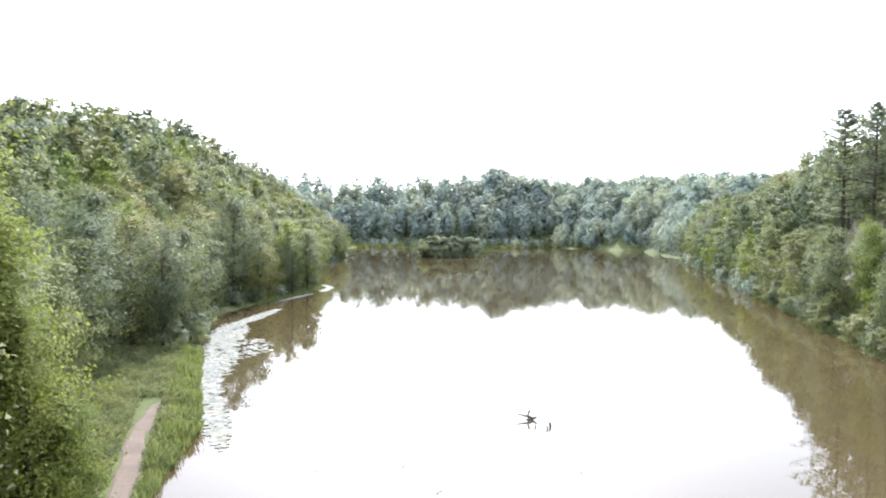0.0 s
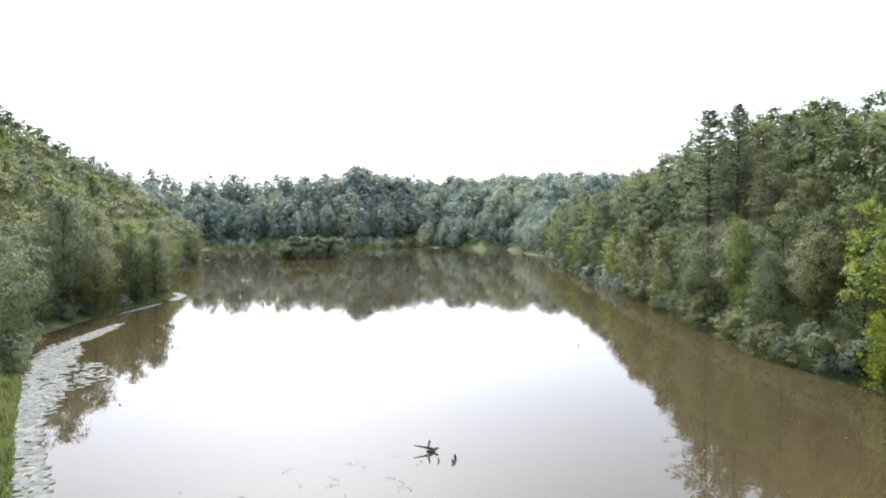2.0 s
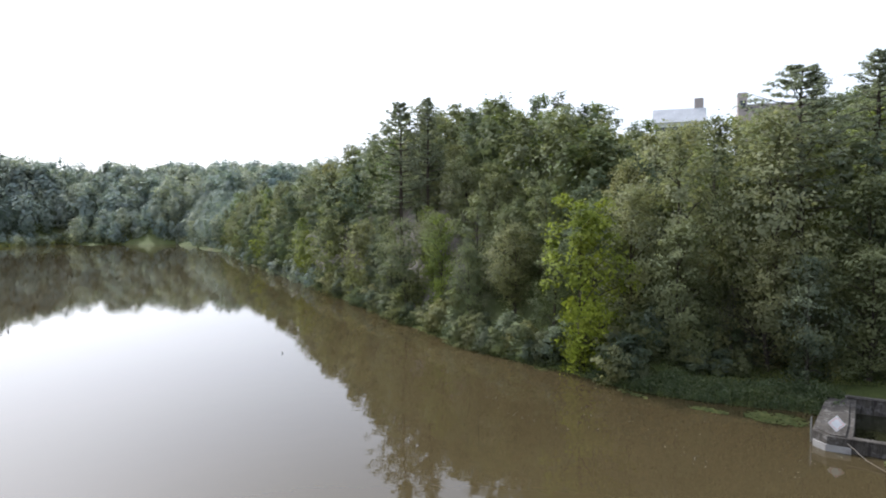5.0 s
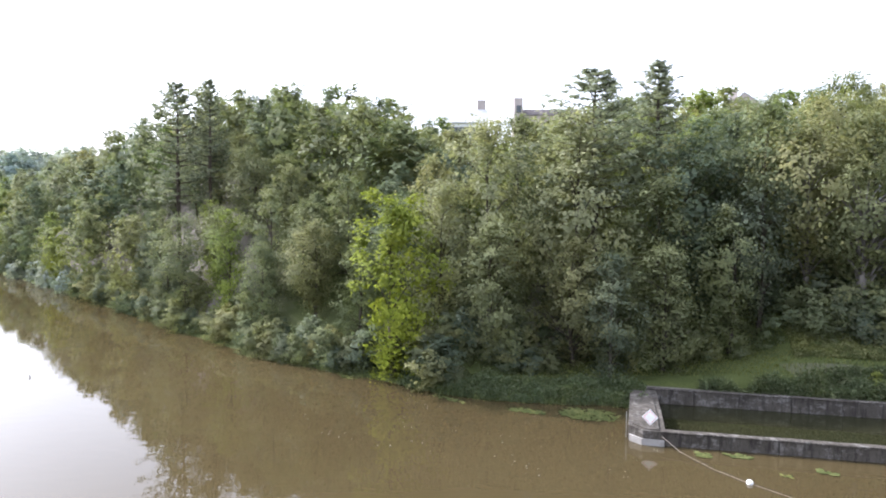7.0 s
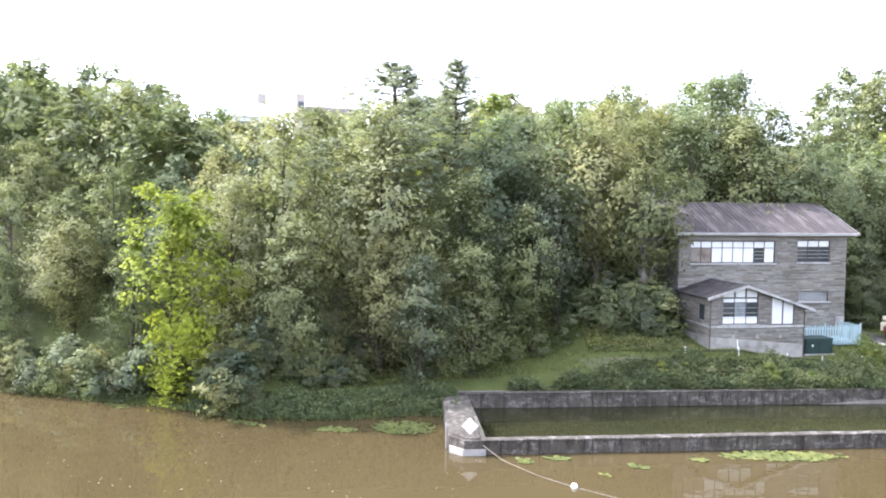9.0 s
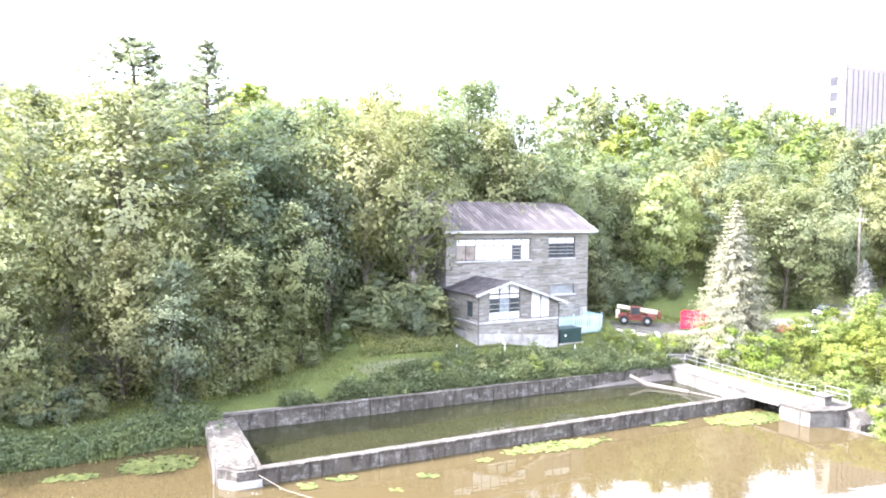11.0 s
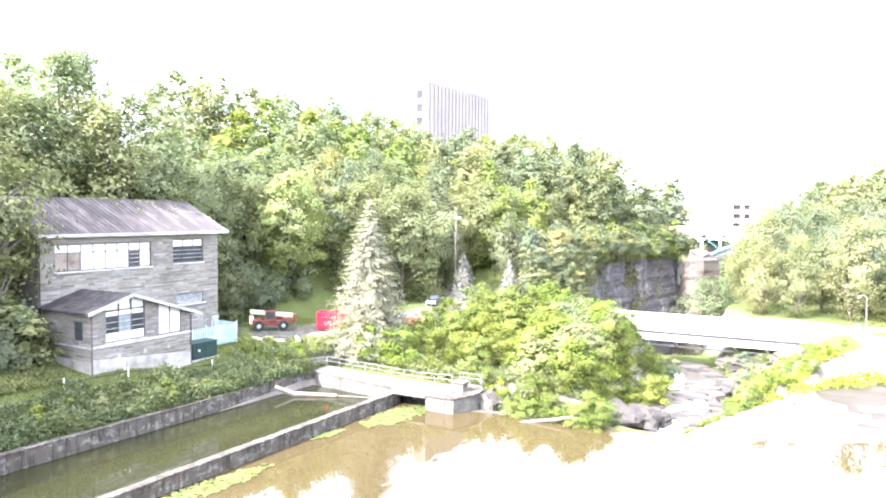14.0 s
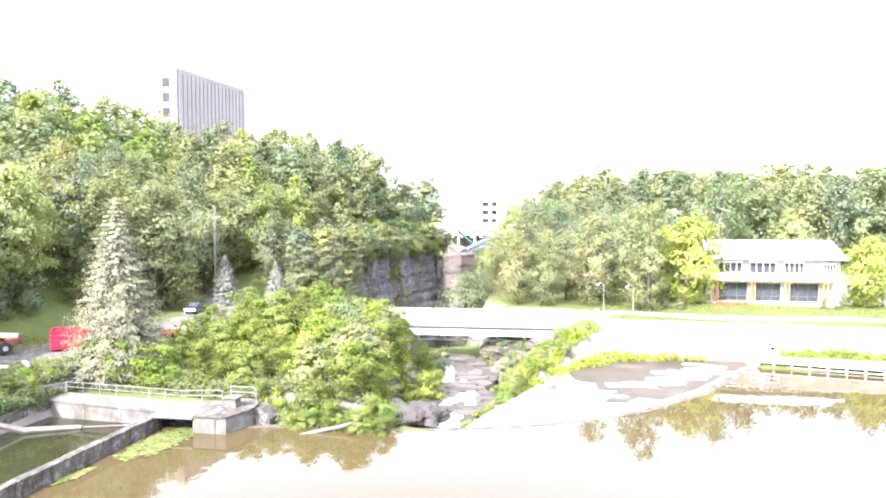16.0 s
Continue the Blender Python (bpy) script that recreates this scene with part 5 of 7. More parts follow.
# ---- footbridge over the gorge ----
A0, B0 = Vector((74.5, -72.5)), Vector((35.0, -77.0))
L = (B0 - A0).length
bridge = thing("footbridge", pose(A0.x, A0.y, 0, 0, 0, math.degrees(math.atan2(B0.y - A0.y, B0.x - A0.x))), "long pale footbridge on steel girders over the gorge", "bridge")
part("deck", solid((0, L, -1.6, 1.6, 1.95, 2.15), bevel=0.02), CONCRETE_PALE, bridge, "pale deck")
for y in (-1.55, 1.55):
    g = part("girder", solid((0, L, y - 0.12, y + 0.12, 0.75, 1.94)), STEEL_PALE, bridge, "pale grey plate girder")
    part("flange_or_shade", solid((0, L, y - 0.25, y + 0.25, 0.6, 0.746)), STEEL_PALE, g)
    # dark-coloured strip along the girder draws the shade below the deck
    part("flange_or_shade", solid((0, L, y - 0.3, y + 0.3, 1.66, 1.94)), GLASS_DULL, g, "dark strip painted for the shade under the deck")
    for k in range(14):
        x = L * (k + 0.5) / 14
        part("stiffener", solid((x - 0.05, x + 0.05, y - 0.2, y - 0.123, 0.75, 1.69), (x - 0.05, x + 0.05, y + 0.123, y + 0.2, 0.75, 1.69)), STEEL_PALE, g)
    rail = part("parapet", solid((0, L, y - 0.1, y + 0.1, 4.15, 4.28), bevel=0.02), WHITE, bridge, "white boarded parapet")
    n = 40
    for k in range(n + 1):
        x = L * k / n
        part("post", solid((x - 0.05, x + 0.05, y - 0.05, y + 0.05, 2.15, 4.15)), WHITE, rail)
    for k in range(8):
        z = 2.3 + 0.235 * k
        part("board", solid((0, L, y + (0.06 if y > 0 else -0.1), y + (0.1 if y > 0 else -0.06), z, z + 0.19)), WHITE, rail)
for k in range(9):
    x = 3 + (L - 6) * k / 8
    part("brace", tube([(x, -1.5, 0.75), (x + 0.7, 0, -0.5), (x, 1.5, 0.75)], 0.1, 5), STEEL_PALE, bridge)
part("service_pipe", tube([(0, 0, -0.45), (L, 0, -0.45)], 0.14, 6), STEEL, bridge, "rusty service pipe")
for x in (-0.2, L + 0.2):
    part("abutment", solid((x - 1.0, x + 1.0, -2.3, 2.3, -3.2, 1.9), bevel=0.05), CONCRETE_PALE, bridge, "pale concrete abutment")
    for y in (-1.9, 1.9):
        part("gate_post", solid((x - 0.35, x + 0.35, y - 0.35, y + 0.35, 1.9, 4.6), bevel=0.04), CONCRETE_PALE, bridge)

# ---- retaining wall, landing and lodge beyond the dam ----
slope_wall = thing("retaining_wall", pose(0, 0, 0), "tall pale concrete retaining wall below the lawn", "wall")
slanted_wall("wall", (36.2, -77.6), (33.2, -69.9), 0.7, -3.5, 4.1, CONCRETE_PALE, 0.25, slope_wall)
slanted_wall("wall", (33.2, -70.1), (-34, -71.0), 0.7, -1.5, 4.1, CONCRETE_PALE, 0.25, slope_wall)
landing = thing("landing", pose(0, 0, 0), "low pale concrete landing at the water's edge", "landing")
part("slab", prism([(14.2, -62.6), (14.2, -66.5), (-30, -64.5), (-30, -60.2), (0, -60.6)], 0.62, 0.85), CONCRETE_PALE, landing)
# added wall: gives the open gap under the slab its shade
part("back_wall", prism([(14.0, -64.2), (14.0, -66.4), (-29.9, -64.4), (-29.9, -62.0), (0, -62.4)], -1.8, 0.615), CONCRETE, landing, "stained wall added for the shade under the slab")
for i in range(16):
    x = 12.8 - 2.0 * i
    y = -62.5 + 1.95 * min(1, (14.2 - x) / 14.2)
    part("post", solid((x - 0.12, x + 0.12, y - 0.3, y - 0.06, -1.5, 0.615), bevel=0.02), CONCRETE_PALE, landing)
part("walings", tube([(13.6, -62.72, 0.2), (0, -60.8, 0.2), (-18, -60.68, 0.2)], 0.07, 5), TRIM, landing)
gate = thing("sluice_gate", pose(13.4, -66.2, 0), "small white sluice hoist with railings beside the spillway", "gate")
part("pier", solid((-1.8, 1.8, -1.6, 1.6, -1.5, 1.1), bevel=0.05), CONCRETE_PALE, gate)
part("hoist", solid((-0.5, 0.5, -0.4, 0.4, 1.5, 2.5), (-0.15, 0.15, -0.15, 0.15, 1.1, 3.6), bevel=0.03), WHITE, gate)
part("wheel", tube([(-0.9, -0.5, 2.0), (-0.9, 0.5, 2.0)], 0.45, 10), BLACK, gate)
for x in (-1.7, -0.6, 0.6, 1.7):
    part("post", tube([(x, 1.5, 1.1), (x, 1.5, 2.4)], 0.05, 5), WHITE, gate)
part("rail", tube([(-1.7, 1.5, 2.4), (1.7, 1.5, 2.4)], 0.05, 5), WHITE, gate)
part("rail", tube([(-1.7, 1.5, 1.8), (1.7, 1.5, 1.8)], 0.05, 5), WHITE, gate)

lodge = thing("lakeside_lodge", pose(16.3, -96.0, 0, 0, 0, 183), "pale two-storey lodge with timber posts and big windows", "house")
GZ0 = 4.1
bays = [(1.6, 6.2), (7.2, 11.6), (12.7, 17.6)]
part("ground_wall", pierced(0, 21, GZ0 - 2.2, 8.2, 0, 0.4, [(a, b, GZ0 + 0.4, 7.6) for a, b in bays]), CONCRETE_PALE, lodge, "pale ground-floor wall")
for a, b in bays:
    g = part("window", solid((a, b, 0.2, 0.25, GZ0 + 0.4, 7.6)), GLASS, lodge, "large dark glass bay")
    for f in (0.33, 0.66):
        x = a + (b - a) * f
        part("mullion", solid((x - 0.06, x + 0.06, 0.1, 0.2, GZ0 + 0.4, 7.6)), TOWER_DARK, g)
    part("transom", solid((a, b, 0.1, 0.19, GZ0 + 1.2, GZ0 + 1.3)), TOWER_DARK, g)
for x in (0.3, 0.9, 6.4, 6.95, 11.8, 12.4, 17.8, 18.4):
    part("post", solid((x, x + 0.3, -1.5, -1.2, GZ0 - 0.4, 8.2), bevel=0.02), TIMBER, lodge, "orange-brown timber post")
for x in (0.75, 6.83, 12.2, 18.2):
    part("pier_base", solid((x - 0.8, x + 0.8, -1.8, -0.9, GZ0 - 1.2, GZ0 + 0.35), bevel=0.03), CONCRETE_PALE, lodge)
part("terrace", solid((-0.5, 19.5, -2.2, -0.01, GZ0 - 1.5, GZ0 + 0.1), bevel=0.03), CONCRETE_PALE, lodge)
part("balcony", solid((-0.4, 19.3, -1.9, 0.0, 8.2, 8.45), (-0.4, 19.3, -1.95, -1.8, 8.45, 9.5), bevel=0.02), WHITE, lodge, "white boarded balcony")
for i in range(26):
    x = 0.1 + 0.74 * i
    part("beam_end", solid((x, x + 0.26, -2.3, -1.96, 7.9, 8.2)), TIMBER, lodge)
part("upper_wall", pierced(0, 21, 8.2, 11.9, 0.41, 0.8, [(1.5, 5.5, 9.4, 11.4), (6.6, 11.0, 9.2, 11.4), (12.2, 15.4, 9.4, 11.4), (18.4, 20.4, 8.8, 11.2)]), CONCRETE_PALE, lodge)
for a, b, z0, z1 in ((1.5, 5.5, 9.4, 11.4), (6.6, 11.0, 9.2, 11.4), (12.2, 15.4, 9.4, 11.4), (18.4, 20.4, 8.8, 11.2)):
    g = part("window", solid((a, b, 0.55, 0.6, z0, z1)), GLASS, lodge, "upper window")
    for f in (0.0, 0.25, 0.5, 0.75, 0.97):
        part("mullion", solid((a + (b - a) * f, a + (b - a) * f + 0.1, 0.42, 0.54, z0, z1)), WHITE, g)
    part("blind", solid((a, b, 0.5, 0.54, z1 - 0.4, z1 - 0.05)), BOARD, g, "white blind")
part("rear_block", solid((0.01, 20.99, 0.81, 10.5, GZ0 - 2, 11.89)), CONCRETE_PALE, lodge)
part("roof", slab([(-0.8, -1.0, 11.7), (21.8, -1.0, 11.7), (21.2, 5.6, 14.5), (-0.2, 5.6, 14.5)], 0.25), ROOF_PALE, lodge, "pale metal roof")
part("roof_rear", slab([(-0.8, 11.6, 11.7), (21.8, 11.6, 11.7), (21.2, 5.61, 14.5), (-0.2, 5.61, 14.5)], 0.25), ROOF_PALE, lodge)
wing = part("wing", solid((-4.2, -0.01, 0.6, 8, GZ0 - 2, 8.0)), CONCRETE_PALE, lodge, "low side wing")
part("window", solid((-3.8, -0.5, 0.5, 0.597, 5.6, 7.3)), GLASS, wing)
part("roof", solid((-4.8, -0.02, 0.0, 8.6, 8.003, 8.4), bevel=0.03), ROOF_PALE, wing)
part("low_block", solid((21.01, 34, 2, 9, GZ0 - 2, 8.4)), CONCRETE_PALE, lodge)

# lawn path in front of the lodge
lane("lawn_path", [(34, -78.5), (22, -80), (8, -79), (-10, -80), (-30, -82)], 4.5, CONCRETE_PALE, "pale path across the lodge lawn", 0.08)


# ---- lamp posts ----
def lamp_post(x, y, h=4.2):
    p = thing("street_lamp", pose(x, y, ground_z(x, y)), "slender pale lamp post with curved arm", "street lamp", "lamps by the footbridge")
    part("post", tube([(0, 0, -0.3), (0, 0, h)], [0.07, 0.045], 7), STEEL, p)
    part("arm", tube([(0, 0, h), (0.25, 0, h + 0.35), (0.7, 0, h + 0.4), (0.95, 0, h + 0.2)], 0.035, 6), STEEL, p)
    part("lantern", solid((0.75, 1.15, -0.15, 0.15, h + 0.02, h + 0.2), bevel=0.04), STEEL_PALE, p)


lamp_post(34.0, -80.0)
lamp_post(29.5, -80.5, 3.8)

# ---- arch bridge and parking block down the gorge ----
arch = thing("arch_bridge", pose(57.8, -167.5, 0, 0, 0, 192), "pale road bridge on a green steel arch", "bridge")
part("deck", solid((-27, 22, -5, 5, 14.6, 15.6), bevel=0.05), CONCRETE_PALE, arch)
for y0, y1 in ((4.7, 5.0), (-5.0, -4.7)):
    part("parapet", solid((-27, 22, y0, y1, 15.6, 16.7)), WHITE, arch)


def rib_z(x):
    return 14.0 - 8.8 * (x / 22) ** 2


for y in (-3.5, 3.5):
    rib = part("arch_rib", tube([(x, y, rib_z(x)) for x in np.linspace(-22, 22, 13)], 0.5, 6), STEEL_GREEN, arch, "green steel arch rib")
    posts = [float(x) for x in np.linspace(-18.5, 18.5, 9)]
    for x in posts:
        part("column", solid((x - 0.25, x + 0.25, y - 0.25, y + 0.25, rib_z(x), 14.59)), STEEL_PALE, rib, "pale column")
    for a, b in zip(posts, posts[1:]):
        if abs(a + b) > 12:
            hi, lo = (b, a) if a < 0 else (a, b)
            part("diagonal", tube([(lo, y, 14.4), (hi, y, rib_z(hi))], 0.16, 5), STEEL_GREEN, rib)
    part("skewback", solid((-24.5, -21.0, y - 1.2, y + 1.2, 1.0, 5.6), bevel=0.1), CONCRETE_PALE, arch, "pale concrete skewback")
for x in (-28.5, 23):
    part("abutment", solid((x - 1.5, x + 1.5, -5.5, 5.5, 2, 14.59), bevel=0.1), CONCRETE_PALE, arch)
part("supply_pipe", tube([(-21, 6.2, 4.2), (-14, 6.2, 8.2), (-4, 6.2, 11.0), (10, 6.2, 12.0)], 0.7, 8), STEEL_PALE, arch, "pale insulated pipe under the deck")
block = thing("parking_block", pose(103, -259, 0, 0, 0, 192), "white open-decked building beyond the gorge", "building")
part("core", solid((-12.0, 26, 1.5, 18, 2, 26)), TOWER_DARK, block)
for k in range(6):
    z = 10 + 3.6 * k
    part("storey", solid((-13, 26.5, -1, 19, z, z + 1.5), bevel=0.05), WHITE, block)
for x in (-13, -9, -5, -1, 3, 7, 11, 15, 19, 23):
    part("column", solid((x, x + 1.1, -0.6, 0.4, 9, 28)), WHITE, block)
part("end_wall", solid((-2.5, 14.5, -0.98, 1.4, 15, 28.5)), WHITE, block)
part("end_wall", solid((22.5, 26.4, -0.97, 1.4, 9, 28.3)), WHITE, block)

# ---- layered cliff on the south side of the gorge ----
def rock_face(name, line, z0, z1, mat, label, facing, steps_along=110, steps_up=46):
    """A steep face of thin beds and buttresses above a line on the ground."""
    line = [Vector(p) for p in line]
    bm, cols = bmesh.new(), []
    for i in range(steps_along + 1):
        f = i / steps_along * (len(line) - 1)
        k = min(int(f), len(line) - 2)
        p = line[k].lerp(line[k + 1], f - k)
        way = (line[k + 1] - line[k]).normalized()
        out = Vector((way.y, -way.x))
        if out.dot(Vector(facing)) < 0:
            out = -out
        u = p.y - p.x
        col = []
        for j in range(steps_up + 1):
            z = z0 + (z1 - z0 + 3.0 * noise.noise(Vector((u * 0.09, 2.0, 0))) + 1.6 * noise.noise(Vector((u * 0.4, 7.0, 0)))) * j / steps_up
            layer = math.floor(z / 1.15)
            ledge = 0.75 * noise.noise(Vector((u * 0.05, layer * 3.7, 1.0))) + 0.4 * noise.noise(Vector((u * 0.33, layer * 1.9, 5.0)))
            joint = 0.9 * abs(noise.noise(Vector((u * 0.28, z * 0.03, 17.0)))) ** 0.5
            buttress = 2.4 * noise.noise(Vector((u * 0.11, z * 0.02, 9.0))) + 0.7 * noise.noise(Vector((u * 0.45, z * 0.08, 3.0)))
            q = p + out * (ledge + buttress - joint + 0.1 * (14 - z) - 1.2)
            col.append(bm.verts.new((q.x, q.y, z)))
        back = p - out * 6
        col.append(bm.verts.new((back.x, back.y, col[-1].co.z + 2.5)))
        cols.append(col)
    for r, s in zip(cols, cols[1:]):
        for j in range(len(r) - 1):
            bm.faces.new((r[j], r[j + 1], s[j + 1], s[j]))
    bmesh.ops.recalc_face_normals(bm, faces=bm.faces)
    return tagged(part(name, bm, mat, None), label, "cliff", kind="structure")


rock_face("cliff", ((93, -92), (88.5, -98), (86.5, -105), (85.5, -113), (84, -128), (82, -145), (79.5, -160)), -17, 13.3, ROCK, "grey layered shale cliff streaked with pale seepage", (-1, 0))
rock_face("cliff_spur", ((78.5, -151.5), (75.0, -147.6), (71.5, -148.6), (68.5, -153)), -17, 8.0, ROCK_TAN, "pinkish weathered rock spur at the end of the gorge", (0, 1), 30, 30)


# ---- vehicles by the house ----
def wheel_part(parent, x, y, r, w, name="wheel"):
    t = part(name, tube([(x, y - w / 2, r), (x, y - w / 2 + 0.06, r), (x, y + w / 2 - 0.06, r), (x, y + w / 2, r)], [r * 0.9, r, r, r * 0.9], 16), RUBBER, parent, "black rubber tyre")
    part("rim", tube([(x, y - w / 2 - 0.02, r), (x, y + w / 2 + 0.02, r)], r * 0.42, 12), STEEL, t, "grey steel rim")


def telehandler(m):
    v = thing("telehandler", m, "worn red telehandler with a cream boom on the drive", "vehicle")
    part("chassis", solid((-2.3, 2.2, -0.75, 0.75, 0.65, 1.25), (-2.6, -1.5, -0.9, 0.9, 0.9, 1.6), (1.2, 2.4, -0.9, 0.9, 0.8, 1.5), bevel=0.06), MACHINE_RED, v)
    cabin = part("cab", solid((-0.55, 0.75, 0.15, 1.05, 1.26, 1.5), (-0.55, -0.45, 0.15, 1.05, 1.5, 2.45), (0.65, 0.75, 0.15, 1.05, 1.5, 2.45), (-0.62, 0.82, 0.1, 1.1, 2.45, 2.55), bevel=0.02), MACHINE_RED, v, "red cab frame")
    part("glass", solid((-0.44, 0.64, 0.2, 1.0, 1.5, 2.44)), GLASS, cabin, "dark cab glass")
    boom_ = part("boom", slab([(-2.9, -0.75, 1.5), (2.6, -0.75, 2.15), (2.6, -0.25, 2.15), (-2.9, -0.25, 1.5)], 0.5), CREAM, v, "cream telescopic boom")
    part("boom_head", solid((-3.3, -2.85, -0.85, -0.15, 0.9, 1.95), bevel=0.04), MACHINE_RED, boom_)
    part("counterweight", solid((2.2, 2.75, -0.8, 0.8, 0.9, 1.9), bevel=0.08), CREAM, v)
    part("engine_hood", solid((-1.5, 1.0, -1.15, -0.8, 0.9, 1.5), bevel=0.08), MACHINE_RED, v)
    for x in (-1.55, 1.55):
        for y in (-0.95, 0.95):
            wheel_part(v, x, y, 0.66, 0.45)
    return v


telehandler(pose(99.0, -29.5, ground_z(99.0, -29.5) + 0.1, 0, 0, 50))


def dumpster(m):
    v = thing("roll_off_container", m, "bright red ribbed steel rubbish container", "container")
    part("body", solid((-3.2, 3.2, -1.2, -1.1, 0.25, 2.4), (-3.2, 3.2, 1.1, 1.2, 0.25, 2.4), (-3.2, -3.1, -1.1, 1.1, 0.25, 2.4), (3.1, 3.2, -1.1, 1.1, 0.25, 2.4), (-3.2, 3.2, -1.1, 1.1, 0.2, 0.3)), RED, v)
    for z in (0.55, 1.1, 1.65, 2.2):
        for y in (-1.28, 1.203):
            part("rib", solid((-3.25, 3.25, y, y + 0.08, z, z + 0.14), bevel=0.01), RED, v)
    for z in (0.55, 1.1, 1.65, 2.2):
        for x in (-3.28, 3.203):
            part("rib", solid((x, x + 0.08, -1.15, 1.15, z, z + 0.14), bevel=0.01), RED, v)
    for y in (-0.7, 0.7):
        part("skid", solid((-3.2, 3.2, y - 0.1, y + 0.1, 0.0, 0.196)), RUBBER, v)
    part("sign_bar", solid((-2.2, -0.9, -1.31, -1.283, 1.2, 1.6)), WHITE, v, "white label")
    return v


dumpster(pose(92.6, -36.2, ground_z(92.6, -36.2) + 0.1, 0, 0, 38))


def car(m, paint, label):
    v = thing("car", m, label, "car")
    outline = [(-2.25, 0.35), (-2.3, 0.95), (-2.1, 1.05), (-1.75, 1.62), (0.35, 1.66), (1.15, 1.08), (2.15, 0.95), (2.3, 0.6), (2.25, 0.35)]
    bm = profile(outline, -0.88, 0.88)
    bmesh.ops.bevel(bm, geom=list(bm.edges), offset=0.06, segments=2, affect="EDGES", clamp_overlap=True)
    body = part("body", bm, paint, v)
    for y0 in (-0.9, 0.882):
        part("side_glass", profile([(-1.6, 1.1), (-1.45, 1.5), (0.25, 1.53), (0.85, 1.1)], y0, y0 + 0.018), GLASS, body, "dark side window")
    part("windscreen", slab([(0.4, -0.75, 1.62), (1.1, -0.75, 1.12), (1.1, 0.75, 1.12), (0.4, 0.75, 1.62)], 0.02), GLASS, body)
    for y in (-0.62, 0.62):
        part("headlight", solid((2.24, 2.32, y - 0.16, y + 0.16, 0.68, 0.84), bevel=0.02), WHITE, body)
    for x in (-1.4, 1.4):
        for y in (-0.8, 0.8):
            wheel_part(v, x, y, 0.34, 0.24)
    return v


car(pose(95.8, -63.5, ground_z(95.8, -63.5) + 0.1, 0, 0, 100), BLACK, "black parked car on the drive")

# builder's clutter beside the drive
mixer = thing("cement_mixer", pose(91.0, -26.5, ground_z(91.0, -26.5)), "small grey cement mixer standing on the grass", "mixer")
part("drum", tube([(-0.35, 0, 0.75), (-0.1, 0, 0.9), (0.25, 0, 1.15), (0.45, 0, 1.3)], [0.2, 0.36, 0.35, 0.22], 12), STEEL, mixer)
part("stand", solid((-0.5, 0.4, -0.35, -0.28, 0.1, 0.75), (-0.5, 0.4, 0.28, 0.35, 0.1, 0.75), (-0.5, -0.42, -0.28, 0.28, 0.1, 0.2)), RUBBER, mixer)
for y in (-0.42, 0.42):
    part("wheel", tube([(-0.4, y - 0.06, 0.2), (-0.4, y + 0.06, 0.2)], 0.2, 10), RUBBER, mixer)
heap_rng = np.random.default_rng(3)


def heap(x, y, n, spread, mat, label, name, category, size=(0.3, 0.8)):
    """A loose pile of blocks and boards."""
    t = thing(name, pose(x, y, ground_z(x, y)), label, category)
    for _ in range(n):
        a, b, c = heap_rng.uniform(*size), heap_rng.uniform(*size) * 0.6, heap_rng.uniform(*size) * 0.4
        bm = solid((-a / 2, a / 2, -b / 2, b / 2, -c / 2, c / 2), bevel=0.03)
        r = heap_rng.normal(0, spread, 2)
        bmesh.ops.transform(bm, matrix=pose(r[0], r[1], c / 2 + 0.25 * max(0, 1 - abs(r[0])) * heap_rng.uniform(), heap_rng.uniform(-9, 9), heap_rng.uniform(-9, 9), heap_rng.uniform(0, 180)), verts=bm.verts)
        part("piece", bm, mat, t)


heap(90.0, -31.0, 10, 0.9, CONCRETE_PALE, "loose pile of pale stone blocks on the grass", "stone_pile", "stones")
heap(87.5, -45.5, 12, 1.1, MACHINE_RED, "stack of rust-red pipes and boards", "material_stack", "building materials", (0.5, 1.6))
heap(88.2, -49.0, 10, 1.0, WHITE, "pile of white wrapped building materials", "material_stack", "building materials", (0.5, 1.3))
heap(95.2, -25.2, 4, 0.9, CREAM, "boards lying flat on the grass", "board_stack", "boards", (0.8, 2.0))

# ---- utility pole ----
pole = thing("utility_pole", pose(103.5, -81.5, ground_z(103.5, -81.5)), "tall grey timber utility pole with crossarm", "utility pole")
part("post", tube([(0, 0, -0.5), (0, 0, 17)], [0.24, 0.15], 8), LOG, pole)
part("crossarm", solid((-1.2, 1.2, -0.08, 0.08, 14.6, 14.8)), LOG, pole)
for x in (-1.05, -0.4, 0.4, 1.05):
    part("insulator", tube([(x, 0, 14.8), (x, 0, 15.05)], 0.07, 6), WHITE, pole)

# marker posts along the lawn edge with a low cable
markers = thing("marker_fence", pose(0, 0, 0), "short white marker posts with a dark cable along the lawn", "fence")
mp = [(90.4, y) for y in (2, -4, -9.5, -13.5, -18, -22)]
for x, y in mp:
    part("post", tube([(x, y, ground_z(x, y) - 0.2), (x, y, ground_z(x, y) + 0.95)], 0.06, 6), WHITE, markers)
part("cable", tube([(x, y, ground_z(x, y) + 0.45) for x, y in mp], 0.05, 5), RUBBER, markers)


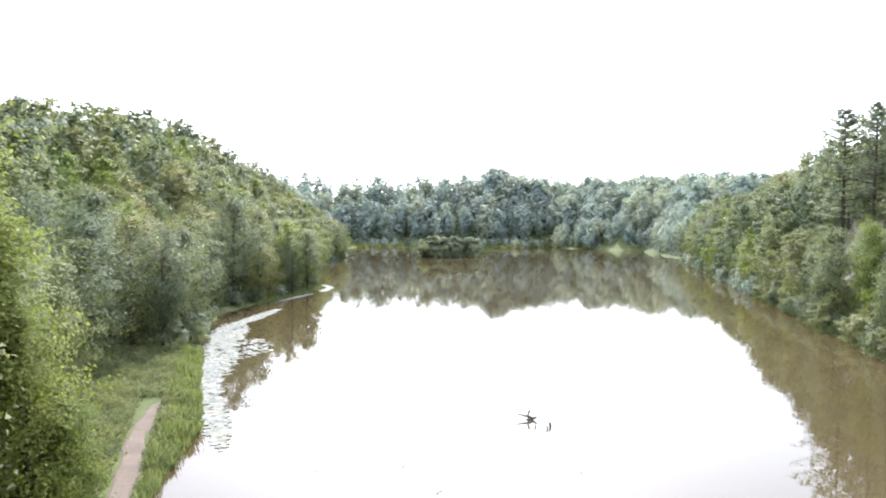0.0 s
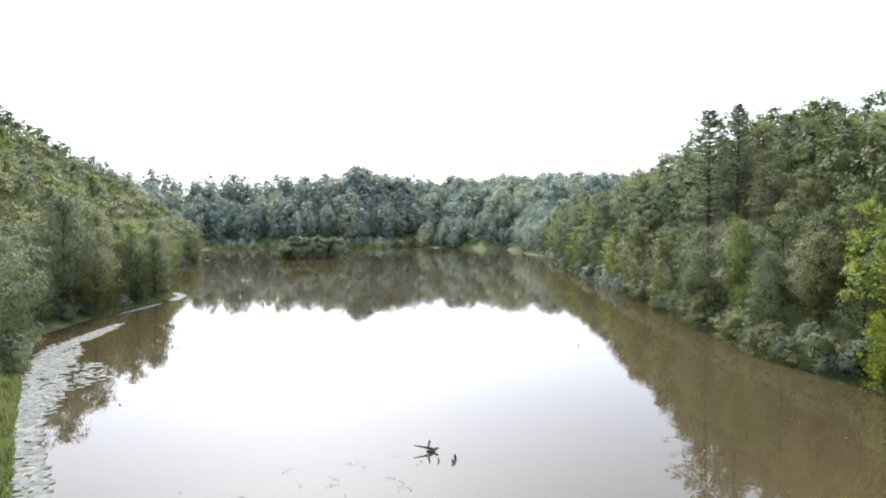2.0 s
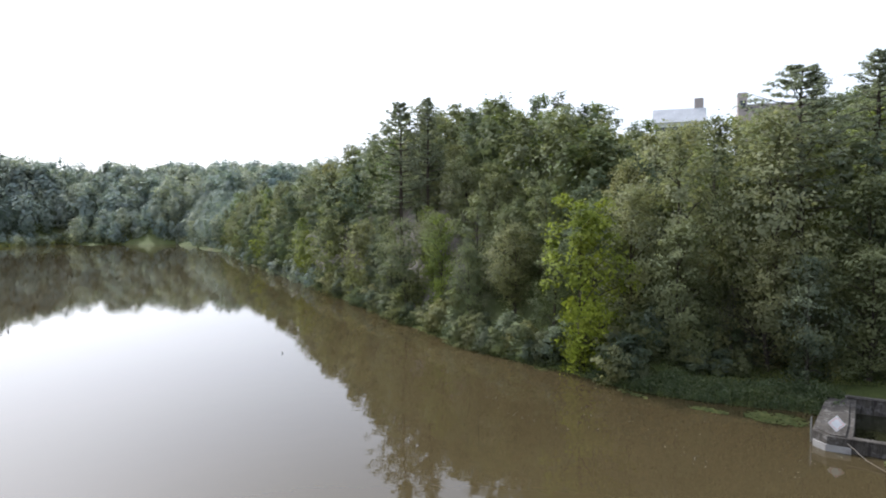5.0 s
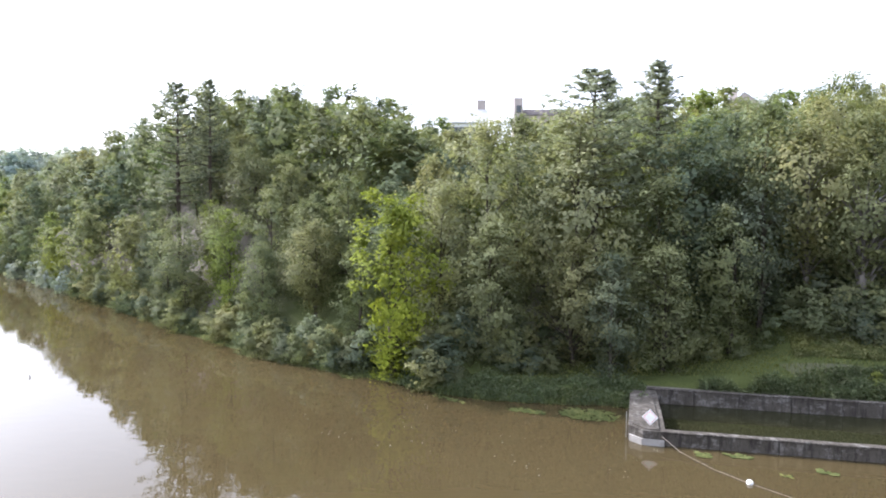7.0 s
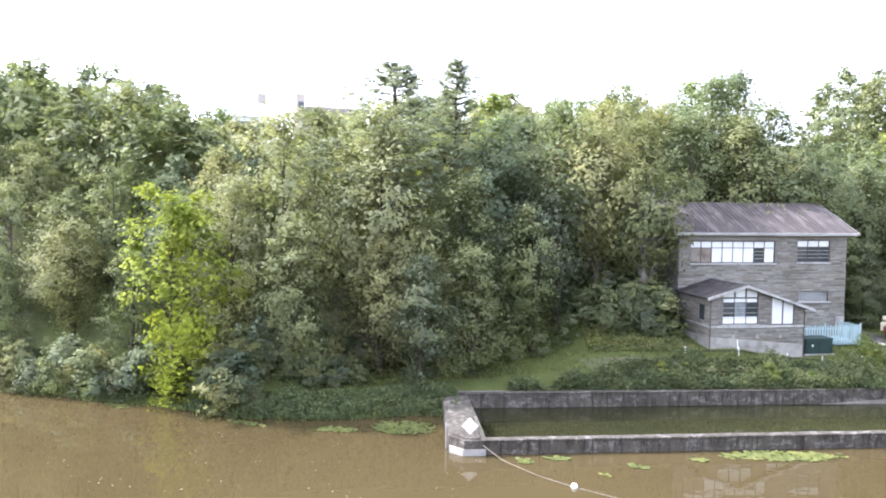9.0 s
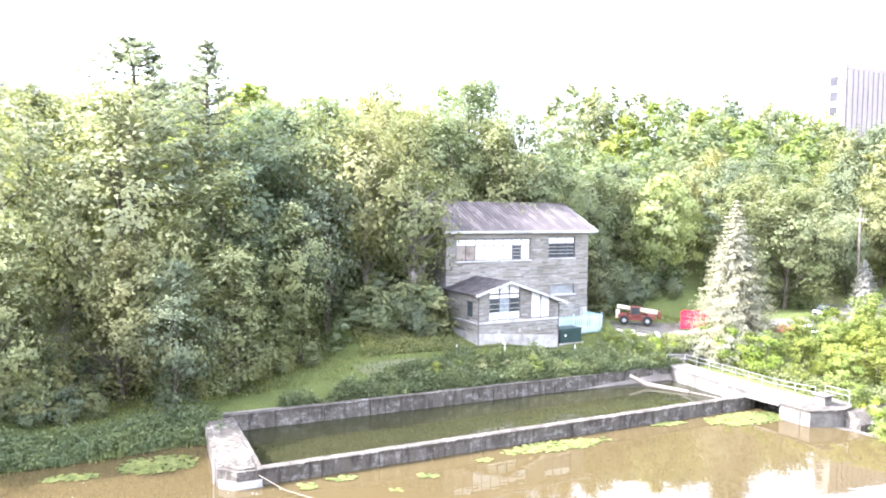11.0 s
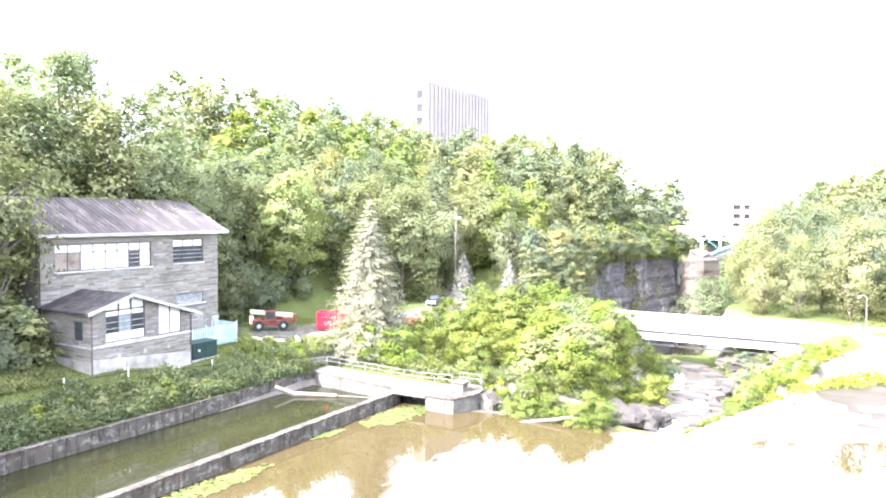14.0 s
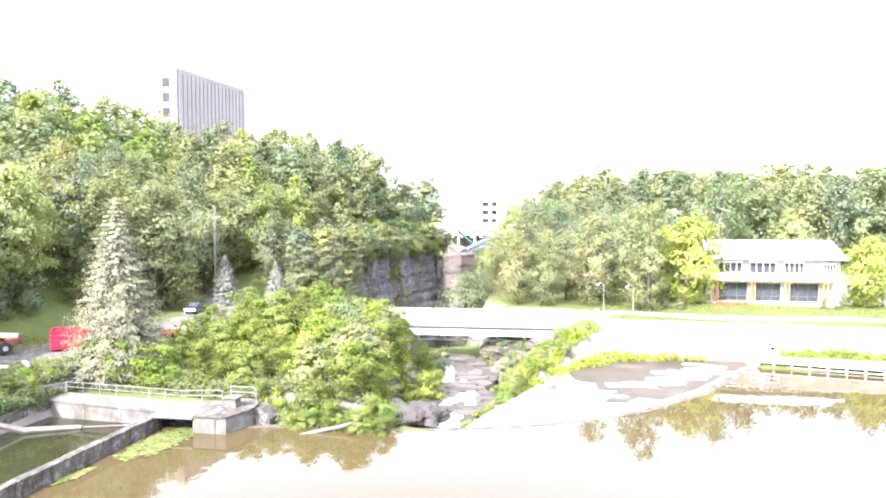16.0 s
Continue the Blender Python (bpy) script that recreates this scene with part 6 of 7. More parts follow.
# ---- driftwood in the lake ----
snag = thing("driftwood_snag", pose(30.5, 64.0, 0, 0, 0, -30), "dark twisted driftwood snag rising from the lake", "driftwood")
part("stem", tube([(-1.2, 0, 0.55), (-0.5, 0, 0.42), (0.1, 0, 0.32), (0.55, 0.05, 0.18), (0.9, 0, 0.35)], [0.03, 0.08, 0.12, 0.11, 0.05], 6), DRIFT, snag)
part("fork", tube([(-0.1, 0, 0.05), (0.3, 0, 0.02), (0.6, 0, 0.12), (0.95, 0, 0.32)], [0.08, 0.12, 0.1, 0.04], 6), DRIFT, snag)
part("stub", tube([(0.15, 0, -0.1), (0.05, 0, 0.4), (0.18, 0, 0.9), (0.12, 0, 1.05)], [0.12, 0.09, 0.09, 0.05], 6), DRIFT, snag)
part("twig", tube([(0.15, -0.6, -0.1), (0.3, -0.6, 0.3)], [0.04, 0.02], 5), DRIFT, snag)
for x, y, s in ((31.6, 61.2, 0.5), (31.0, 60.6, 0.35), (30.2, 61.5, 0.3), (49, 205, 0.9), (46, 173, 0.8), (63, 150, 0.5), (75, 96, 0.3)):
    stump = thing("stump", pose(x, y, 0, 0, 0, x * 40), "dark stump breaking the lake surface", "stump", "stumps in the lake")
    part("wood", tube([(0, 0, -0.3), (0.05 * s, 0, 0.5 * s), (0.35 * s, 0.1, 0.95 * s)], [0.3 * s, 0.22 * s, 0.1 * s], 6), DRIFT, stump)
log = thing("stranded_log", pose(57.5, -25.3, 0.08, 0, -6, 205), "grey bare log stranded on the dam crest", "log")
part("stem", tube([(-3.4, 0, 0.0), (-1, 0.1, 0.12), (1.2, -0.05, 0.25), (3.4, 0.1, 0.55)], [0.1, 0.17, 0.16, 0.1], 7), LOG, log)
part("branch", tube([(2.2, 0, 0.3), (2.7, -0.5, 0.6), (3.0, -0.7, 0.9)], [0.09, 0.06, 0.03], 5), LOG, log)


# ---- floating leaves ----
def floats(name, patches, mat, size, label, category, seed, lift=0.015):
    """Patches (x, y, rx, ry, turn, count) of flat round leaves on the water."""
    rng = np.random.default_rng(seed)
    vs, n = [], 0
    for x, y, rx, ry, turn, count in patches:
        r, a = np.sqrt(rng.uniform(0, 1, count)) * rng.uniform(0.75, 1.1, count), rng.uniform(0, 2 * math.pi, count)
        u, w = r * np.cos(a) * rx, r * np.sin(a) * ry
        c, s = math.cos(radians(turn)), math.sin(radians(turn))
        px, py = x + u * c - w * s, y + u * s + w * c
        k = rng.uniform(0.6, 1.3, count) * size
        ang = rng.uniform(0, 6.28, count)
        z = lift + rng.uniform(0, 0.03, count)
        ring = [np.stack([px + np.cos(ang + t) * k, py + np.sin(ang + t) * k, z + rng.uniform(0, 0.04, count)], 1) for t in (0, 1.1, 2.1, 3.1, 4.2, 5.2)]
        vs.append(np.stack(ring, 1).reshape(-1, 3))
    v = np.concatenate(vs)
    tagged(link(name, mesh_np(name, v, np.arange(len(v)).reshape(-1, 6)), mat), label, category, kind="stuff")


floats("lily_pads", [(70.4, 2.0, 5.0, 1.2, 88, 420), (71.7, -11.2, 1.8, 0.55, 86, 80), (70.2, -19.4, 4.7, 1.75, 86, 760), (69.8, 23.1, 0.9, 0.6, 60, 34), (70.3, 20.4, 1.1, 0.5, 80, 34), (68.4, 14.4, 0.9, 0.45, 60, 20), (69.7, 9.1, 0.8, 0.5, 60, 24), (66.8, 17.5, 0.6, 0.3, 60, 9), (78.3, 32.6, 2.9, 1.9, 80, 330), (77.8, 38.6, 2.0, 0.8, 80, 90), (79.8, 47.0, 2.2, 0.5, 65, 40), (85.6, 61.0, 1.6, 0.6, 60, 40), (93.0, 79.0, 3.5, 0.6, 60, 60)], PAD, 0.2, "yellow-green lily pads floating beside the basin wall", "lily pads", 1)
floats("pond_weed", [(0.6, 92, 13, 1.4, 90, 380), (1.8, 110, 16, 2.6, 90, 620), (1.2, 74, 10, 1.2, 92, 260), (3.5, 128, 13, 3.0, 84, 900), (8.5, 146, 15, 1.6, 66, 600), (6.0, 112, 9, 3.5, 80, 160), (20.5, 182, 10, 1.0, 58, 330), (31.5, 201, 7, 1.2, 70, 360), (33.2, 210, 6, 1.1, 95, 300), (72, 374, 6, 0.8, 60, 120)], WEED, 0.38, "pale pond weed floating along the marshy shore", "pond weed", 2)
drift_rng = np.random.default_rng(9)
floats("floating_specks", [(drift_rng.uniform(8, 30), drift_rng.uniform(48, 66), 0.8, 0.3, drift_rng.uniform(0, 180), int(drift_rng.uniform(3, 12))) for _ in range(30)] + [(drift_rng.uniform(62, 78), drift_rng.uniform(24, 62), 2.5, 1.5, 60, 5) for _ in range(16)], WEED, 0.055, "pale specks drifting on the lake", "specks", 4)


# ---- herbs, reeds and grass ----
def herbs(name, area, count, height, mat, label, category, seed, leaf=0.16, tall=None, keep=None):
    """Upright plants of several leaves each over an area (x0, x1, y0, y1)."""
    rng = np.random.default_rng(seed)
    x, y = rng.uniform(area[0], area[1], count), rng.uniform(area[2], area[3], count)
    ok = ~inside(x, y, LAKE)
    if keep:
        ok &= keep(x, y)
    x, y = x[ok], y[ok]
    z = land(x, y)
    clump = 0.55 + 0.45 * np.clip(ripple(x, y, 1.1, seed) + 0.4 * ripple(x, y, 2.7, seed), -1, 1)
    h = height * clump * rng.uniform(0.6, 1.25, len(x))
    cs, ns = [], []
    for j in range(4):
        f = (j + rng.uniform(0.2, 1, len(x))) / 4
        cs.append(np.stack([x + rng.normal(0, 0.14, len(x)), y + rng.normal(0, 0.14, len(x)), z + h * f], 1))
        ns.append(np.stack([rng.normal(0, 0.6, len(x)), rng.normal(0, 0.6, len(x)), np.full(len(x), 0.8)], 1))
    v, f = leaves(np.concatenate(cs), np.concatenate(ns), leaf, rng, 0.5)
    tagged(link(name, mesh_np(name, v, f), mat), label, category, kind="stuff")


def blades(name, area, count, height, mat, label, category, seed, keep=None, width=0.035):
    """Bent grass or reed blades."""
    rng = np.random.default_rng(seed)
    x, y = rng.uniform(area[0], area[1], count), rng.uniform(area[2], area[3], count)
    ok = np.ones(count, bool) if keep is None else keep(x, y)
    x, y = x[ok], y[ok]
    n = len(x)
    z = np.maximum(land(x, y), -0.1)
    h = height * rng.uniform(0.55, 1.2, n) * (0.75 + 0.35 * ripple(x, y, 0.8, seed))
    a = rng.uniform(0, 6.28, n)
    bx, by = np.cos(a) * h * 0.3, np.sin(a) * h * 0.3
    wx, wy = -np.sin(a) * width, np.cos(a) * width
    v = np.stack([np.stack([x - wx, y - wy, z], 1), np.stack([x + wx, y + wy, z], 1), np.stack([x + wx * 0.8 + bx * 0.35, y + wy * 0.8 + by * 0.35, z + h * 0.65], 1), np.stack([x + bx, y + by, z + h], 1)], 1).reshape(-1, 3)
    tagged(link(name, mesh_np(name, v, np.arange(4 * n).reshape(n, 4)), mat), label, category, kind="stuff")


def near_shore(lo, hi):
    def test(x, y):
        d, _ = distance(x, y, LAKE + LAKE[:1])
        return (d >= lo) & (d <= hi) & (~inside(x, y, LAKE) | (d < 0.5))
    return test


herbs("basin_weeds", (85.9, 89.6, -24, 22), 13000, 1.9, HERB, "rank green weeds along the back of the basin", "weeds", 41, keep=lambda x, y: x < 89.6 - 3.2 * smooth(4, 21, y) + 0.5 * ripple(x, y, 0.8, 6))
herbs("bank_weeds", (73.5, 92, 27.5, 54), 16000, 1.5, HERB, "tall weeds on the grassy lake bank", "weeds", 42, keep=near_shore(0.0, 4.2))
herbs("deck_weeds", (86.4, 91.5, -30, -17), 7000, 1.5, HERB, "weeds beside the concrete deck", "weeds", 58)
herbs("house_weeds", (91, 97, 0, 12), 2600, 0.8, HERB, "weeds at the corner of the house", "weeds", 43)
herbs("marsh_herbs", (-14, -1, 44, 112), 12000, 1.0, LEAF, "tangled marsh herbs beside the trail", "herbs", 44, keep=lambda x, y: (np.abs(x + 5.3) > 1.1) | (y > 82))
herbs("marsh_tufts", (-14, 0, 44, 112), 9000, 1.9, LEAF_OLIVE, "tall grey-green tufts in the marsh", "herbs", 57, leaf=0.13, keep=lambda x, y: ((np.abs(x + 5.3) > 1.5) | (y > 82)) & (ripple(x, y, 0.55, 2) + 0.5 * ripple(x, y, 1.3, 4) > 0.15))
blades("marsh_reeds", (-6, 0.5, 44, 112), 12000, 1.5, REED, "bright reeds at the marsh edge", "reeds", 45, keep=lambda x, y: near_shore(0, 2.6)(x, y) & (np.abs(x + 5.2) > 1.2))
blades("bank_reeds", (72, 95, 28, 80), 9000, 1.0, REED, "reeds at the foot of the wooded bank", "reeds", 46, keep=near_shore(0, 1.6))
blades("point_reeds", (10, 40, 160, 236), 6000, 1.6, REED, "reeds on the low point", "reeds", 47, keep=near_shore(0, 4), width=0.08)
blades("lawn_grass", (80, 106, -40, 48), 56000, 0.28, REED, "mown grass round the house", "grass", 48, keep=lambda x, y: (x > 88.6) | ((y > 29.5) & (x > 82.5)), width=0.05)
blades("far_reeds", (85, 300, 395, 530), 16000, 2.2, REED, "pale reed beds at the end of the lake", "reeds", 49, keep=lambda x, y: near_shore(0, 14)(x, y) & ~inside(x, y, LAKE), width=0.25)
herbs("shelf_scrub", (20, 46, -70, -44), 6000, 1.3, LEAF_BRIGHT, "sunlit scrub beside the spillway shelf", "scrub", 50, keep=lambda x, y: inside(x, y, [(46, -46), (43, -44), (37, -58), (30, -65), (19, -67.5), (19, -69.6), (33, -69.6), (40, -66)]), leaf=0.2)
herbs("wall_scrub", (-32, 11, -69.5, -65.6), 5000, 1.7, LEAF_BRIGHT, "sunlit scrub below the retaining wall", "scrub", 51, leaf=0.2)
blades("lodge_lawn", (-34, 34, -94, -72), 14000, 0.25, REED, "sunlit lawn before the lodge", "grass", 52, keep=lambda x, y: (y < -83) | (y > -77), width=0.06)
herbs("dam_weeds", (53, 88, -34, -25.4), 8000, 1.1, HERB, "rank weeds behind the concrete deck", "weeds", 54, leaf=0.18, keep=lambda x, y: (y < -29.3) | ((x < 65.6) & ((y < -27.0) | (x < 62.4))))
herbs("flower_bed", (10.5, 15.5, -93.6, -92.2), 500, 0.6, FLOWER, "orange flowers in a bed before the lodge", "flowers", 53)

# ---- rocks and cascade below the dam ----
rock_rng = np.random.default_rng(13)


def boulder(x, y, z, s, mat=ROCK_TAN, tall=0.5):
    b = bmesh.new()
    bmesh.ops.create_icosphere(b, subdivisions=2 if s < 1.25 else 4, radius=1.0)
    o = rock_rng.uniform(0, 50)
    for v in b.verts:
        bed = 0.2 * noise.noise(Vector((o, v.co.x * 0.4, round(v.co.z * 4) * 1.7))) if s > 1.25 else 0.0
        k = 1 + 0.35 * noise.noise(v.co * 1.3 + Vector((o, 0, 0))) + 0.12 * noise.noise(v.co * 4 + Vector((0, o, 0))) + bed
        v.co = Vector((v.co.x * k * s, v.co.y * k * s * 0.8, v.co.z * k * s * tall))
    t = part("boulder", b, mat, None)
    t.matrix_world = pose(x, y, z, 0, 0, rock_rng.uniform(0, 360))
    tagged(t, "tan weathered boulder in the creek bed", "boulder", "boulders below the dam")


for _ in range(42):
    f = rock_rng.uniform(0, 1)
    gx0 = 50 + 4 * max(0, f - 0.5) * 2
    x, y = gx0 + rock_rng.normal(0, 4.2), -32 - 38 * f
    boulder(x, y, ground_z(x, y) + 0.1, rock_rng.uniform(0.4, 1.5))
# bank boulders coloured dark for the shade under the bushes
for x, y, s in ((55.8, -32.0, 2.4), (57.6, -31.5, 2.0), (53.4, -33.6, 2.7), (51.6, -35.2, 2.1), (50.3, -36.6, 1.3)):
    boulder(x, y, -1.15, s, ROCK_WET_SHADE, 0.68)


for _ in range(30):
    x, y = rock_rng.uniform(41, 55), rock_rng.uniform(-82, -57)
    boulder(x, y, ground_z(x, y) + 0.05, rock_rng.uniform(0.7, 2.2))


def ledges():
    """Flat shale ledges that step down the creek bed."""
    for k in range(6, 34):
        f = k / 30
        x, y = 48.5 + 3.5 * f + rock_rng.normal(0, 2.0), -31.5 - 38 * f
        w, d = rock_rng.uniform(2.5, 6), rock_rng.uniform(0.5, 1.5)
        pts = [(w / 2 * math.cos(a) * rock_rng.uniform(0.75, 1.1), d * math.sin(a) * rock_rng.uniform(0.7, 1.1)) for a in np.linspace(0, 2 * math.pi, 11)[:-1]]
        t = part("rock_ledge", prism(pts, -0.5, 0.18), (ROCK_WET_SHADE, ROCK_TAN)[k % 2], None)
        t.matrix_world = pose(x, y, max(ground_z(x, y), -1.9 - 1.1 * f) + 0.02 + 0.2 * rock_rng.uniform(), 0, 0, rock_rng.uniform(-20, 20))
        tagged(t, "flat tan shale ledge in the creek bed", "rock ledge", "ledges below the dam")


ledges()
shelf_rng = np.random.default_rng(23)
for k in range(44):
    f = shelf_rng.uniform(0, 1)
    x, y = 44 - 28 * f + shelf_rng.normal(0, 1.2), -34 - 30 * f + shelf_rng.normal(-2.5, 2.0)
    if not inside(np.array([x]), np.array([y]), [(39.5, -38.5), (19, -60), (17, -66.5), (30, -66.5), (36, -54)])[0] or inside(np.array([x]), np.array([y]), LAKE)[0]:
        continue
    w, d = shelf_rng.uniform(1.5, 6.0), shelf_rng.uniform(0.18, 0.75)
    pts = [(w / 2 * math.cos(a) * shelf_rng.uniform(0.45, 1.3), d * math.sin(a) * shelf_rng.uniform(0.25, 1.5)) for a in np.linspace(0, 2 * math.pi, 23)[:-1]]
    t = part("rock_ledge", prism(pts, -0.2, 0.07), CONCRETE_PALE, None)
    t.matrix_world = pose(x, y, -0.62 + 0.003 * k, 0, 0, shelf_rng.uniform(-12, 30))
    tagged(t, "pale dry ledge on the spillway shelf", "rock ledge", "ledges on the shelf")


def cascade(name, pts, width, mat, label):
    """Water running down over the ledges, in a broken sheet."""
    bm, prev = bmesh.new(), None
    pts = [Vector(p) for p in pts]
    fine = [a.lerp(b, i / 8) for a, b in zip(pts, pts[1:]) for i in range(8)] + [pts[-1]]
    for i, p in enumerate(fine):
        row = []
        for k in range(9):
            u = (k / 8 - 0.5) * width * (1 + 0.25 * math.sin(i * 0.9))
            x, y = p.x + u, p.y + 0.25 * math.sin(u * 2 + i)
            row.append(bm.verts.new((x, y, p.z + 0.12 * noise.noise(Vector((x * 1.5, y * 1.5, 0))))))
        if prev:
            for a, b, c, d in zip(prev, prev[1:], row[1:], row):
                bm.faces.new((a, b, c, d))
        prev = row
    bmesh.ops.recalc_face_normals(bm, faces=bm.faces)
    tagged(part(name, bm, mat, None), label, "water", kind="structure")


cascade("water_creek", [(48.0, -30.2, -0.35), (48.8, -33, -1.4), (49.5, -37, -1.9), (50, -45, -2.1), (50.6, -52, -2.35), (53, -66, -2.75), (58, -77, -3.2)], 7.0, WATER_CREEK, "brown creek running down from the dam")
for path, wide in (([(46.8, -30.0, -0.22), (47.8, -32.5, -1.15), (48.6, -35.5, -1.7), (49.4, -39.5, -1.85)], 2.4), ([(51.5, -40, -1.85), (50.5, -45, -2.0), (49.5, -49, -2.15)], 1.6), ([(48.2, -44, -2.0), (49.2, -50, -2.2), (51.5, -57, -2.4)], 1.1), ([(53.5, -55, -2.35), (54.0, -60, -2.5), (56.0, -66, -2.65)], 1.4)):
    cascade("water_foam", path, wide, FOAM, "white water tumbling below the dam")


# ---- the woods ----
def spots(x0, x1, y0, y1, tries, gap, dmin, dmax, h0, h1, seed, side=0):
    """Places for trees, spaced apart, at given distances from the shore."""
    rng = np.random.default_rng(seed)
    x, y = rng.uniform(x0, x1, tries), rng.uniform(y0, y1, tries)
    r, h, w = rng.uniform(0, 1, tries), rng.uniform(h0, h1, tries), rng.uniform(0.9, 1.25, tries)
    d, _ = distance(x, y, LAKE + LAKE[:1])
    ok = ~clear(x, y) & ((dmax == 0) | ((d >= dmin) & (d <= dmax)))
    if side:
        ok &= (x - 40 - 0.31 * y) * side > 0
    z = land(x, y)
    out = []
    for i in np.nonzero(ok)[0]:
        if free(x[i], y[i], gap):
            out.append((x[i], y[i], z[i], h[i], w[i], r[i]))
    return out


def wood(kinds, places, label, group, name="tree", category="tree", sink=0.2):
    for x, y, z, h, w, r in places:
        trunk, crown, kh = kinds[int(r * 997) % len(kinds)]
        s = h / kh
        ob = thing(name, pose(x, y, z - sink, 0, 0, r * 3600) @ Matrix.Diagonal((s * w, s * w, s, 1)), label, category, group)
        link("trunk", trunk, None, ob)
        link("crown", crown, None, ob)


# trees that stand out
def stand(kind, x, y, h, label, name="tree", category="tree", **more):
    plant(kind, x, y, h, label, category, name=name, **more)
    TAKEN.append((x, y))


stand(BRIGHT, 86.0, 55.2, 21.5, "tall bright yellow-green tree at the water's edge", turn=40)
TAKEN.extend([(83.4, 52.6), (84.4, 54.2), (85.2, 56.4), (86.2, 58.0), (83.6, 50.8), (86.8, 53.6)])
for x, y, h, k, w in ((112, 26, 25.5, 1, 1.35), (105, 34, 27.3, 0, 1.6), (125, -23, 23, 1, 1.2)):
    stand(PINE[k], x, y, h, "tall dark pine rising above the wood", "pine_tree", "pine tree", wide=w)
for x, y, h in ((123.5, 111.2, 33.5), (124.5, 105, 28)):
    stand(PINE[int(x) % 3], x, y, h, "ragged pine on the skyline of the bank", "pine_tree", "pine tree")
for x, y, h, k in ((98, 15, 18, 1), (95.5, 18.5, 17, 7), (104, 13, 23, 0), (95.5, 26, 22, 2), (101, 22, 25, 1), (103, 44, 21, 5), (99, 54, 17, 4)):
    stand(BIG[k], x, y, h, "large spreading tree on the grassy bank")
for x, y, h in ((97, 36, 27), (94, 46, 23), (91.5, 51, 18)):
    stand(SUN_OLIVE, x, y, h, "tall olive tree paled for sun from the lake side")
stand(SPRUCE, 85.5, -33.5, 18.6, "pale blue-green spruce beside the drive", "spruce_tree", "spruce tree", sink=0.2)
stand(SILVER, 96.0, -72.5, 8.6, "silvery young spruce beside the drive", "spruce_tree", "spruce tree")
stand(SILVER, 87.5, -74.0, 7.6, "silvery young spruce beside the drive", "spruce_tree", "spruce tree")
for x, y, h in ((109.8, -42.8, 18.5), (113.5, -48, 18)):
    stand(LIGHT, x, y, h, "light green tree on the lawn behind the drive")
for x, y, h, k, w in ((-13.5, 47, 27, 0, 1.0), (-10.5, 45, 20, 0, 1.0), (-8.8, 43.5, 14.5, 0, 1.05), (-7.3, 46.5, 9, 0, 1.25), (-14.5, 55, 20, 0, 1.0), (-10.2, 50.5, 10.5, 0, 1.1), (-19, 58, 22, 1, 1.2), (-15, 62, 14, 0, 1.1)):
    stand(NEAR[k], x, y, h, "sunlit leafy tree beside the marsh trail", wide=w)
for x, y, h, k in ((-6, 113, 18, 1), (-11, 118, 21, 2), (-4, 124, 18, 5), (-17, 112, 19, 0), (-3, 137, 20, 0), (6, 172, 25, 5), (12, 190, 24, 2), (0, 165, 19, 1), (18, 206, 17, 5)):
    stand(BIG[k], x, y, h, "round-crowned tree on the marshy shore")
stand(GOLD, 19.7, -93.5, 15.5, "bright yellow-green tree beside the lodge")
stand(GOLD, -8.5, -96, 12, "golden-green round tree in front of the lodge")
stand(AIRY[1], 11, -121, 24, "tall pale-limbed tree behind the lodge")
stand(LIGHT, -2, -121, 15, "rounded light green tree behind the lodge")

stand(BIG[5], 107, -29.5, 12, "dark bushy tree at the end of the stone house")
stand(OLD, 98.4, 3.6, 20, "old tree with a thick pale trunk beside the house", turn=200)
# tall pale-limbed trees at the edge of the wood beside the house
for x, y, h, k in ((99.5, 9.5, 21, 0), (108, 6.5, 20, 0)):
    stand(AIRY[k], x, y, h, "open-crowned tree with pale limbs beside the house")

for x, y, h, k in ((63, -178, 25, 0), (59, -190, 25, 2), (66, -206, 26, 6), (47, -156, 22, 7), (52, -182, 24, 3)):
    stand(BIG[k], x, y, h, "tall tree on the far bank of the gorge")

for x, y, h, k in ((112, -6, 21, 7), (118, -12, 27, 0), (124, -17, 25, 8), (120, -24, 20, 2), (116, 2, 22, 3), (121.6, -27.5, 19, 0), (128, -21, 24, 5)):
    stand(BIG[k % 8], x, y, h, "tall tree on the hillside behind the stone house")

for x, y, h, k in ((114.4, -20.2, 27.0, 0), (111.6, -13.8, 27.0, 2), (117.1, -26.4, 20.0, 7)):
    stand(BIG[k], x, y, h, "tall tree rising behind the stone house roof")

# south bank along the lake: a front row of trees, then joined slopes
wood(BIG, spots(72, 140, 24, 128, 1500, 5.0, 2.5, 17, 11, 17, 3, 1), "leafy tree on the steep wooded bank", "trees on the south bank")
wood(BIG, spots(93, 125, -100, 26, 900, 5.4, 0, 0, 15, 22, 6), "tree in the wood behind the stone house", "trees behind the house")
wood(BIG[:6], spots(22, 62, -140, -84, 500, 5.4, 0, 0, 12, 18, 12), "dense leafy tree below the dam", "trees below the dam")
wood(BIG, spots(-30, 45, 108, 215, 900, 6.2, 2.0, 24, 13, 21, 18, -1), "tree on the wooded north shore", "trees on the north shore")
mass("slope_woods", MID, spots(86, 200, 26, 150, 1500, 6.2, 15, 62, 16, 22, 4, 1) + spots(120, 260, 120, 330, 1500, 6.0, 1.0, 40, 13, 20, 5, 1), "mixed woods on the steep south slope", "woods")
mass("hill_woods", MID, spots(118, 180, -170, 40, 800, 6.4, 0, 0, 17, 24, 7) + spots(78, 120, -190, -88, 800, 4.8, 0, 0, 13, 19, 14), "mixed woods on the hill above the house", "woods")
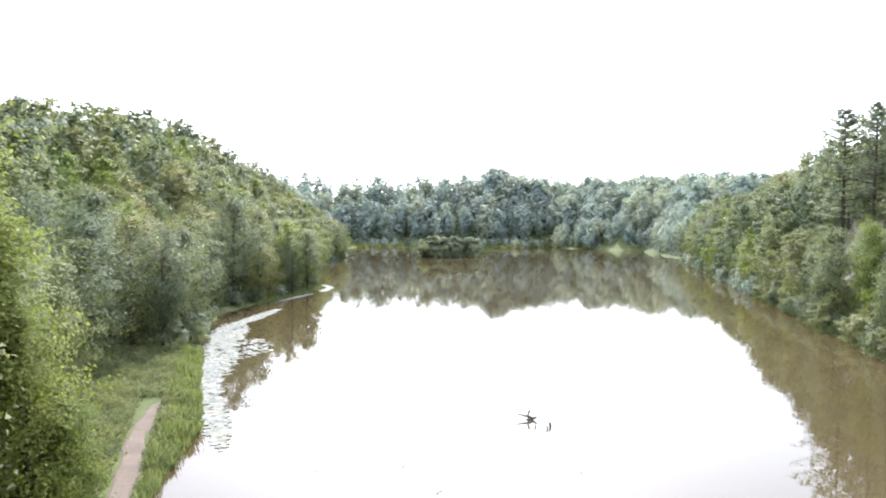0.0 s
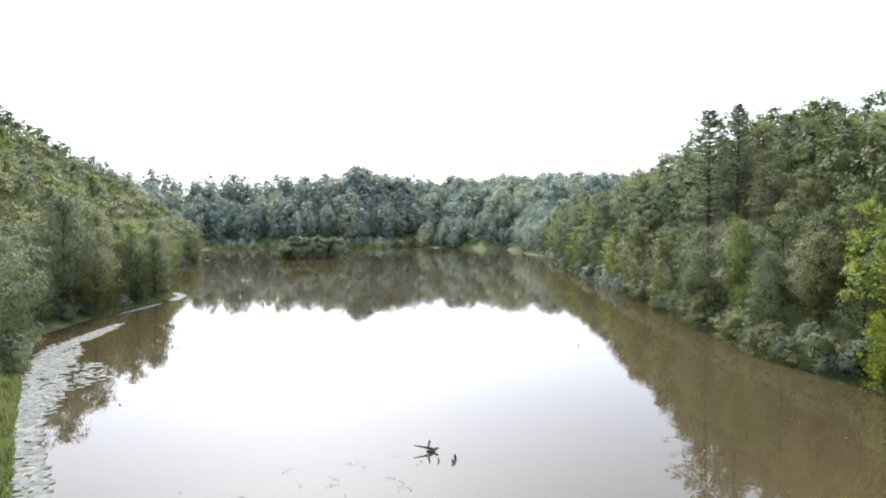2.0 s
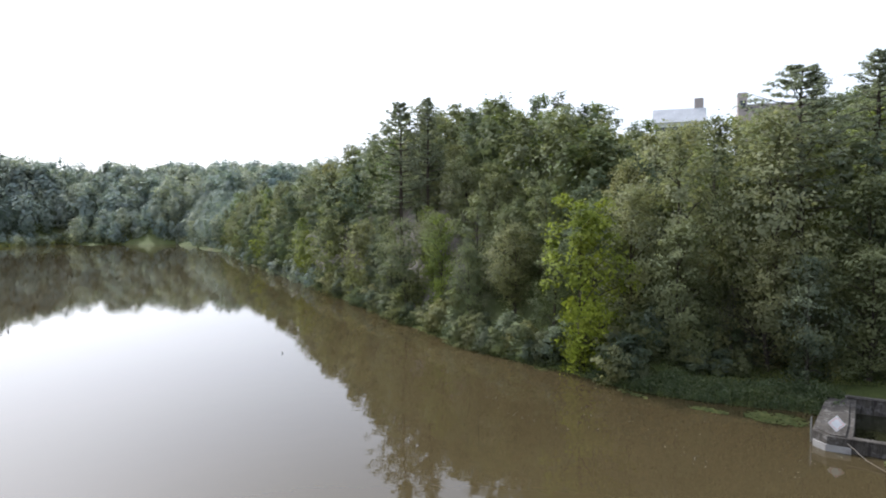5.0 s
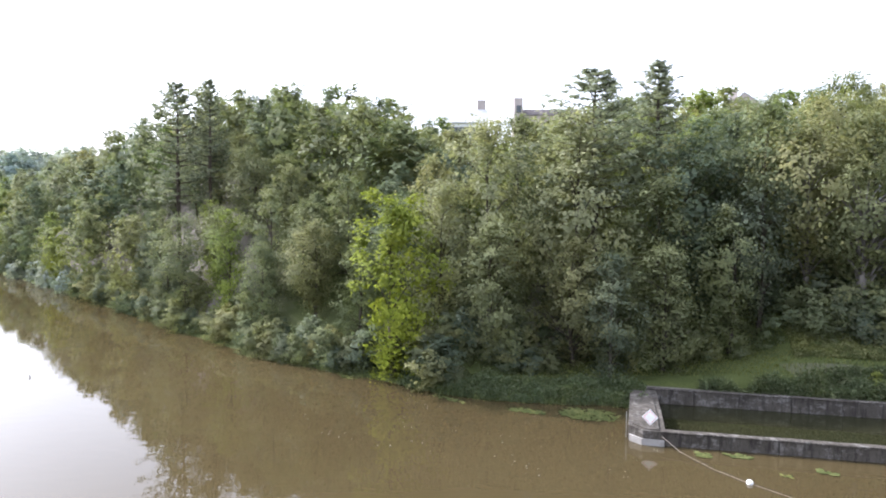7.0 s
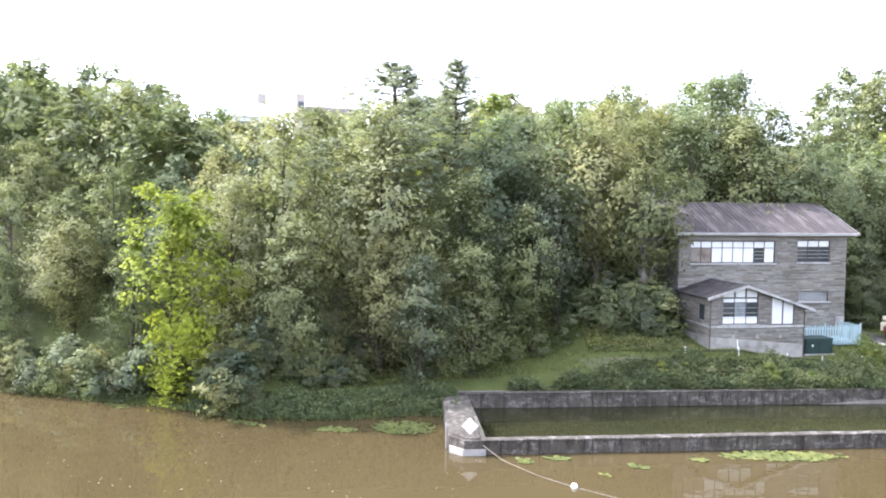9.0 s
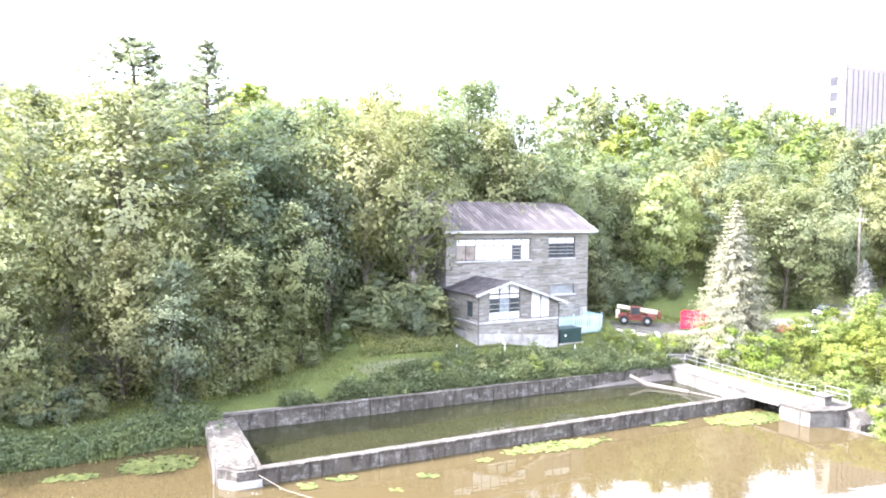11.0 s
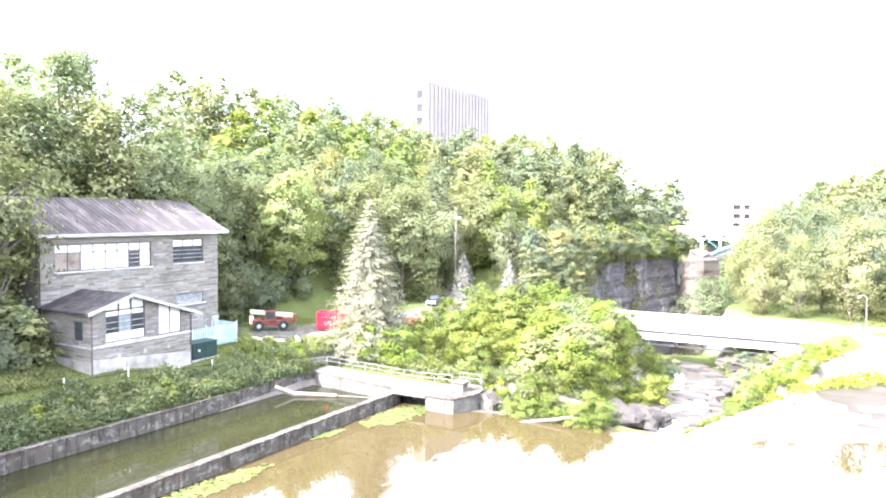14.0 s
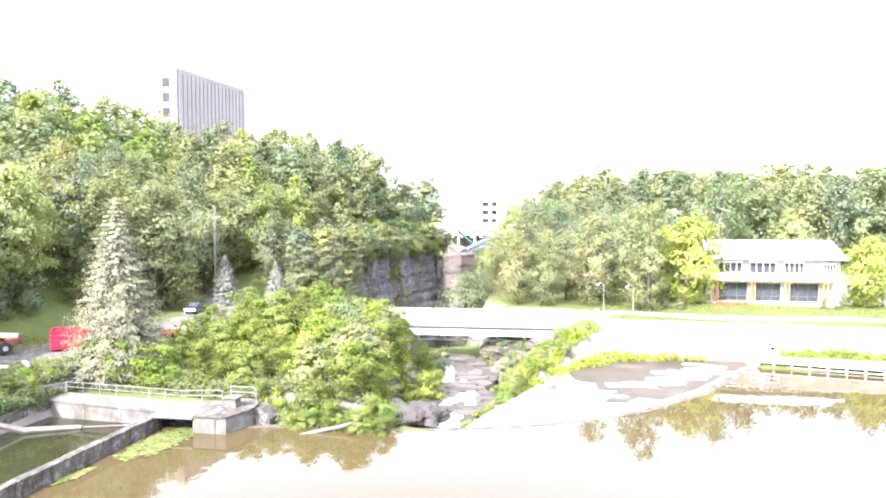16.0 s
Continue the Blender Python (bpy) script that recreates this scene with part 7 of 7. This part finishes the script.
mass("north_woods", MID, spots(-70, 72, 108, 420, 3000, 6.4, 1.5, 46, 15, 22, 8, -1), "mixed woods on the north shore above the lake", "woods")
mass("trail_woods", [BIG[0], BIG[5], BIG[2]], spots(-36, -14, 30, 108, 300, 6.4, 0, 0, 15, 20, 10, -1), "leafy woods above the marsh trail", "woods")
mass("north_hill_woods", FAR, spots(-130, 60, 90, 440, 2400, 7.4, 44, 100, 18, 24, 9, -1) + spots(-75, -38, 30, 108, 120, 7.5, 0, 0, 15, 20, 11, -1), "mixed woods on the north hilltop", "woods")
mass("lodge_woods", MID, spots(-60, 50, -168, -134, 500, 6.4, 0, 0, 17, 22.5, 17), "mixed woods behind the lodge", "woods")
mass("gorge_woods", FAR, spots(-70, 66, -270, -168, 1000, 6.2, 0, 0, 17, 25, 13), "mixed woods beyond the lodge and gorge", "woods")
mass("far_woods", HAZY, spots(-80, 460, 400, 630, 2600, 9.0, 34, 400, 20, 31, 15) + spots(180, 330, 225, 480, 1400, 7.0, 3, 120, 10, 18, 16, 1), "mixed woods paled for haze behind the far end of the lake", "woods")
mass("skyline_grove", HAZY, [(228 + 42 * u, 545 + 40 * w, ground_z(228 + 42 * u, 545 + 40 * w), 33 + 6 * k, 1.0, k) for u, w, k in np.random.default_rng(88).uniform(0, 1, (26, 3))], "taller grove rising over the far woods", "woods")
# bushes along the shores and under the trees
mass("understory", SMALL[:3], [p for p in spots(86.5, 108, 3, 56, 1000, 2.2, 0, 0, 1.8, 4.8, 26) if p[0] > 87.3 + max(0, 26 - p[1]) * 0.48], "dense undergrowth below the trees by the lawn", "bushes")
mass("bank_scrub", [SMALL[3], SMALL[1]], [(36 + 10 * a, -46 - 30 * c - 4 * a, ground_z(36 + 10 * a, -46 - 30 * c - 4 * a), 0.8 + 1.0 * e, 1.3, e) for a, c, e in np.random.default_rng(61).uniform(0, 1, (90, 3)) if 36 + 10 * a > 44 - 12 * c and c < 0.85], "yellow-green scrub on the bank below the bridge", "bushes")
mass("terrace_scrub", [SMALL[3], SMALL[4], SMALL[1]], [(x, y, ground_z(x, y) - 0.2, 0.9 + 1.0 * k, 1.5, k) for u, w, k in np.random.default_rng(92).uniform(0, 1, (110, 3)) for x, y in ((42.4 - 4.2 * w + 4.6 * u, -50 - 17 * w - 1.5 * u),)], "low yellow-green scrub covering the bank above the creek", "bushes")
mass("apron_scrub", [SMALL[3], SMALL[4], SMALL[1]], [(x, y, ground_z(x, y) - 0.1, 0.9 + 0.9 * k, 1.4, k) for u, w, k in np.random.default_rng(89).uniform(0, 1, (70, 3)) for x, y in ((45.6 - 3.6 * w + 2.4 * (u - 0.3), -33.5 - 23 * w),)], "low sunlit scrub along the edge of the apron", "bushes")
mass("shore_bushes", SMALL[:3], spots(72, 140, 47, 150, 7000, 1.7, 0.0, 5.0, 2.0, 5.6, 21, 1), "dense bushes overhanging the water's edge", "bushes")
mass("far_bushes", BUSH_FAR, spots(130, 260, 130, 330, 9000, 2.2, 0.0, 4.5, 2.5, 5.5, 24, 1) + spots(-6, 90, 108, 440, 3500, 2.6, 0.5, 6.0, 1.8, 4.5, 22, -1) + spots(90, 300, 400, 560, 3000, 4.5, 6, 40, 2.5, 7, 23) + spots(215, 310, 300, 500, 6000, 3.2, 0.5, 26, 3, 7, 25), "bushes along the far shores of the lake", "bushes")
isle = np.random.default_rng(5)
mass("island_bushes", BUSH_FAR[1:2] + BUSH_FAR[3:], [(124 + isle.normal(0, 6.5), 372 + isle.normal(0, 2.2), 0.2, isle.uniform(6, 12), 1.3, isle.uniform()) for _ in range(60)] + [(148 + isle.normal(0, 9), 398 + isle.normal(0, 1.5), 0.1, isle.uniform(1, 3), 1.6, isle.uniform()) for _ in range(40)], "dense dark bushes covering the small island", "bushes")

# thicket between the drive and the gorge
thicket = np.random.default_rng(31)
for i in range(120):
    x, y = thicket.uniform(53, 84), thicket.uniform(-58, -28.3)
    if (x < 54 + max(0, -38 - y) * 0.75) or (x > 65 and y > -30.5) or not free(x, y, 2.5):
        continue
    far_side = (-30 - y) / 28
    plant((FINE[1], FINE[0], FINE[2], FINE[3], FINE[1], FINE[0])[i % 6], x, y, thicket.uniform(3.0, 4.8) + (3.0 if 68 < x < 79 else 0.0) * far_side, "bright sunlit bush in the thicket beside the dam", "bush", "thicket beside the dam", "bush", wide=1.25, sink=0.2)
for x, y, h in ((63.5, -29.3, 2.4), (61.8, -28.0, 2.2), (64.8, -30.2, 3.0), (60.0, -28.8, 2.6), (83, -30.5, 4.2), (80.5, -31, 3.8), (86.5, -30.5, 3.4), (88, -35.5, 3.2)):
    plant(FINE[1], x, y, h, "yellow-green bush at the edge of the thicket", "bush", "thicket beside the dam", "bush", wide=1.2)
for i in range(70):
    y = thicket.uniform(-64, -29.5)
    x = thicket.uniform(53.0, 59.5) + max(0, -50 - y) * 0.35
    if free(x, y, 1.9):
        plant((FINE[1], FINE[2], FINE[0])[i % 3], x, y, thicket.uniform(2.8, 4.6), "yellow-green bush on the steep creek bank", "bush", "thicket beside the dam", "bush", wide=1.25, sink=0.3)
for i in range(80):
    x, y = thicket.uniform(52.5, 72), thicket.uniform(-30.5, -25.6)
    if free(x, y, 1.1) and (x < 62.2 or y < -29.6):
        plant((FINE[1], FINE[2], FINE[0])[i % 3], x, y, thicket.uniform(1.8, 3.2), "yellow-green bush at the water's edge by the dam", "bush", "thicket beside the dam", "bush", wide=1.2, sink=0.4)
mass("gorge_end_woods", FAR, [(x, y, ground_z(x, y), 21 + 7 * k, 1.0, k) for u, w, k in np.random.default_rng(79).uniform(0, 1, (40, 3)) for x, y in ((70 + 36 * u, -196 - 40 * w),)], "mixed woods beyond the arch bridge", "woods")
mass("creek_bank_scrub", [SMALL[3], SMALL[1], SMALL[0]], [(x, y, ground_z(x, y) - 0.3, 2.6 + 2.4 * k, 1.3, k) for u, w, k in np.random.default_rng(86).uniform(0, 1, (70, 3)) for x, y in ((55.5 + 9 * u + 6 * w, -33 - 24 * w),)], "sunlit scrub covering the steep creek bank", "bushes")
mass("cliff_vines", [SMALL[0], SMALL[2], SMALL[1]], [(float(cliff_x(-y)) - 1.3 + 0.11 * z, -y, z, 2.6 + 2.8 * k, 1.2, k) for u, w, k in np.random.default_rng(87).uniform(0, 1, (190, 3)) for y, z in ((91 + 20 * u * (0.35 + 0.65 * w), -3 + 15 * w),)], "creepers and small trees hanging over the end of the cliff", "bushes")
mass("gorge_floor_scrub", [SMALL[1], SMALL[2], SMALL[0]], [(x, y, ground_z(x, y) - 0.2, 1.0 + 1.8 * k, 1.3, k) for u, w, k in np.random.default_rng(90).uniform(0, 1, (60, 3)) for x, y in ((45 + 16 * u, -62 - 20 * w),) if abs(x - (51 + (-60 - y) * 0.3)) > 3.0], "scrub on the rocky floor of the gorge", "bushes")
# scrub over the strip behind the basin
mass("basin_scrub", [SMALL[0], SMALL[1], SMALL[4]], [(87.2 + 1.3 * u, -20 + 30 * w, 1.3, 1.3 + 1.5 * math.exp(-((-20 + 34 * w - 2) / 9) ** 2) * (0.4 + k), 1.25, k) for u, w, k in np.random.default_rng(77).uniform(0, 1, (34, 3))], "leafy scrub leaning over the basin's back wall", "bushes")
mass("cliff_scrub", [SMALL[0], SMALL[1], SMALL[2], SMALL[4]], [(float(cliff_x(-y)) + 4.5 * u - 0.6, -y, 9.5 + 1.2 * u, 2.5 + 3.5 * k + 3.5 * u * k, 1.25, k) for u, w, k in np.random.default_rng(78).uniform(0, 1, (90, 3)) for y in (93 + 66 * w,)], "shrubs and small trees overhanging the top of the cliff", "bushes")
mass("house_scrub", [SMALL[2], SMALL[0]], [(95.5 + 6 * u, 1.5 + 9 * w, ground_z(95.5 + 6 * u, 1.5 + 9 * w), 3.0 + 3.0 * k, 1.25, k) for u, w, k in np.random.default_rng(81).uniform(0, 1, (26, 3))] + [(107.5 + 5 * u, -46 + 20 * w, ground_z(107.5 + 5 * u, -46 + 20 * w), 2.2 + 3.0 * k, 1.25, k) for u, w, k in np.random.default_rng(82).uniform(0, 1, (34, 3))], "dark undergrowth round the stone house", "bushes")
plant(SMALL[4], 92.2, -19.3, 3.0, "light green sapling beside the transformer", "bush", "", "bush")
edge = [(84.8 + 8 * u, 39.5 + 15 * w, k) for u, w, k in np.random.default_rng(83).uniform(0, 1, (60, 3))]
mass("edge_scrub", [SMALL[0], SMALL[1], SMALL[2]], [(x, y, ground_z(x, y), 1.8 + 2.8 * k, 1.25, k) for x, y, k in edge if x > 84.5 + (54 - y) * 0.25 and ground_z(x, y) > 0.4], "undergrowth between the lawn and the wooded bank", "bushes")
for x, y, h in ((21.7, -87.6, 2.2), (24.0, -88.2, 1.8), (-1.2, -93.0, 2.0), (-3.4, -92.6, 1.6)):
    plant(SMALL[0], x, y, h, "clipped round bush on the lodge lawn", "bush", "bushes before the lodge", "bush", wide=1.3)
mass("deck_scrub", [SMALL[4], SMALL[0], SMALL[3]], [(87.2 + 4.0 * u, -27.5 + 9 * w, ground_z(87.2 + 4.0 * u, -27.5 + 9 * w), 1.0 + 1.2 * k, 1.2, k) for u, w, k in np.random.default_rng(84).uniform(0, 1, (30, 3)) if not (u > 0.7 and w < 0.35)], "low scrub beside the concrete deck", "bushes")


# ---- coursed stones of the house, one by one ----
def masonry(wall, place, u0, u1, z0, z1, skip, seed, single=0):
    """Courses of stones on a wall face; place(u, z, d) gives the point d in front of it. The first stones are parts of their own."""
    rng = np.random.default_rng(seed)
    quads = ((0, 1, 2, 3), (0, 4, 5, 1), (1, 5, 6, 2), (2, 6, 7, 3), (3, 7, 4, 0))
    verts, faces, z, made = [], [], z0, 0
    while z < z1 - 0.1:
        h = min(rng.uniform(0.13, 0.24), z1 - z)
        u = u0
        while u < u1 - 0.12:
            w = min(rng.uniform(0.5, 2.0), u1 - u)
            if not skip(u, u + w, z, z + h):
                d, j, e = rng.uniform(0.015, 0.05), 0.012, 0.02
                box = [(u + e, z + e, d), (u + w - e, z + e, d), (u + w - e, z + h - e, d), (u + e, z + h - e, d), (u + j, z + j, -0.01), (u + w - j, z + j, -0.01), (u + w - j, z + h - j, -0.01), (u + j, z + h - j, -0.01)]
                pts = [place(*p) for p in box]
                if made < single:
                    me = bpy.data.meshes.new("stone")
                    me.from_pydata(pts, [], quads)
                    link("stone", me, STONE_BLOCK, wall)
                else:
                    k = len(verts)
                    verts.extend(pts)
                    faces.extend(tuple(i + k for i in q) for q in quads)
                made += 1
            u += w
        z += h
    if verts:
        me = bpy.data.meshes.new("stonework")
        me.from_pydata(verts, [], faces)
        tagged(link("stonework", me, STONE_BLOCK, wall), "coursed grey and brown stones", kind="stuff")


def gable_line(x):
    return 9.98 + 0.305 * (x + 0.6) if x < 4.05 else 11.4 - 0.335 * (x - 4.06)


def hits(holes, a, b, c, d):
    return any(a < h[1] + 0.05 and b > h[0] - 0.05 and c < h[3] + 0.05 and d > h[2] - 0.05 for h in holes)


ANNEXE_HOLES = [(1.5, 5.85, 6.9, 11.6), (7.4, 10.25, 6.95, 10.4), (-1, 12, 6.76, 6.96)]
masonry(annexe, lambda u, z, d: (u, -d, z), 0.02, 11.48, 4.0, 10.9, lambda a, b, c, d: hits(ANNEXE_HOLES, a, b, c, d) or d > min(gable_line(a), gable_line(b)) - 0.12 or c < 5.6 - 0.126 * a, 301, 240)
masonry(annexe, lambda u, z, d: (-d, u, z), 0.1, 7.2, 5.65, 9.9, lambda a, b, c, d: hits([(1.2, 2.6, 7.4, 9.2), (-1, 8, 6.76, 6.96)], a, b, c, d), 302)
front = [o for o in house.children if o.name.startswith("front_wall")][0]
masonry(front, lambda u, z, d: (u, 7.3 - d, z), -0.38, 22.08, 4.2, 16.85, lambda a, b, c, d: hits(MAIN + [(15.5, 20.1, 8.4, 9.9), (20.85, 22.2, 5.35, 6.75)], a, b, c, d) or (b < 12.6 and c < gable_line(max(0, (a + b) / 2)) + 0.1), 303, 280)
